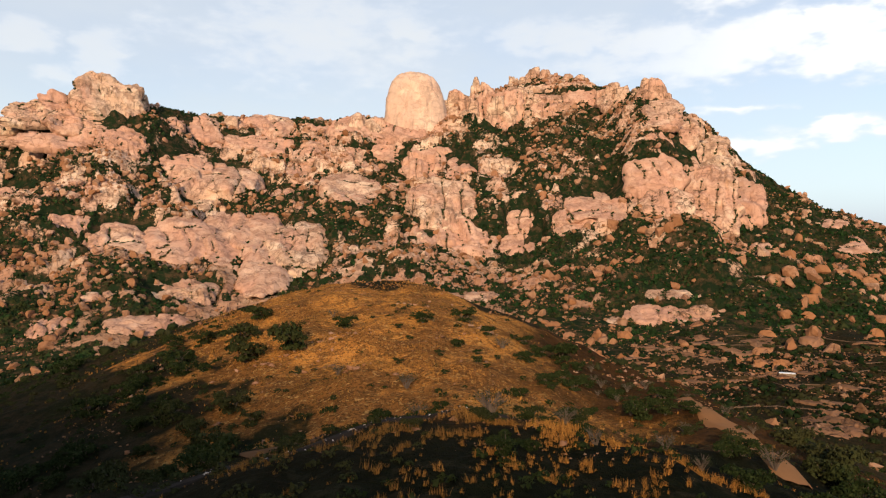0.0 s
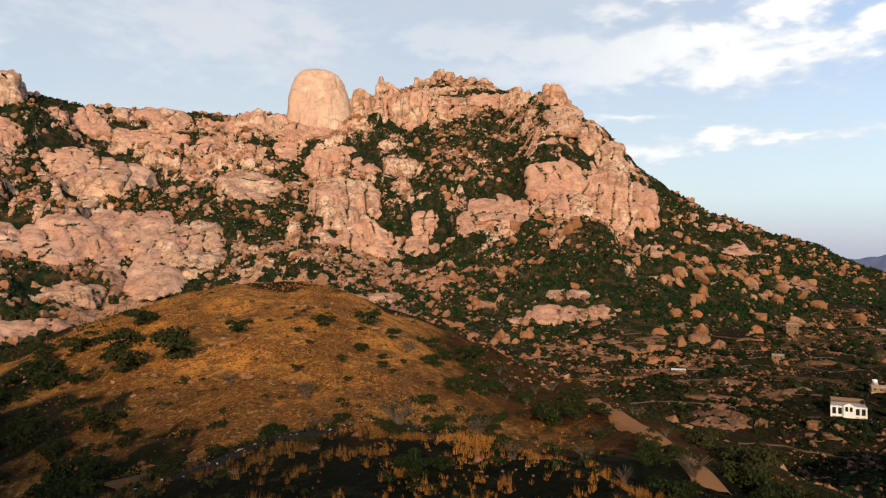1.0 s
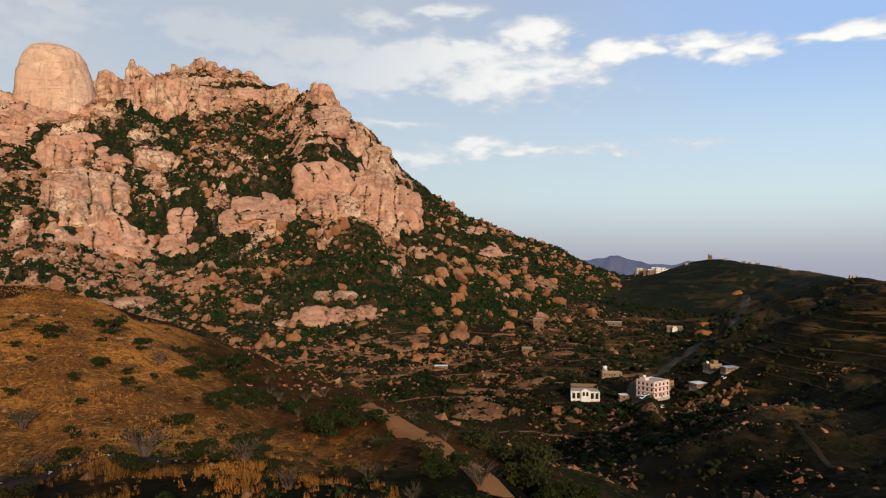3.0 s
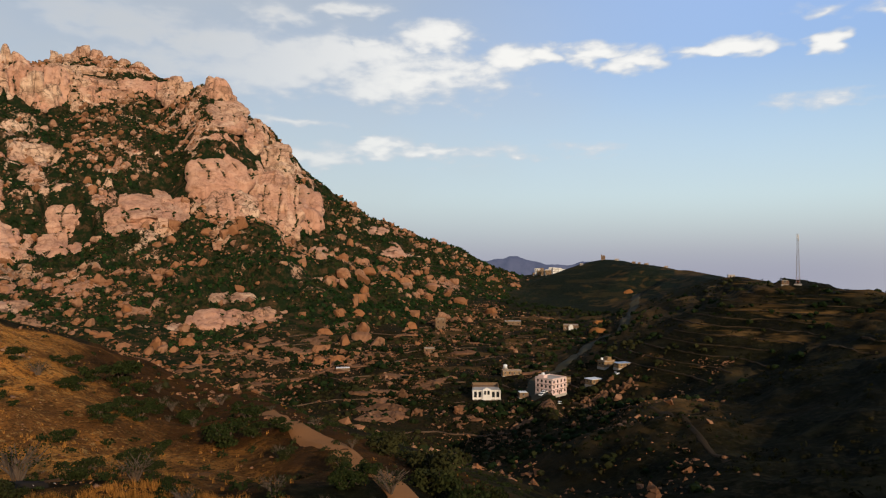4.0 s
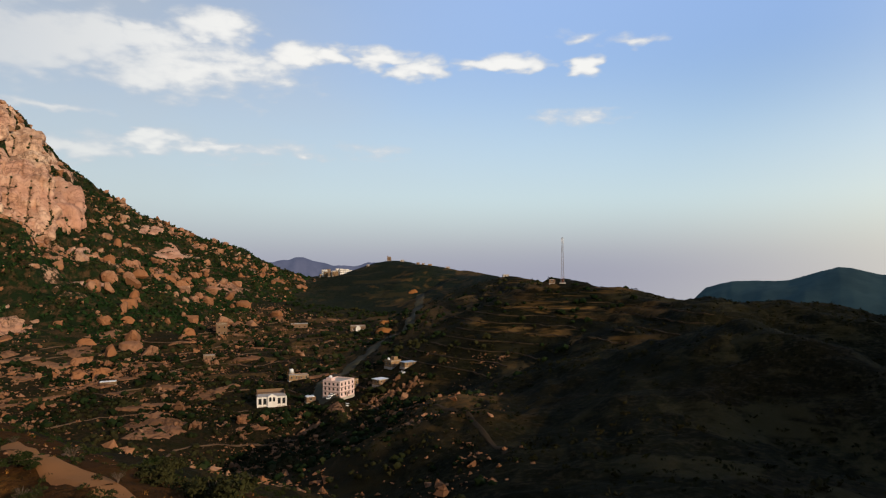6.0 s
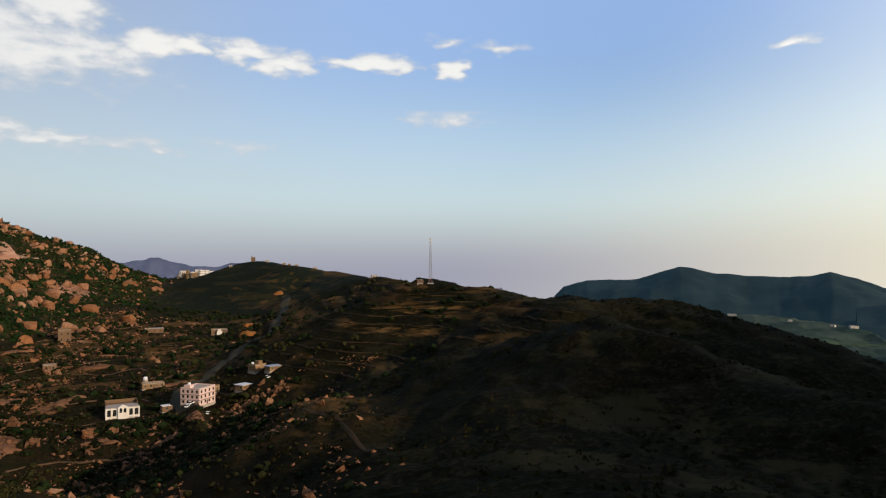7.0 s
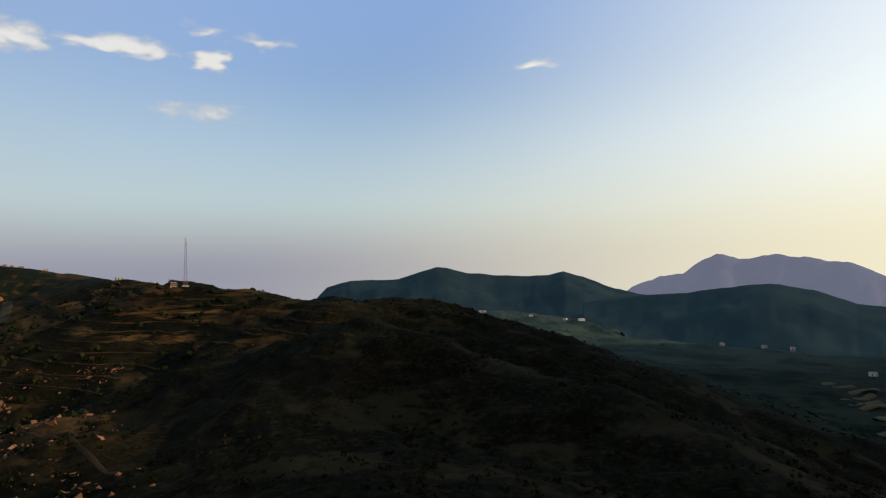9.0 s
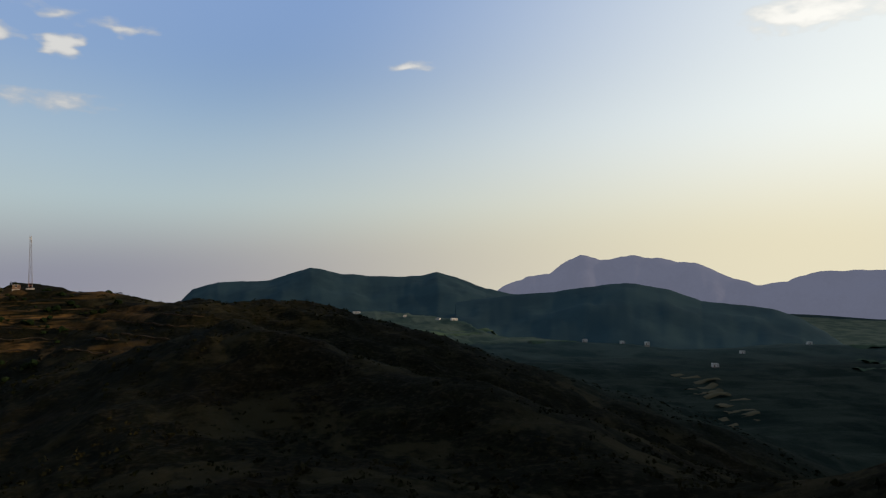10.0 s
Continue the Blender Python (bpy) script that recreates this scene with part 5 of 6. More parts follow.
n = 70
q = g.uniform(0, 1, n)
x, y = np.interp(q, [0, 0.4, 0.75, 1], [-15, -6, 2, 10]), np.interp(q, [0, 0.4, 0.75, 1], [51, 57.5, 61.6, 63.2])
x, y = x + g.normal(0, 0.5, n), y + g.normal(0, 0.5, n)
tagged(strewn("bank_stones", PEBBLES, np.stack([x, y, land(x, y) + 0.2], -1), np.minimum(0.06 + 0.05 * g.pareto(2.2, n), 0.3), g, plain("pale_stone", (0.50, 0.42, 0.36), 0.9)), "small pale stones on the dark bank", "stones", kind="stuff")

# ---- valley floor: flat granite slabs, boulders, bushes ----
VALLEY_ROCKS = [(276, 431, 30, 25, 32), (200, 304, 36, 13, 25), (188, 446, 28, 19, 27), (154, 481, 24, 16, 33), (260, 344, 22, 18, 27), (220, 333, 16, 16, 25), (236, 287, 4, 16, 23),
                (151, 319, 8, 15, 22), (154, 379, 5, 17, 25), (270, 505, 38, 29, 38), (231, 521, 23, 31, 42), (312, 530, 36, 37, 47)]
VALLEY_ROCKS_2 = [(206, 324, 30, 15, 26), (214, 314, 20, 15, 23), (161, 275, 10, 13, 20), (166, 265, 10, 13, 19), (179, 223, 18, 10, 17), (276, 346, 18, 22, 28), (247, 252, 14, 12, 24), (262, 247, 18, 12, 22), (290, 240, 15, 14, 24), (232, 276, 16, 10, 19)]


def slab_sheet(x, y, width, tall, turn, seed):
    """A bare rock slab that comes out of the ground, with a ragged outline."""
    n, rings = 56, 15
    a = np.arange(n) / n * 2 * np.pi
    edge = 0.72 + 0.28 * vnoise(np.cos(a) * 1.7 + seed, np.sin(a) * 1.7, seed) + 0.14 * vnoise(np.cos(a) * 5 + seed, np.sin(a) * 5, seed + 1)
    ca, sa = math.cos(radians(turn)), math.sin(radians(turn))
    verts = []
    for q in np.linspace(1, 0, rings)[:-1]:
        px, py = np.cos(a) * edge * q * width / 2, np.sin(a) * edge * q * width * 0.36
        gx, gy = x + px * ca - py * sa, y + px * sa + py * ca
        lift = tall * (1 - q**2.5) ** 0.6 * (0.75 + 0.5 * vnoise(gx / 6 + seed, gy / 6, seed + 2)) + 0.9 * fbm(gx, gy, 3.5, 4, seed + 4) * (1 - q**4)
        verts.append(np.stack([gx, gy, land(gx, gy) + lift - 0.9 * q**6], -1))
    verts = np.concatenate(verts + [np.array([[x, y, float(verts[-1][:, 2].mean()) + 0.05]])])
    faces = []
    for r in range(rings - 2):
        faces += [(r * n + i, r * n + (i + 1) % n, (r + 1) * n + (i + 1) % n, (r + 1) * n + i) for i in range(n)]
    last = (rings - 2) * n
    faces += [(last + i, last + (i + 1) % n, len(verts) - 1) for i in range(n)]
    return linked("valley_slab", verts, faces, M_DULL, True)


for i, (rx, ry, rw, low_, high_) in enumerate(VALLEY_ROCKS + VALLEY_ROCKS_2):
    ground_z = float(land(np.array([rx]), np.array([ry]))[0])
    if rw > 12:
        tagged(new("valley_slab", slab_sheet(rx, ry, rw * 1.15, (high_ - low_) * 0.16, 25 * math.sin(i * 1.9) - 40, 50 + i)), "smooth bare granite slab on the valley floor", "rock", "valley slabs")
    else:
        rock_thing("valley_rock", "upright weathered granite block in the valley", "rock", rx, ry, rw, ground_z - 3, high_, rw * 0.9, 35 * math.sin(i * 1.9), 1300 + i * 5, 3.2, 0.05, "valley rocks", 4, 0, 0.3, 0.25, M_DULL)


def rock_shelf(x, y, width, tall, turn, seed):
    """A low ledge of bare rock with a flat top and a broken front."""
    n, rings = 30, 6
    a = np.arange(n) / n * 2 * np.pi
    edge = 0.8 + 0.25 * vnoise(np.cos(a) * 2 + seed, np.sin(a) * 2, seed) + 0.16 * vnoise(np.cos(a) * 6 + seed, np.sin(a) * 6, seed + 1)
    ca, sa = math.cos(radians(turn)), math.sin(radians(turn))
    verts = []
    for q, up in ((1.05, -1.0), (1.0, 0.2), (0.9, 0.85), (0.6, 1.0), (0.3, 1.05)):
        px, py = np.cos(a) * edge * q * width / 2, np.sin(a) * edge * q * width * 0.2
        gx, gy = x + px * ca - py * sa, y + px * sa + py * ca
        verts.append(np.stack([gx, gy, land(gx, gy) + tall * up + 0.3 * vnoise(gx / 3, gy / 3, seed + 2)], -1))
    verts = np.concatenate(verts + [np.array([[x, y, float(verts[-1][:, 2].mean())]])])
    faces = [(r * n + i, r * n + (i + 1) % n, (r + 1) * n + (i + 1) % n, (r + 1) * n + i) for r in range(rings - 2) for i in range(n)]
    last = (rings - 2) * n
    faces += [(last + i, last + (i + 1) % n, len(verts) - 1) for i in range(n)]
    return linked("rock_shelf", verts, faces, M_DULL, False)


g = np.random.default_rng(61)
for i in range(64):
    bb = g.uniform(14, 47)
    foot_d = float(np.interp(bb, *zip(*FOOT)))
    dd = foot_d - 130 * g.uniform() ** 1.5 + 25
    if bb > 40:
        dd = g.uniform(430, 760)
    rx, ry = dd * math.sin(radians(bb)), dd * math.cos(radians(bb))
    tagged(new("rock_shelf", rock_shelf(rx, ry, g.uniform(8, 26), g.uniform(0.4, 1.3), -bb + g.uniform(-14, 14), 400 + i)), "low shelf of bare pink granite below the boulder slope", "rock", "rock shelves")


def boulder_stack(x, y, sizes, seed):
    """Boulders that rest on one another, each a thing of its own."""
    z = float(land(np.array([x]), np.array([y]))[0]) - 0.5
    for i, s in enumerate(sizes):
        v, f = LARGE[(seed + i) % len(LARGE)]
        ob = new("boulder", make_mesh("boulder", v * [s, s, s * 0.9] * 1.0, f, M_BLOCK, False))
        low = (v[:, 2].min()) * s * 0.9
        ob.matrix_world = pose(x + 0.25 * s * math.sin(i * 2.2 + seed), y + 0.2 * s * math.cos(i * 1.7), z - low, 0, 0, 50 * i)
        z += (v[:, 2].max() - v[:, 2].min()) * s * 0.9 - 0.35 * s
        tagged(ob, "orange granite boulder in a stack below the bluff", "boulder", "stacked boulders")


boulder_stack(217, 220, (1.8, 1.7, 1.3), 1)
boulder_stack(234, 288, (2.2, 1.7), 3)
boulder_stack(341, 616, (9, 6.5, 4.5), 5)
M_CLAY = plain("orange_clay", (0.24, 0.10, 0.03), 0.95, dirt=0.4, size=2.0, stain=(0.2, 0.08, 0.03))
for i, (rx, ry, rw, rh) in enumerate([(545, 439, 15, 3), (486, 393, 18, 3.2), (690, 512, 10, 2.4)]):
    ground_z = float(land(np.array([rx]), np.array([ry]))[0])
    rock_thing("clay_bank", "bank of bright orange clay beside the road", "earth bank", rx, ry, rw, ground_z - 3, ground_z + rh, rw * 0.5, -40, 1500 + i * 5, 2.6, 0.03, "clay banks", 4, 0, 0.3, 0.2, M_CLAY)

g = np.random.default_rng(41)


def valley_chance(x, y):
    b, d = np.degrees(np.arctan2(x, y)), np.hypot(x, y)
    u = (d - np.interp(b, *zip(*FOOT))) / 300
    near_hill = ramp(u, -0.9, 0.1)
    return (d > 175) * (u < 0.35) * (b < 53) * (0.12 + 0.8 * ramp(fbm(x, y, 40, 3, 61), -0.1, 0.5)) * (0.25 + 0.75 * near_hill)


x, y = scatter(g, 8000, -420, 560, 150, 700, valley_chance)
size = np.minimum(0.4 + 0.7 * g.pareto(2.0, len(x)), 3.4)
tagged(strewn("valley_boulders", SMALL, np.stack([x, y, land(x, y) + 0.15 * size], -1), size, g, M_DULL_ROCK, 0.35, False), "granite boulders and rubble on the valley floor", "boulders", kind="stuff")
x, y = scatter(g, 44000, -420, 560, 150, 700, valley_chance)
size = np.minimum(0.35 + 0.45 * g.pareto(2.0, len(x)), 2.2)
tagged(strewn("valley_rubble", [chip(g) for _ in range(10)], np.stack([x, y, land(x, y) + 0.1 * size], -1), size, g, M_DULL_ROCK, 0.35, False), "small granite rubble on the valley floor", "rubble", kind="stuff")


def foot_chance(x, y):
    b, d = np.degrees(np.arctan2(x, y)), np.hypot(x, y)
    u = (d - np.interp(b, *zip(*FOOT))) / 300
    return ramp(u, -0.55, -0.15) * (1 - ramp(u, 0.15, 0.35)) * (b > -20) * (b < 49) * (0.06 + 0.94 * ramp(fbm(x, y, 26, 3, 63), 0.0, 0.45))


x, y = scatter(g, 30000, -180, 560, 300, 760, foot_chance)
size = np.minimum(0.5 + 0.6 * g.pareto(2.0, len(x)), 3.2)
tagged(strewn("foot_rubble", [chip(g) for _ in range(10)], np.stack([x, y, np.maximum(land(x, y), 0) + 0.15 * size], -1), size, g, M_BOULDER, 0.45, False), "orange granite rubble along the foot of the massif", "rubble", kind="stuff")
BUSHES = [dense_bush(g, 14, 0.48) for _ in range(8)]
HOUSES = ((289, 272, 13), (266, 300, 13), (306, 281, 9), (308, 258, 9), (330, 266, 9), (326, 252, 9), (276, 263, 8), (278, 283, 5), (238, 409, 11), (312, 326, 12))


def off_road(x, y):
    clear = np.ones(len(x), bool)
    for cx, cy, r in HOUSES:
        clear &= np.hypot(x - cx, y - cy) > r
    for (ax, ay), (bx, by) in zip(VALLEY_ROAD, VALLEY_ROAD[1:]):
        t = np.clip(((x - ax) * (bx - ax) + (y - ay) * (by - ay)) / ((bx - ax) ** 2 + (by - ay) ** 2), 0, 1)
        clear &= np.hypot(x - ax - t * (bx - ax), y - ay - t * (by - ay)) > 5.5
    for fx, fy, fw, fd, turn in FIELDS_AND_LIT_SPUR:
        ca, sa = math.cos(radians(turn)), math.sin(radians(turn))
        clear &= (np.abs((x - fx) * ca + (y - fy) * sa) > fw / 2) | (np.abs(-(x - fx) * sa + (y - fy) * ca) > fd / 2)
    return clear


VALLEY_ROAD = [(272, 262), (296, 293), (326, 304), (361, 317), (420, 338), (485, 368), (560, 415), (640, 466), (690, 500)]
x, y = scatter(g, 22000, -420, 620, 150, 760, lambda x, y: (np.hypot(x, y - 100) > 75) * (np.degrees(np.arctan2(x, y)) < 80) * (np.hypot(x, y) < np.interp(np.degrees(np.arctan2(x, y)), *zip(*FOOT)) + 60)
               * (0.30 + 0.7 * ramp(fbm(x, y, 30, 3, 67), -0.25, 0.35)) * (1 - 0.85 * ramp(np.degrees(np.arctan2(x, y)), 50, 56)))
keep = off_road(x, y)
x, y = x[keep], y[keep]
size = (0.8 + 2.6 * g.uniform(0, 1, len(x)) ** 1.7) * np.interp(np.hypot(x, y), [200, 330], [0.6, 1.0])
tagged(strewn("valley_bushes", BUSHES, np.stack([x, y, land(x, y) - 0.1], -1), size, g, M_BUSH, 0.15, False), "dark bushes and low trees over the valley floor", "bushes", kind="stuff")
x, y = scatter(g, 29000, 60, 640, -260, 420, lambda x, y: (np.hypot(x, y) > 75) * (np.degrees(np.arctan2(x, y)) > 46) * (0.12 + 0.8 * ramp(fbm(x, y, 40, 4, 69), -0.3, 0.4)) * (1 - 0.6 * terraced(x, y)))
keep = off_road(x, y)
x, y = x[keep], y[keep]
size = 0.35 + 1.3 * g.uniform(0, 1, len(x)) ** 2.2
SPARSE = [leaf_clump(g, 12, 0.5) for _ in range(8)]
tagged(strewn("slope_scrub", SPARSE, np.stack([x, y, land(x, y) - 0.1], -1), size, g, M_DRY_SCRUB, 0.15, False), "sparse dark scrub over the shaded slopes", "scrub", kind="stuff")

def crag(name, label, x, y, width, height, group, g):
    """An outcrop of several broken blocks, its foot in the ground."""
    vs, fs, base = [], [], 0
    for j in range(5):
        v, f = SMALL[int(g.integers(0, len(SMALL)))]
        k = width * (0.30 if j == 0 else g.uniform(0.12, 0.25))
        a, away = g.uniform(0, 6.28), 0.0 if j == 0 else width * g.uniform(0.2, 0.42)
        m = turned(g, 1, 0.5)[0]
        q = (v * [1.3, 1.0, 1.0]) @ m.T * k * [1, 1, min(1.2, 1.3 * height / (width * 0.3))]
        gx, gy = x + away * math.cos(a), y + away * math.sin(a)
        q = q + [gx, gy, float(land(np.array([gx]), np.array([gy]))[0]) + 0.25 * height * (1 if j == 0 else 0.5)]
        vs.append(q), fs.append(f + base)
        base += len(q)
    return tagged(new(name, make_mesh(name, np.concatenate(vs), np.concatenate(fs), M_DULL, False)), label, "rock", group)


# close brush and stones round the houses
def yard_chance(x, y):
    away = np.minimum(np.hypot(x - 285, y - 275) / 45, 1.0)
    return (np.degrees(np.arctan2(x, y)) < 53) * (0.15 + 0.85 * ramp(fbm(x, y, 16, 4, 71), -0.2, 0.35)) * (0.35 + 0.65 * away)


x, y = scatter(g, 7000, 120, 340, 190, 430, yard_chance)
keep = off_road(x, y)
x, y = x[keep], y[keep]
size = 0.5 + 1.5 * g.uniform(0, 1, len(x)) ** 1.6
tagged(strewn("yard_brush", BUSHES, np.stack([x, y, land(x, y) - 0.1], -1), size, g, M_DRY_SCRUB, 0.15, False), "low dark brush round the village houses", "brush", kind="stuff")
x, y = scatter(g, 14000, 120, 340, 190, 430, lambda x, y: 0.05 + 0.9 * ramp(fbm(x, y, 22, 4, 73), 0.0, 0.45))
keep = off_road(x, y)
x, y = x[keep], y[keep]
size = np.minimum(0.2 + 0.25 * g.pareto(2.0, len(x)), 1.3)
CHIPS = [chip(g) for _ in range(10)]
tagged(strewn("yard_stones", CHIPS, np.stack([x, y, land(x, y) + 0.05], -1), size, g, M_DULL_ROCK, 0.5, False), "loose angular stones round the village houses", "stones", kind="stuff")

# ---- outcrops among the bushes of the valley ----
g = np.random.default_rng(53)
placed = 0
while placed < 95:
    bb, dd = radians(g.uniform(4, 47)), g.uniform(225, 500)
    rx, ry = dd * math.sin(bb), dd * math.cos(bb)
    rw = 3.0 + 8.0 * g.uniform() ** 2
    if not off_road(np.array([rx]), np.array([ry]))[0] or math.hypot(rx - 270, ry - 280) < 38:
        continue
    crag("valley_outcrop", "low broken granite outcrop among the bushes", rx, ry, rw, rw * g.uniform(0.2, 0.5), "valley outcrops", g)
    placed += 1

# ---- the rocky bluff under the houses ----
g = np.random.default_rng(47)
BLUFF = [(232, 293), (246, 277), (256, 259), (268, 251), (282, 245), (298, 237), (310, 233)]
for i in range(34):
    q = g.uniform(0, len(BLUFF) - 1.001)
    (ax, ay), (bx, by) = BLUFF[int(q)], BLUFF[int(q) + 1]
    rx, ry = ax + (bx - ax) * (q % 1) + g.normal(0, 5), ay + (by - ay) * (q % 1) + g.normal(0, 5)
    rw = 2.4 + 3.2 * g.uniform() ** 1.5
    if 44.5 < math.degrees(math.atan2(rx, ry)) < 49 and math.hypot(rx, ry) > 350:
        continue
    crag("bluff_rock", "broken brown granite rocks in the bluff below the houses", rx, ry, rw * 1.3, rw * g.uniform(0.3, 0.6), "bluff rocks", g)


# ---- broken rocks, rubble and brush in the gulch between the knoll and the houses ----
g = np.random.default_rng(59)


def gulch_chance(x, y):
    b, d = np.degrees(np.arctan2(x, y)), np.hypot(x, y)
    return ramp(d, 125, 150) * (d < 345) * ramp(b, 12, 20) * (1 - ramp(b, 52, 60)) * (0.1 + 0.9 * ramp(fbm(x, y, 22, 3, 71), -0.05, 0.4))


x, y = scatter(g, 13000, 20, 290, 70, 330, gulch_chance)
size = np.minimum(0.25 + 0.35 * g.pareto(2.2, len(x)), 1.9)
tagged(strewn("gulch_rubble", CHIPS, np.stack([x, y, land(x, y) + 0.1 * size], -1), size, g, M_BOULDER, 0.4, False), "broken granite stones in the gulch below the houses", "rubble", kind="stuff")
x, y = scatter(g, 3400, 20, 290, 70, 330, lambda x, y: ramp(np.hypot(x, y), 125, 150) * ramp(np.degrees(np.arctan2(x, y)), 12, 20) * (1 - ramp(np.degrees(np.arctan2(x, y)), 52, 60)) * (0.15 + 0.6 * ramp(fbm(x, y, 18, 3, 73), -0.1, 0.4)))
keep = off_road(x, y)
x, y = x[keep], y[keep]
size = 0.5 + 1.3 * g.uniform(0, 1, len(x)) ** 2
tagged(strewn("gulch_brush", BUSHES, np.stack([x, y, land(x, y) - 0.1], -1), size, g, M_BUSH, 0.15, False), "dark brush between the rocks of the gulch", "brush", kind="stuff")
for i in range(14):
    bb, dd = radians(g.uniform(22, 48)), g.uniform(170, 300)
    rw = 2.2 + 3.5 * g.uniform() ** 2
    crag("gulch_outcrop", "broken granite outcrop in the brush of the gulch", dd * math.sin(bb), dd * math.cos(bb), rw, rw * g.uniform(0.25, 0.5), "gulch outcrops", g)

M_WALL = plain("dark_dry_stone", (0.055, 0.038, 0.022), 0.95, dirt=0.5, size=0.8, stain=(0.02, 0.015, 0.01))
# ---- dry-stone terrace walls along the contours of the mast hill ----
def terrace_wall(level, b0, b1, d0, d1, seed, material=M_WALL):
    """A rubble wall that follows one height across the slope."""
    pts = []
    ds = np.linspace(d0, d1, 160)
    for bb in np.arange(b0, b1, 0.35):
        sx, sy = ds * math.sin(radians(bb)), ds * math.cos(radians(bb))
        zz = land(sx, sy)
        hit = np.where((zz[:-1] < level) & (zz[1:] >= level))[0]
        if len(hit):
            pts.append((sx[hit[0]], sy[hit[0]]))
    runs, run = [], []
    for p in pts:
        if run and math.hypot(p[0] - run[-1][0], p[1] - run[-1][1]) > 14:
            runs.append(run)
            run = []
        run.append(p)
    runs.append(run)
    for run in runs:
        if len(run) < 5:
            continue
        p = np.array(run, float)
        p[1:-1] = 0.25 * p[:-2] + 0.5 * p[1:-1] + 0.25 * p[2:]
        t = np.gradient(p, axis=0)
        nrm = np.stack([-t[:, 1], t[:, 0]], -1) / np.maximum(np.hypot(*t.T), 1e-6)[:, None]
        z = land(p[:, 0], p[:, 1])
        top = 0.35 + 0.3 * vnoise(np.arange(len(p)) * 0.9, np.zeros(len(p)), seed)
        ring = [np.stack([*(p + nrm * s).T, z + h], -1) for s, h in ((0.5, -0.8), (0.42, top), (-0.42, top), (-0.5, -0.8))]
        n = len(p)
        faces = [(k * n + i, k * n + i + 1, (k + 1) * n + i + 1, (k + 1) * n + i) for k in range(3) for i in range(n - 1)]
        faces += [(0, n, 2 * n, 3 * n), (n - 1, 4 * n - 1, 3 * n - 1, 2 * n - 1)]
        tagged(new("terrace_wall", linked("terrace_wall", np.concatenate(ring), faces, material)), "dry-stone terrace wall along the slope", "wall", "terrace walls")


for i, level in enumerate((41, 45, 49, 53, 57, 61, 65, 69, 73)):
    terrace_wall(level, 50, 76, 330, 640, 200 + i)

M_PALE_WALL = plain("pale_dry_stone", (0.10, 0.064, 0.04), 0.95, dirt=0.5, size=0.8, stain=(0.06, 0.04, 0.025))
for i, level in enumerate((15, 20, 24, 27, 30, 33, 37)):
    terrace_wall(level, 26, 50, 320, 760, 240 + i, M_PALE_WALL)

# ---- the village in the valley ----
M_PINK = plain("pink_plaster", (0.68, 0.50, 0.45), 0.85, dirt=0.15, size=2.0)
M_PINK_TRIM = plain("pale_trim", (0.42, 0.33, 0.30), 0.8, dirt=0.2)
M_WHITE = plain("white_plaster", (0.70, 0.67, 0.62), 0.8, dirt=0.18, size=2.0)
M_TAN = plain("tan_block_wall", (0.24, 0.15, 0.075), 0.92, dirt=0.4, size=1.5)
M_STONE = plain("rubble_stone_wall", (0.17, 0.105, 0.06), 0.95, dirt=0.5, size=0.8)
M_CONCRETE = plain("concrete", (0.38, 0.34, 0.29), 0.9, dirt=0.4, size=1.5)
M_TIN = plain("tin_roof", (0.42, 0.46, 0.50), 0.45, 0.6, dirt=0.3)
M_WHITE_TIN = plain("white_tin_roof", (0.72, 0.73, 0.72), 0.5, 0.1, dirt=0.2)
M_DARK_FRAME = plain("dark_window_frame", (0.05, 0.045, 0.04), 0.6)
M_DOOR = plain("brown_door", (0.12, 0.06, 0.035), 0.6)
M_RED = plain("rusty_red_paint", (0.33, 0.10, 0.06), 0.7)
M_GALV = plain("galvanised_steel", (0.22, 0.21, 0.21), 0.6, 0.4, dirt=0.3)
M_RUBBER = plain("rubber", (0.02, 0.02, 0.02), 0.9, dirt=0.1)
M_DIRT = plain("dirt_track", (0.28, 0.122, 0.044), 0.95, dirt=0.35, size=3.0, stain=(0.17, 0.085, 0.035))
M_DARK_DIRT = plain("dark_dirt_road", (0.058, 0.052, 0.032), 0.95, dirt=0.45, size=3.0, stain=(0.05, 0.04, 0.03))
M_PATH = plain("trodden_path", (0.12, 0.055, 0.021), 0.95, dirt=0.5, size=2.0, stain=(0.09, 0.045, 0.02))
M_BROWN_DIRT = plain("brown_dirt_path", (0.045, 0.029, 0.014), 0.95, dirt=0.45, size=3.0, stain=(0.04, 0.025, 0.012))
M_GLASS = bpy.data.materials.new("window_glass")
M_GLASS.use_nodes = True
glass = M_GLASS.node_tree.nodes["Principled BSDF"]
glass.inputs["Base Color"].default_value, glass.inputs["Roughness"].default_value = (0.015, 0.018, 0.02, 1), 0.08


def pierced(length, height, thick, holes):
    """A wall along x, its outer face at y = 0, with openings (x, z, width, height) that go through."""
    bm = bmesh.new()
    cuts = sorted({0.0, length, *(h[0] - h[2] / 2 for h in holes), *(h[0] + h[2] / 2 for h in holes)})
    for a, b in zip(cuts, cuts[1:]):
        mid, z = (a + b) / 2, 0.0
        for hx, hz, hw, hh in sorted((h for h in holes if abs(h[0] - mid) < h[2] / 2), key=lambda h: h[1]):
            if hz > z:
                box(bm, a, b, 0, thick, z, hz)
            z = hz + hh
        if z < height:
            box(bm, a, b, 0, thick, z, height)
    bmesh.ops.remove_doubles(bm, verts=bm.verts, dist=0.001)
    return bm


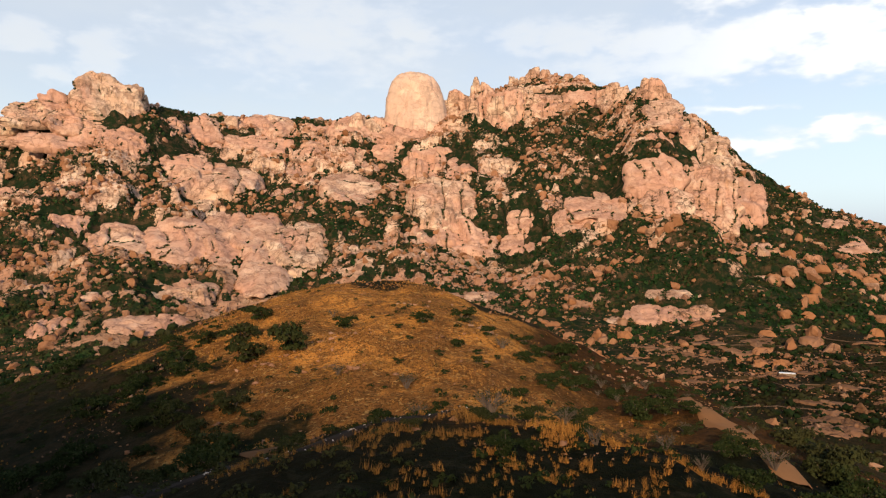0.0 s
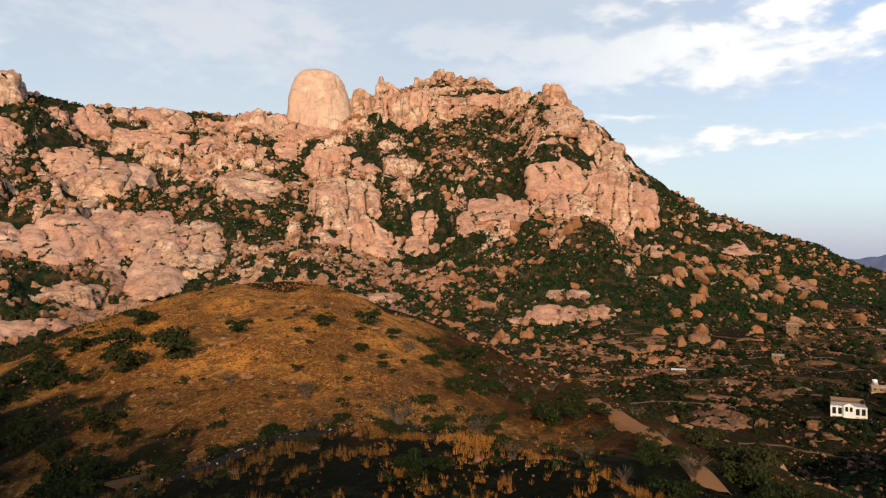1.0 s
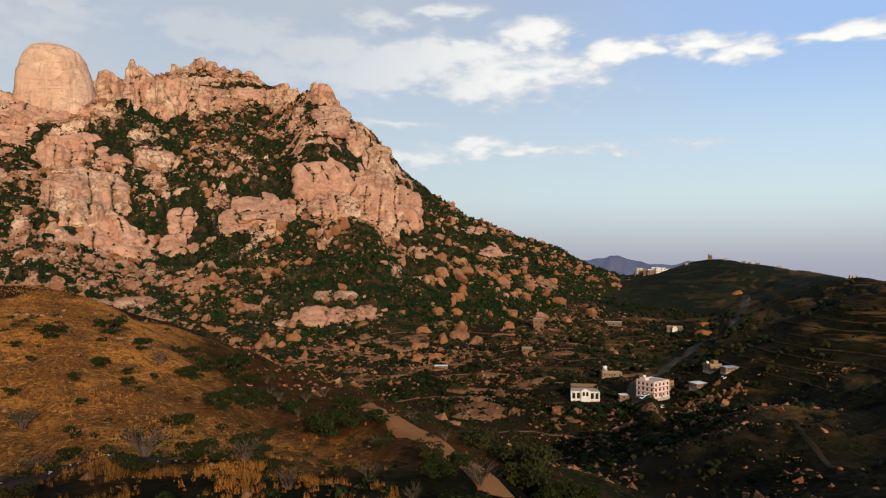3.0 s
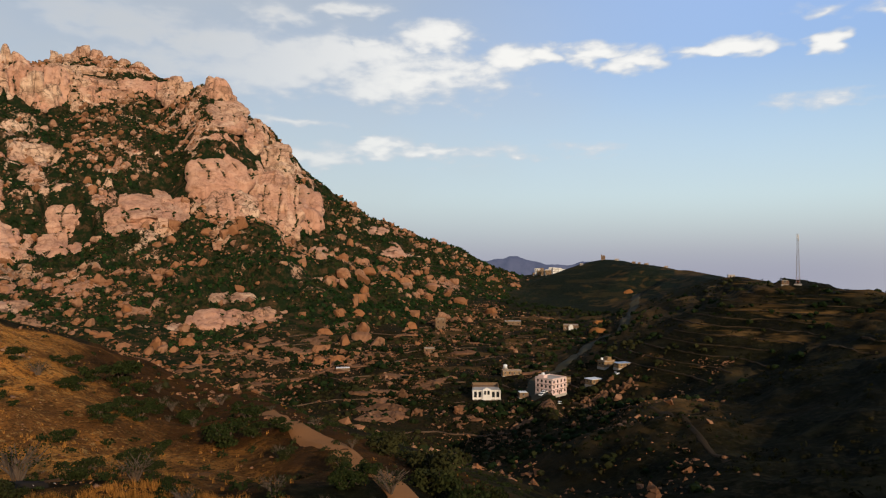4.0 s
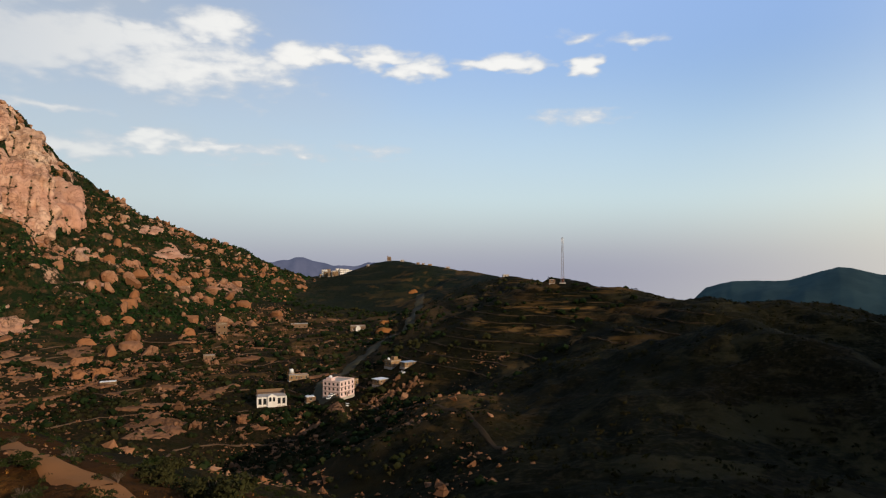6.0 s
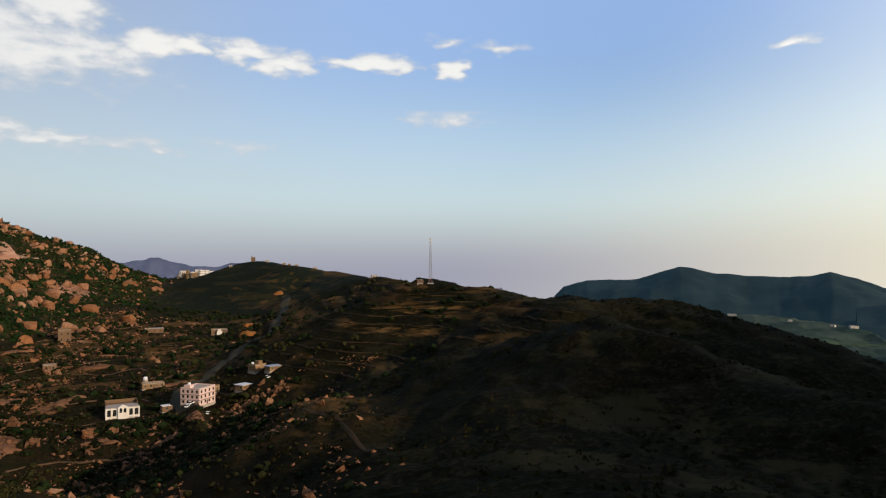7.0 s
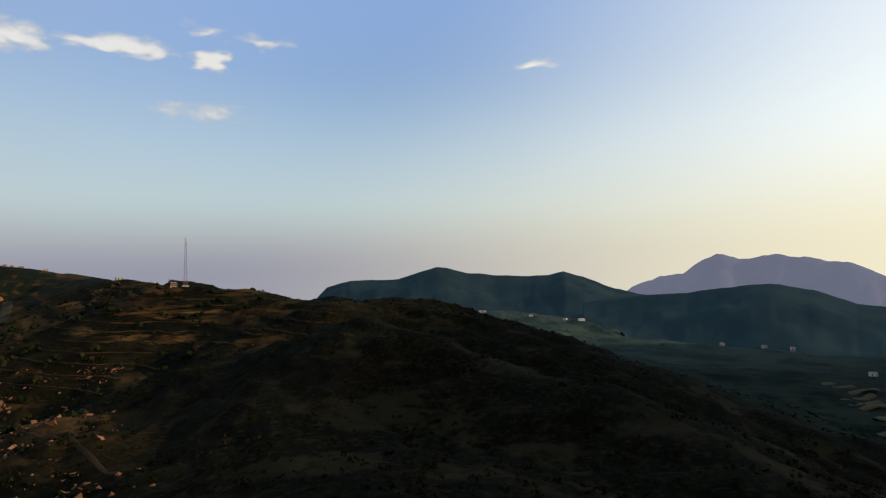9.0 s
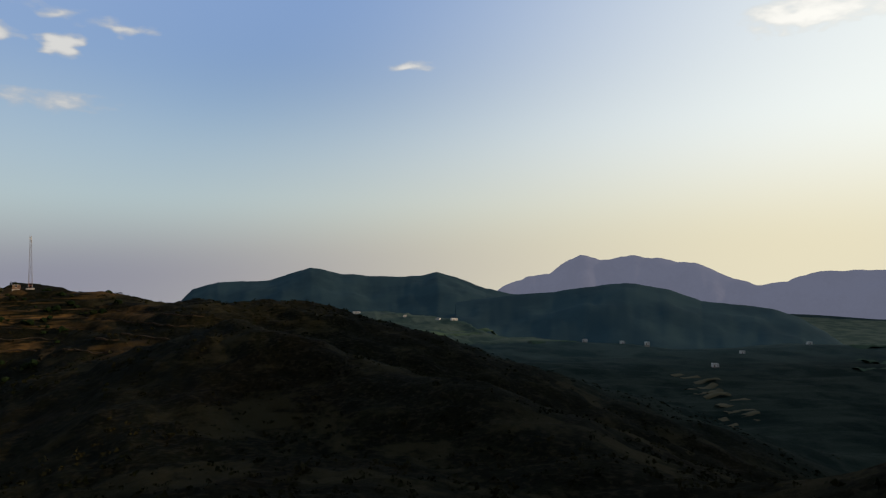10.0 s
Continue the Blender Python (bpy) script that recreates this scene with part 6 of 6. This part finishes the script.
def window_at(parent, side, x, z, w, h, trim, name="window", arched=False):
    """A window set back in its opening, with frame, pane and sill."""
    m = side @ Matrix.Translation((x, 0.12, z))
    f = 0.07
    rows = [(-w / 2, -w / 2 + f, 0, 0.08, 0, h), (w / 2 - f, w / 2, 0, 0.08, 0, h), (-w / 2 + f, w / 2 - f, 0, 0.08, 0, f),
            (-w / 2 + f, w / 2 - f, 0, 0.08, h - f, h), (-f / 2, f / 2, 0, 0.08, f, h - f)]
    frame_ob = part(name, boxes(rows), trim, parent, "", m)
    part("pane", boxes([(-w / 2 + f, w / 2 - f, 0.03, 0.05, f, h - f)]), M_GLASS, frame_ob)
    part("sill", boxes([(-w / 2 - 0.1, w / 2 + 0.1, -0.22, -0.02, -0.10, -0.02)]), trim, frame_ob)


def building(name, label, x, y, turn, w, d, storeys, storey_h, wall_mat, trim, fronts, parapet=0.9, win=(1.1, 1.4), door=0, bands=True, sink=1.5, roof_mat=None, z=None):
    """A flat-roofed house. fronts: how many windows in a row on the south, east, north and west wall."""
    base = float(land(np.array([x]), np.array([y]))[0]) if z is None else z
    house = empty(name, pose(x, y, base, 0, 0, turn), label, "house" if storeys > 1 else "hut", "village houses")
    height = storeys * storey_h
    sides = [(w, pose(-w / 2, -d / 2, 0)), (d - 0.6, pose(w / 2, -d / 2 + 0.3, 0, 0, 0, 90)), (w, pose(w / 2, d / 2, 0, 0, 0, 180)), (d - 0.6, pose(-w / 2, d / 2 - 0.3, 0, 0, 0, 270))]
    for k, ((length, m), count) in enumerate(zip(sides, fronts)):
        holes = []
        for s in range(storeys):
            for i in range(count):
                holes.append((length * (i + 0.5) / count, s * storey_h + 1.0, *win))
        entry = None
        if k == door and count:
            entry = (length * 0.5 if count % 2 == 0 else length / count, 0.0, 1.2, 2.2)
            holes = [h for h in holes if h[1] > storey_h or abs(h[0] - entry[0]) > 1.3] + [entry]
        part("wall", pierced(length, height, 0.3, holes), wall_mat, house, "", m)
        for hx, hz, hw, hh in holes:
            if entry and (hx, hz) == entry[:2]:
                part("door", boxes([(hx - hw / 2, hx + hw / 2, 0.12, 0.18, 0, hh)]), M_DOOR, house, "brown door", m)
            else:
                window_at(house, m, hx, hz, hw, hh, trim)
    part("foundation", boxes([(-w / 2 - 0.15, w / 2 + 0.15, -d / 2 - 0.15, d / 2 + 0.15, -sink, 0)]), M_CONCRETE, house)
    part("roof", boxes([(-w / 2, w / 2, -d / 2, d / 2, height, height + 0.25)]), roof_mat or M_CONCRETE, house)
    for s in range(1, storeys) if bands else ():
        zz = s * storey_h
        e = 0.10
        part("string_course", boxes([(-w / 2 - e, w / 2 + e, -d / 2 - e, -d / 2 - 0.005, zz - 0.12, zz + 0.12), (-w / 2 - e, w / 2 + e, d / 2 + 0.005, d / 2 + e, zz - 0.12, zz + 0.12),
                                     (-w / 2 - e, -w / 2 - 0.005, -d / 2, d / 2, zz - 0.12, zz + 0.12), (w / 2 + 0.005, w / 2 + e, -d / 2, d / 2, zz - 0.12, zz + 0.12)]), trim, house)
    if parapet:
        t, z0 = 0.2, height + 0.25
        part("parapet", boxes([(-w / 2, w / 2, -d / 2, -d / 2 + t, z0, z0 + parapet), (-w / 2, w / 2, d / 2 - t, d / 2, z0, z0 + parapet),
                               (-w / 2, -w / 2 + t, -d / 2 + t, d / 2 - t, z0, z0 + parapet), (w / 2 - t, w / 2, -d / 2 + t, d / 2 - t, z0, z0 + parapet)]), wall_mat, house)
    return house, height + 0.25


def water_tank(parent, x, y, z, r=0.8, h=1.6, material=None):
    bm = bmesh.new()
    bmesh.ops.create_cone(bm, cap_ends=True, segments=16, radius1=r, radius2=r, depth=h, matrix=Matrix.Translation((x, y, z + h / 2)))
    bmesh.ops.create_uvsphere(bm, u_segments=16, v_segments=8, radius=r * 0.98, matrix=Matrix.Translation((x, y, z + h)) @ Matrix.Diagonal((1, 1, 0.35, 1)))
    part("water_tank", bm, material or M_WHITE_TIN, parent, "white roof water tank", smooth=True)


# dark hedge along the foot of the pink house
for i in range(9):
    shrub(281 + 2.2 * i + 0.6 * math.sin(3.1 * i), 256 - 0.4 * i + 0.9 * math.sin(2.3 * i), 1.3 + 0.35 * math.sin(1.7 * i), KINDS[i % 5], "dark hedge bush beside the pink house", "shrub", "village bushes")
# the large pink house
pink, top = building("pink_house", "three-storey pink plastered house with flat roof on a rocky bluff", 289, 272, 5, 13.0, 11.6, 3, 2.7, M_PINK, M_DARK_FRAME, (4, 3, 3, 4), 0.5, (1.35, 1.35))
bm = boxes([(-5.2, -1.8, 1.0, 4.6, top, top + 1.6)])
part("stair_tower", bm, M_PINK, pink)
water_tank(pink, -3.5, 2.8, top + 1.6, 0.9, 0.8)
part("balcony", boxes([(-7.5, -6.52, 2.0, 5.0, 2.6, 2.8), (-7.5, -7.38, 2.0, 5.0, 2.8, 3.6)]), M_PINK_TRIM, pink)
# the white house with a gabled middle bay
white, top = building("white_house", "long white plastered house with dark windows and gabled middle bay", 266, 300, -38, 15.0, 9.0, 1, 4.8, M_WHITE, M_DARK_FRAME, (6, 2, 4, 2), 0.0, (1.6, 3.1), bands=False)
part("bay", boxes([(-2.3, 2.3, -5.6, -4.53, -0.5, 5.3)]), M_WHITE, white)
bm = bmesh.new()
gable = [bm.verts.new(v) for v in ((-2.3, -5.6, 5.3), (2.3, -5.6, 5.3), (0, -5.6, 6.5), (-2.3, -4.53, 5.3), (2.3, -4.53, 5.3), (0, -4.53, 6.5))]
for f in ((0, 1, 2), (5, 4, 3), (0, 2, 5, 3), (2, 1, 4, 5), (1, 0, 3, 4)):
    bm.faces.new([gable[i] for i in f])
part("gable", bm, M_WHITE, white)
for sx in (-0.95, 0.95):
    bm = boxes([(sx - 0.6, sx + 0.6, -5.68, -5.605, 2.6, 4.3)])
    bmesh.ops.create_cone(bm, cap_ends=True, segments=20, radius1=0.6, radius2=0.6, depth=0.075, matrix=Matrix.Translation((sx, -5.642, 4.3)) @ Matrix.Rotation(radians(90), 4, "X"))
    part("arched_window", bm, M_GLASS, white, "tall dark arched window")
for k in (0, 1, 2, 4, 5, 6):
    sx = -7.5 + k * 2.5
    part("pilaster", boxes([(sx - 0.3, sx + 0.3, -4.72, -4.503, -0.5, 5.0)]), M_WHITE, white)
part("roof_terrace", boxes([(-7.4, 7.4, 4.6, 8.5, 5.0, 5.25), (-7.4, 7.4, 8.3, 8.5, 5.25, 6.9), (-7.4, -7.2, 1.0, 8.3, 5.26, 6.7), (7.2, 7.4, 1.0, 8.3, 5.26, 6.7), (-7.4, 7.4, 4.6, 8.5, -0.5, 5.0)]), M_STONE, white, "unplastered brown stone storey")
# smaller houses
b2, top = building("olive_house", "two-storey olive tan block house beside the pink house", 306, 281, 5, 10, 9, 2, 3.0, M_TAN, M_CONCRETE, (3, 2, 3, 2), 0.6)
annex, top = building("annex", "small brown block annex with a white roof", 278, 283, -30, 4.5, 4.0, 1, 2.9, M_STONE, M_CONCRETE, (1, 1, 0, 1), 0, roof_mat=M_WHITE_TIN, bands=False)
hut, top = building("flat_hut", "tan block hut with an overhanging white roof", 308, 258, -10, 6.6, 5.8, 1, 2.8, M_TAN, M_CONCRETE, (2, 2, 1, 2), 0, roof_mat=M_WHITE_TIN, bands=False)
part("roof_overhang", boxes([(-3.8, 3.8, -3.4, 3.4, 3.06, 3.18)]), M_WHITE_TIN, hut)
tan, top = building("tan_house", "tan stone house with a small upper room", 330, 266, -14, 7.6, 6.4, 1, 3.3, M_TAN, M_CONCRETE, (3, 2, 2, 2), 0.5, bands=False)
part("upper_room", boxes([(0.2, 3.0, -1.0, 2.0, top, top + 1.9)]), M_TAN, tan)
water_tank(tan, -2.4, 1.0, top, 0.7, 1.3)
tin, top = building("tin_shed", "low shed with a blue-grey tin roof", 326, 252, -20, 7.6, 5.0, 1, 2.4, M_TAN, M_CONCRETE, (2, 1, 1, 1), 0, bands=False)
part("tin_sheet", boxes([(-4.2, 4.2, -2.9, 2.9, 2.66, 2.78)]), M_TIN, tin)
low, top = building("long_low_house", "long low tan block building among fields", 312, 326, -35, 12, 5.5, 1, 2.9, M_TAN, M_CONCRETE, (4, 1, 3, 1), 0.3, bands=False)
tower, top = building("tank_stand", "white water tank on a concrete stand", 318, 338, 0, 2.4, 2.4, 1, 4.2, M_CONCRETE, M_CONCRETE, (0, 0, 0, 0), 0, bands=False)
water_tank(tower, 0, 0, 4.45, 1.3, 1.9)
sheds, top = building("farm_shed", "long low farm shed with bright white roof", 238, 409, -30, 9, 4, 1, 1.7, M_STONE, M_CONCRETE, (0, 0, 0, 0), 0, roof_mat=M_WHITE_TIN, bands=False)
h3, top = building("valley_house", "stone house with a white gabled porch by the road", 505, 442, -48, 14, 9, 1, 4.6, M_STONE, M_WHITE, (3, 2, 2, 2), 0.4, bands=False)
part("porch", boxes([(-2.2, 2.2, -7.0, -4.53, -0.5, 3.8), (-1.4, 1.4, -7.2, -7.02, 3.8, 5.4)]), M_WHITE, h3, "white porch")
r1, top = building("stone_ruin", "ruined stone farmhouse with broken walls", 492, 506, -44, 16, 9, 1, 4.0, M_STONE, M_STONE, (3, 2, 2, 2), 0.0, bands=False)
r2, top = building("stone_tower_house", "old brown stone tower house under the boulder slope", 394, 500, -38, 9, 8, 2, 4.5, M_STONE, M_STONE, (2, 1, 2, 1), 0.7, bands=False)
r3, top = building("field_house", "small tan stone hut beside the fields", 322, 424, -36, 8, 6, 1, 3.4, M_STONE, M_STONE, (2, 1, 1, 1), 0.3, bands=False)

# tower and houses along the skyline, and the small town on the saddle
keep, top = building("ruined_tower", "ruined square stone watchtower on the hilltop", 796, 631, -50, 5.0, 4.6, 2, 2.4, M_STONE, M_STONE, (1, 1, 1, 1), 0.8, bands=False)
part("broken_corner", boxes([(-2.7, -1.2, -2.4, -1.0, top + 0.8, top + 2.0)]), M_STONE, keep)
SKYLINE = [(792, 604, 9, 6, 1, 0), (786, 572, 7, 6, 1, 1), (784, 562, 6, 5, 1, 1), (783, 550, 8, 6, 1, 1), (794, 528, 9, 6, 1, 2), (640, 356, 10, 5, 1, 0), (760, 640, 6, 5, 1, 0)]
for k, (hx, hy, hw, hd, st, tone) in enumerate(SKYLINE):
    building("hilltop_house", ("pale flat-roofed hilltop house", "tan block hilltop house", "pale hilltop house with a red roof")[tone], hx, hy, -52 + 7 * math.sin(k * 3), hw * 0.62, hd * 0.8, st, 2.5,
             (M_CONCRETE, M_TAN, M_CONCRETE)[tone], M_CONCRETE, (3, 2, 2, 2), 0.3, win=(0.9, 1.0), bands=False, roof_mat=M_RED if tone == 2 else None, z=float(land(np.array([hx]), np.array([hy]))[0]) - 0.9)
g = np.random.default_rng(77)
for k in range(20):
    hx, hy = 822 + g.uniform(-16, 20), 758 + g.uniform(-24, 20)
    building("town_house", "pale flat-roofed house in the small hill town", hx, hy, g.uniform(-70, -25), g.uniform(5, 9), g.uniform(5, 8), int(g.integers(1, 4)), 3.2,
             (M_WHITE, M_WHITE, M_TAN)[k % 3], M_CONCRETE, (3, 2, 2, 2), 0.6, bands=False, sink=4)
# scattered houses on the far valley floor
FAR_HOUSES = [(1560, 8, 20, 1), (1322, -177, 15, 1), (1350, -150, 9, 1), (1405, -182, 9, 1), (1420, -90, 9, 1), (989, -323, 8, 1), (968, -372, 7, 1), (950, -402, 8, 1), (754, -397, 9, 1),
              (1010, -705, 10, 1), (1018, -730, 12, 2), (980, -745, 9, 1), (1040, -760, 11, 2), (1060, -728, 9, 1), (930, -640, 8, 1), (870, -500, 7, 1), (1000, -690, 9, 1)]
for k, (hx, hy, hw, st) in enumerate(FAR_HOUSES):
    building("valley_farmhouse", "small white flat-roofed house in the far valley", hx, hy, -95 + 25 * math.sin(k * 2.3), hw * 0.8, min(8, hw * 0.7), 1, 2.8, M_WHITE if k != 9 else M_TAN, M_CONCRETE, (3, 2, 2, 2), 0.5, bands=False, sink=4)


# ---- parked cars beside the pink house ----
def parked_car(x, y, turn, paint, label):
    z = float(land(np.array([x]), np.array([y]))[0])
    car = empty("car", pose(x, y, z, 0, 0, turn), label, "car", "parked cars")
    bm = boxes([(-2.2, 2.2, -0.88, 0.88, 0.35, 0.95)], 0.12)
    part("body", bm, paint, car)
    bm = bmesh.new()
    cab = [bm.verts.new(v) for v in ((-1.7, -0.8, 0.95), (1.1, -0.8, 0.95), (1.1, 0.8, 0.95), (-1.7, 0.8, 0.95), (-1.3, -0.66, 1.5), (0.4, -0.66, 1.5), (0.4, 0.66, 1.5), (-1.3, 0.66, 1.5))]
    for f in ((0, 1, 5, 4), (1, 2, 6, 5), (2, 3, 7, 6), (3, 0, 4, 7)):
        bm.faces.new([cab[i] for i in f])
    part("windows", bm, M_GLASS, car)
    part("roof", boxes([(-1.32, 0.42, -0.68, 0.68, 1.5, 1.55)]), paint, car)
    for wx in (-1.35, 1.35):
        for wy in (-0.8, 0.8):
            bm = bmesh.new()
            bmesh.ops.create_cone(bm, cap_ends=True, segments=14, radius1=0.33, radius2=0.33, depth=0.22, matrix=Matrix.Translation((wx, wy, 0.33)) @ Matrix.Rotation(radians(90), 4, "X"))
            part("wheel", bm, M_RUBBER, car)


M_CAR = plain("white_car_paint", (0.74, 0.74, 0.73), 0.3, dirt=0.1)
parked_car(276, 267, 20, M_CAR, "white saloon car parked in front of the pink house")
parked_car(279.6, 268.5, 8, M_CAR, "white car parked close to the pink house wall")
parked_car(281, 258, -25, M_CAR, "white car parked at the edge of the yard")
parked_car(314, 247, 10, M_CAR, "white pickup parked on the dirt by the huts")


# ---- tracks ----
def track(name, label, points, width, lift=0.12, material=M_DIRT):
    """A dirt track laid over the ground."""
    line = []
    for (ax, ay), (bx, by) in zip(points, points[1:]):
        n = max(2, int(math.hypot(bx - ax, by - ay) / 3))
        line += [(ax + (bx - ax) * i / n, ay + (by - ay) * i / n) for i in range(n)]
    p = np.array(line + [points[-1]], float)
    for _ in range(6):
        p[1:-1] = 0.25 * p[:-2] + 0.5 * p[1:-1] + 0.25 * p[2:]
    t = np.gradient(p, axis=0)
    nrm = np.stack([-t[:, 1], t[:, 0]], -1) / np.hypot(*t.T)[:, None]
    cols = 7
    verts = []
    for k in range(cols):
        q = p + nrm * ((k / (cols - 1) - 0.5) * width * (1 + 0.18 * np.sin(np.arange(len(p)) * 0.9 + k)))[:, None]
        z = land(q[:, 0], q[:, 1]) + lift * (1.0 if 0 < k < cols - 1 else -1.5) * (0.8 if k in (2, 4) else 1.0)
        verts.append(np.stack([q[:, 0], q[:, 1], z], -1))
    n = len(p)
    faces = [(k * n + i, k * n + i + 1, (k + 1) * n + i + 1, (k + 1) * n + i) for k in range(cols - 1) for i in range(n - 1)]
    me = linked(name, np.concatenate(verts), faces, material, True)
    return tagged(new(name, me), label, "road", kind="structure")


track("road_knoll", "sandy dirt track along the flank of the knoll", [(43.5, 103), (40.8, 96), (37.9, 84), (36.5, 74.5), (34.7, 65.5), (32.8, 58.6), (30.5, 52)], 3.4, 0.26)
track("road_knoll_foot", "trodden brown dirt path across the foot of the knoll", [(-13, 58), (-6, 65), (2, 69.5), (10, 71.5), (18, 71), (23, 70)], 3.0, 0.1, M_PATH)
track("road_spur", "short dirt path below the bushes", [(31, 47), (36, 50.5), (41, 55), (44, 61)], 2.2, 0.1)
# low bank strip; its near-black colour holds the shade of a gully
track("bank_gully_shade", "low near-black bank in the grass, gully shade in its colour", [(-19, 47), (-13, 53.5), (-6, 58), (0, 61.2), (5, 62.8), (10, 63.6)], 2.0, 0.22, M_LEDGE)
track("road_valley", "dirt road through the valley past the houses", VALLEY_ROAD, 11.0, 0.25, M_DARK_DIRT)
track("road_bench", "faint dirt track across the bench", [(278, 262), (246, 205), (205, 165), (180, 125), (140, 88)], 1.8, 0.2, M_BROWN_DIRT)

M_FIELD = plain("pale_stubble", (0.13, 0.105, 0.055), 0.95, dirt=0.4, size=6.0, stain=(0.06, 0.06, 0.03))
M_GREEN_FIELD = plain("green_crop", (0.055, 0.085, 0.045), 0.95, dirt=0.4, size=6.0, stain=(0.03, 0.05, 0.03))
g = np.random.default_rng(83)
for i in range(13):
    d, a = 560 + 17 * i + g.uniform(-5, 5), radians(119.5 - 0.32 * i + g.uniform(-0.6, 0.6))
    fx, fy = d * math.sin(a), d * math.cos(a)
    half = g.uniform(9, 20)
    track("field_strip", "narrow pale terraced field in the far valley", [(fx - half * 0.25, fy + half), (fx, fy), (fx + half * 0.3, fy - half)], g.uniform(5, 9), 0.5, M_FIELD)
for fx, fy, half, wide in ((1120, -95, 95, 40), (1000, -300, 60, 22), (1190, -190, 60, 26), (760, -640, 60, 20), (900, -760, 80, 26), (690, -560, 45, 12)):
    track("field_strip", "wide green crop field on the far valley floor", [(fx - 10, fy + half), (fx, fy), (fx + 12, fy - half)], wide, 0.6, M_GREEN_FIELD)

# ---- lattice mast on the hill ----
def lattice_mast(x, y, height, foot, head):
    z = float(land(np.array([x]), np.array([y]))[0]) - 0.3
    mast = empty("radio_mast", pose(x, y, z, 0, 0, 20), "slender grey lattice radio mast with red base on the hilltop", "radio mast")

    def corner(k, t):
        r = foot + (head - foot) * t
        a = math.pi / 4 + k * math.pi / 2
        return Vector((r * math.cos(a), r * math.sin(a), t * height))

    for k in range(4):
        part("leg", tube(bmesh.new(), corner(k, 0), corner(k, 1), 0.10, 0.06, 6), M_GALV, mast)
    n = 16
    for i in range(n):
        a, b = i / n, (i + 1) / n
        bm = bmesh.new()
        for k in range(4):
            tube(bm, corner(k, b), corner((k + 1) % 4, b), 0.035, 0.035, 4)
            tube(bm, corner(k, a), corner((k + 1) % 4, b), 0.03, 0.03, 4)
            tube(bm, corner((k + 1) % 4, a), corner(k, b), 0.03, 0.03, 4)
        part("bracing", bm, M_RED if i < 2 else M_GALV, mast)
    for k, t in ((0, 0.97), (1, 0.95), (2, 0.96), (3, 0.90)):
        c = corner(k, t) * 1.0
        bm = boxes([(c.x - 0.2, c.x + 0.2, c.y - 0.2, c.y + 0.2, c.z - 1.1, c.z + 1.1)], 0.05)
        part("antenna", bm, M_WHITE, mast)
    part("lightning_rod", tube(bmesh.new(), (0, 0, height), (0, 0, height + 1.8), 0.04, 0.02, 5), M_GALV, mast)
    part("footing", boxes([(-2.2, 2.2, -2.2, 2.2, -0.6, 0.4)], 0.08), M_CONCRETE, mast)
    return mast


lattice_mast(453, 211, 32.0, 1.5, 0.55)
building("mast_hut", "small brown block equipment hut at the foot of the mast", 448, 217, -60, 3.6, 2.8, 1, 2.3, M_STONE, M_CONCRETE, (1, 1, 0, 0), 0, bands=False)
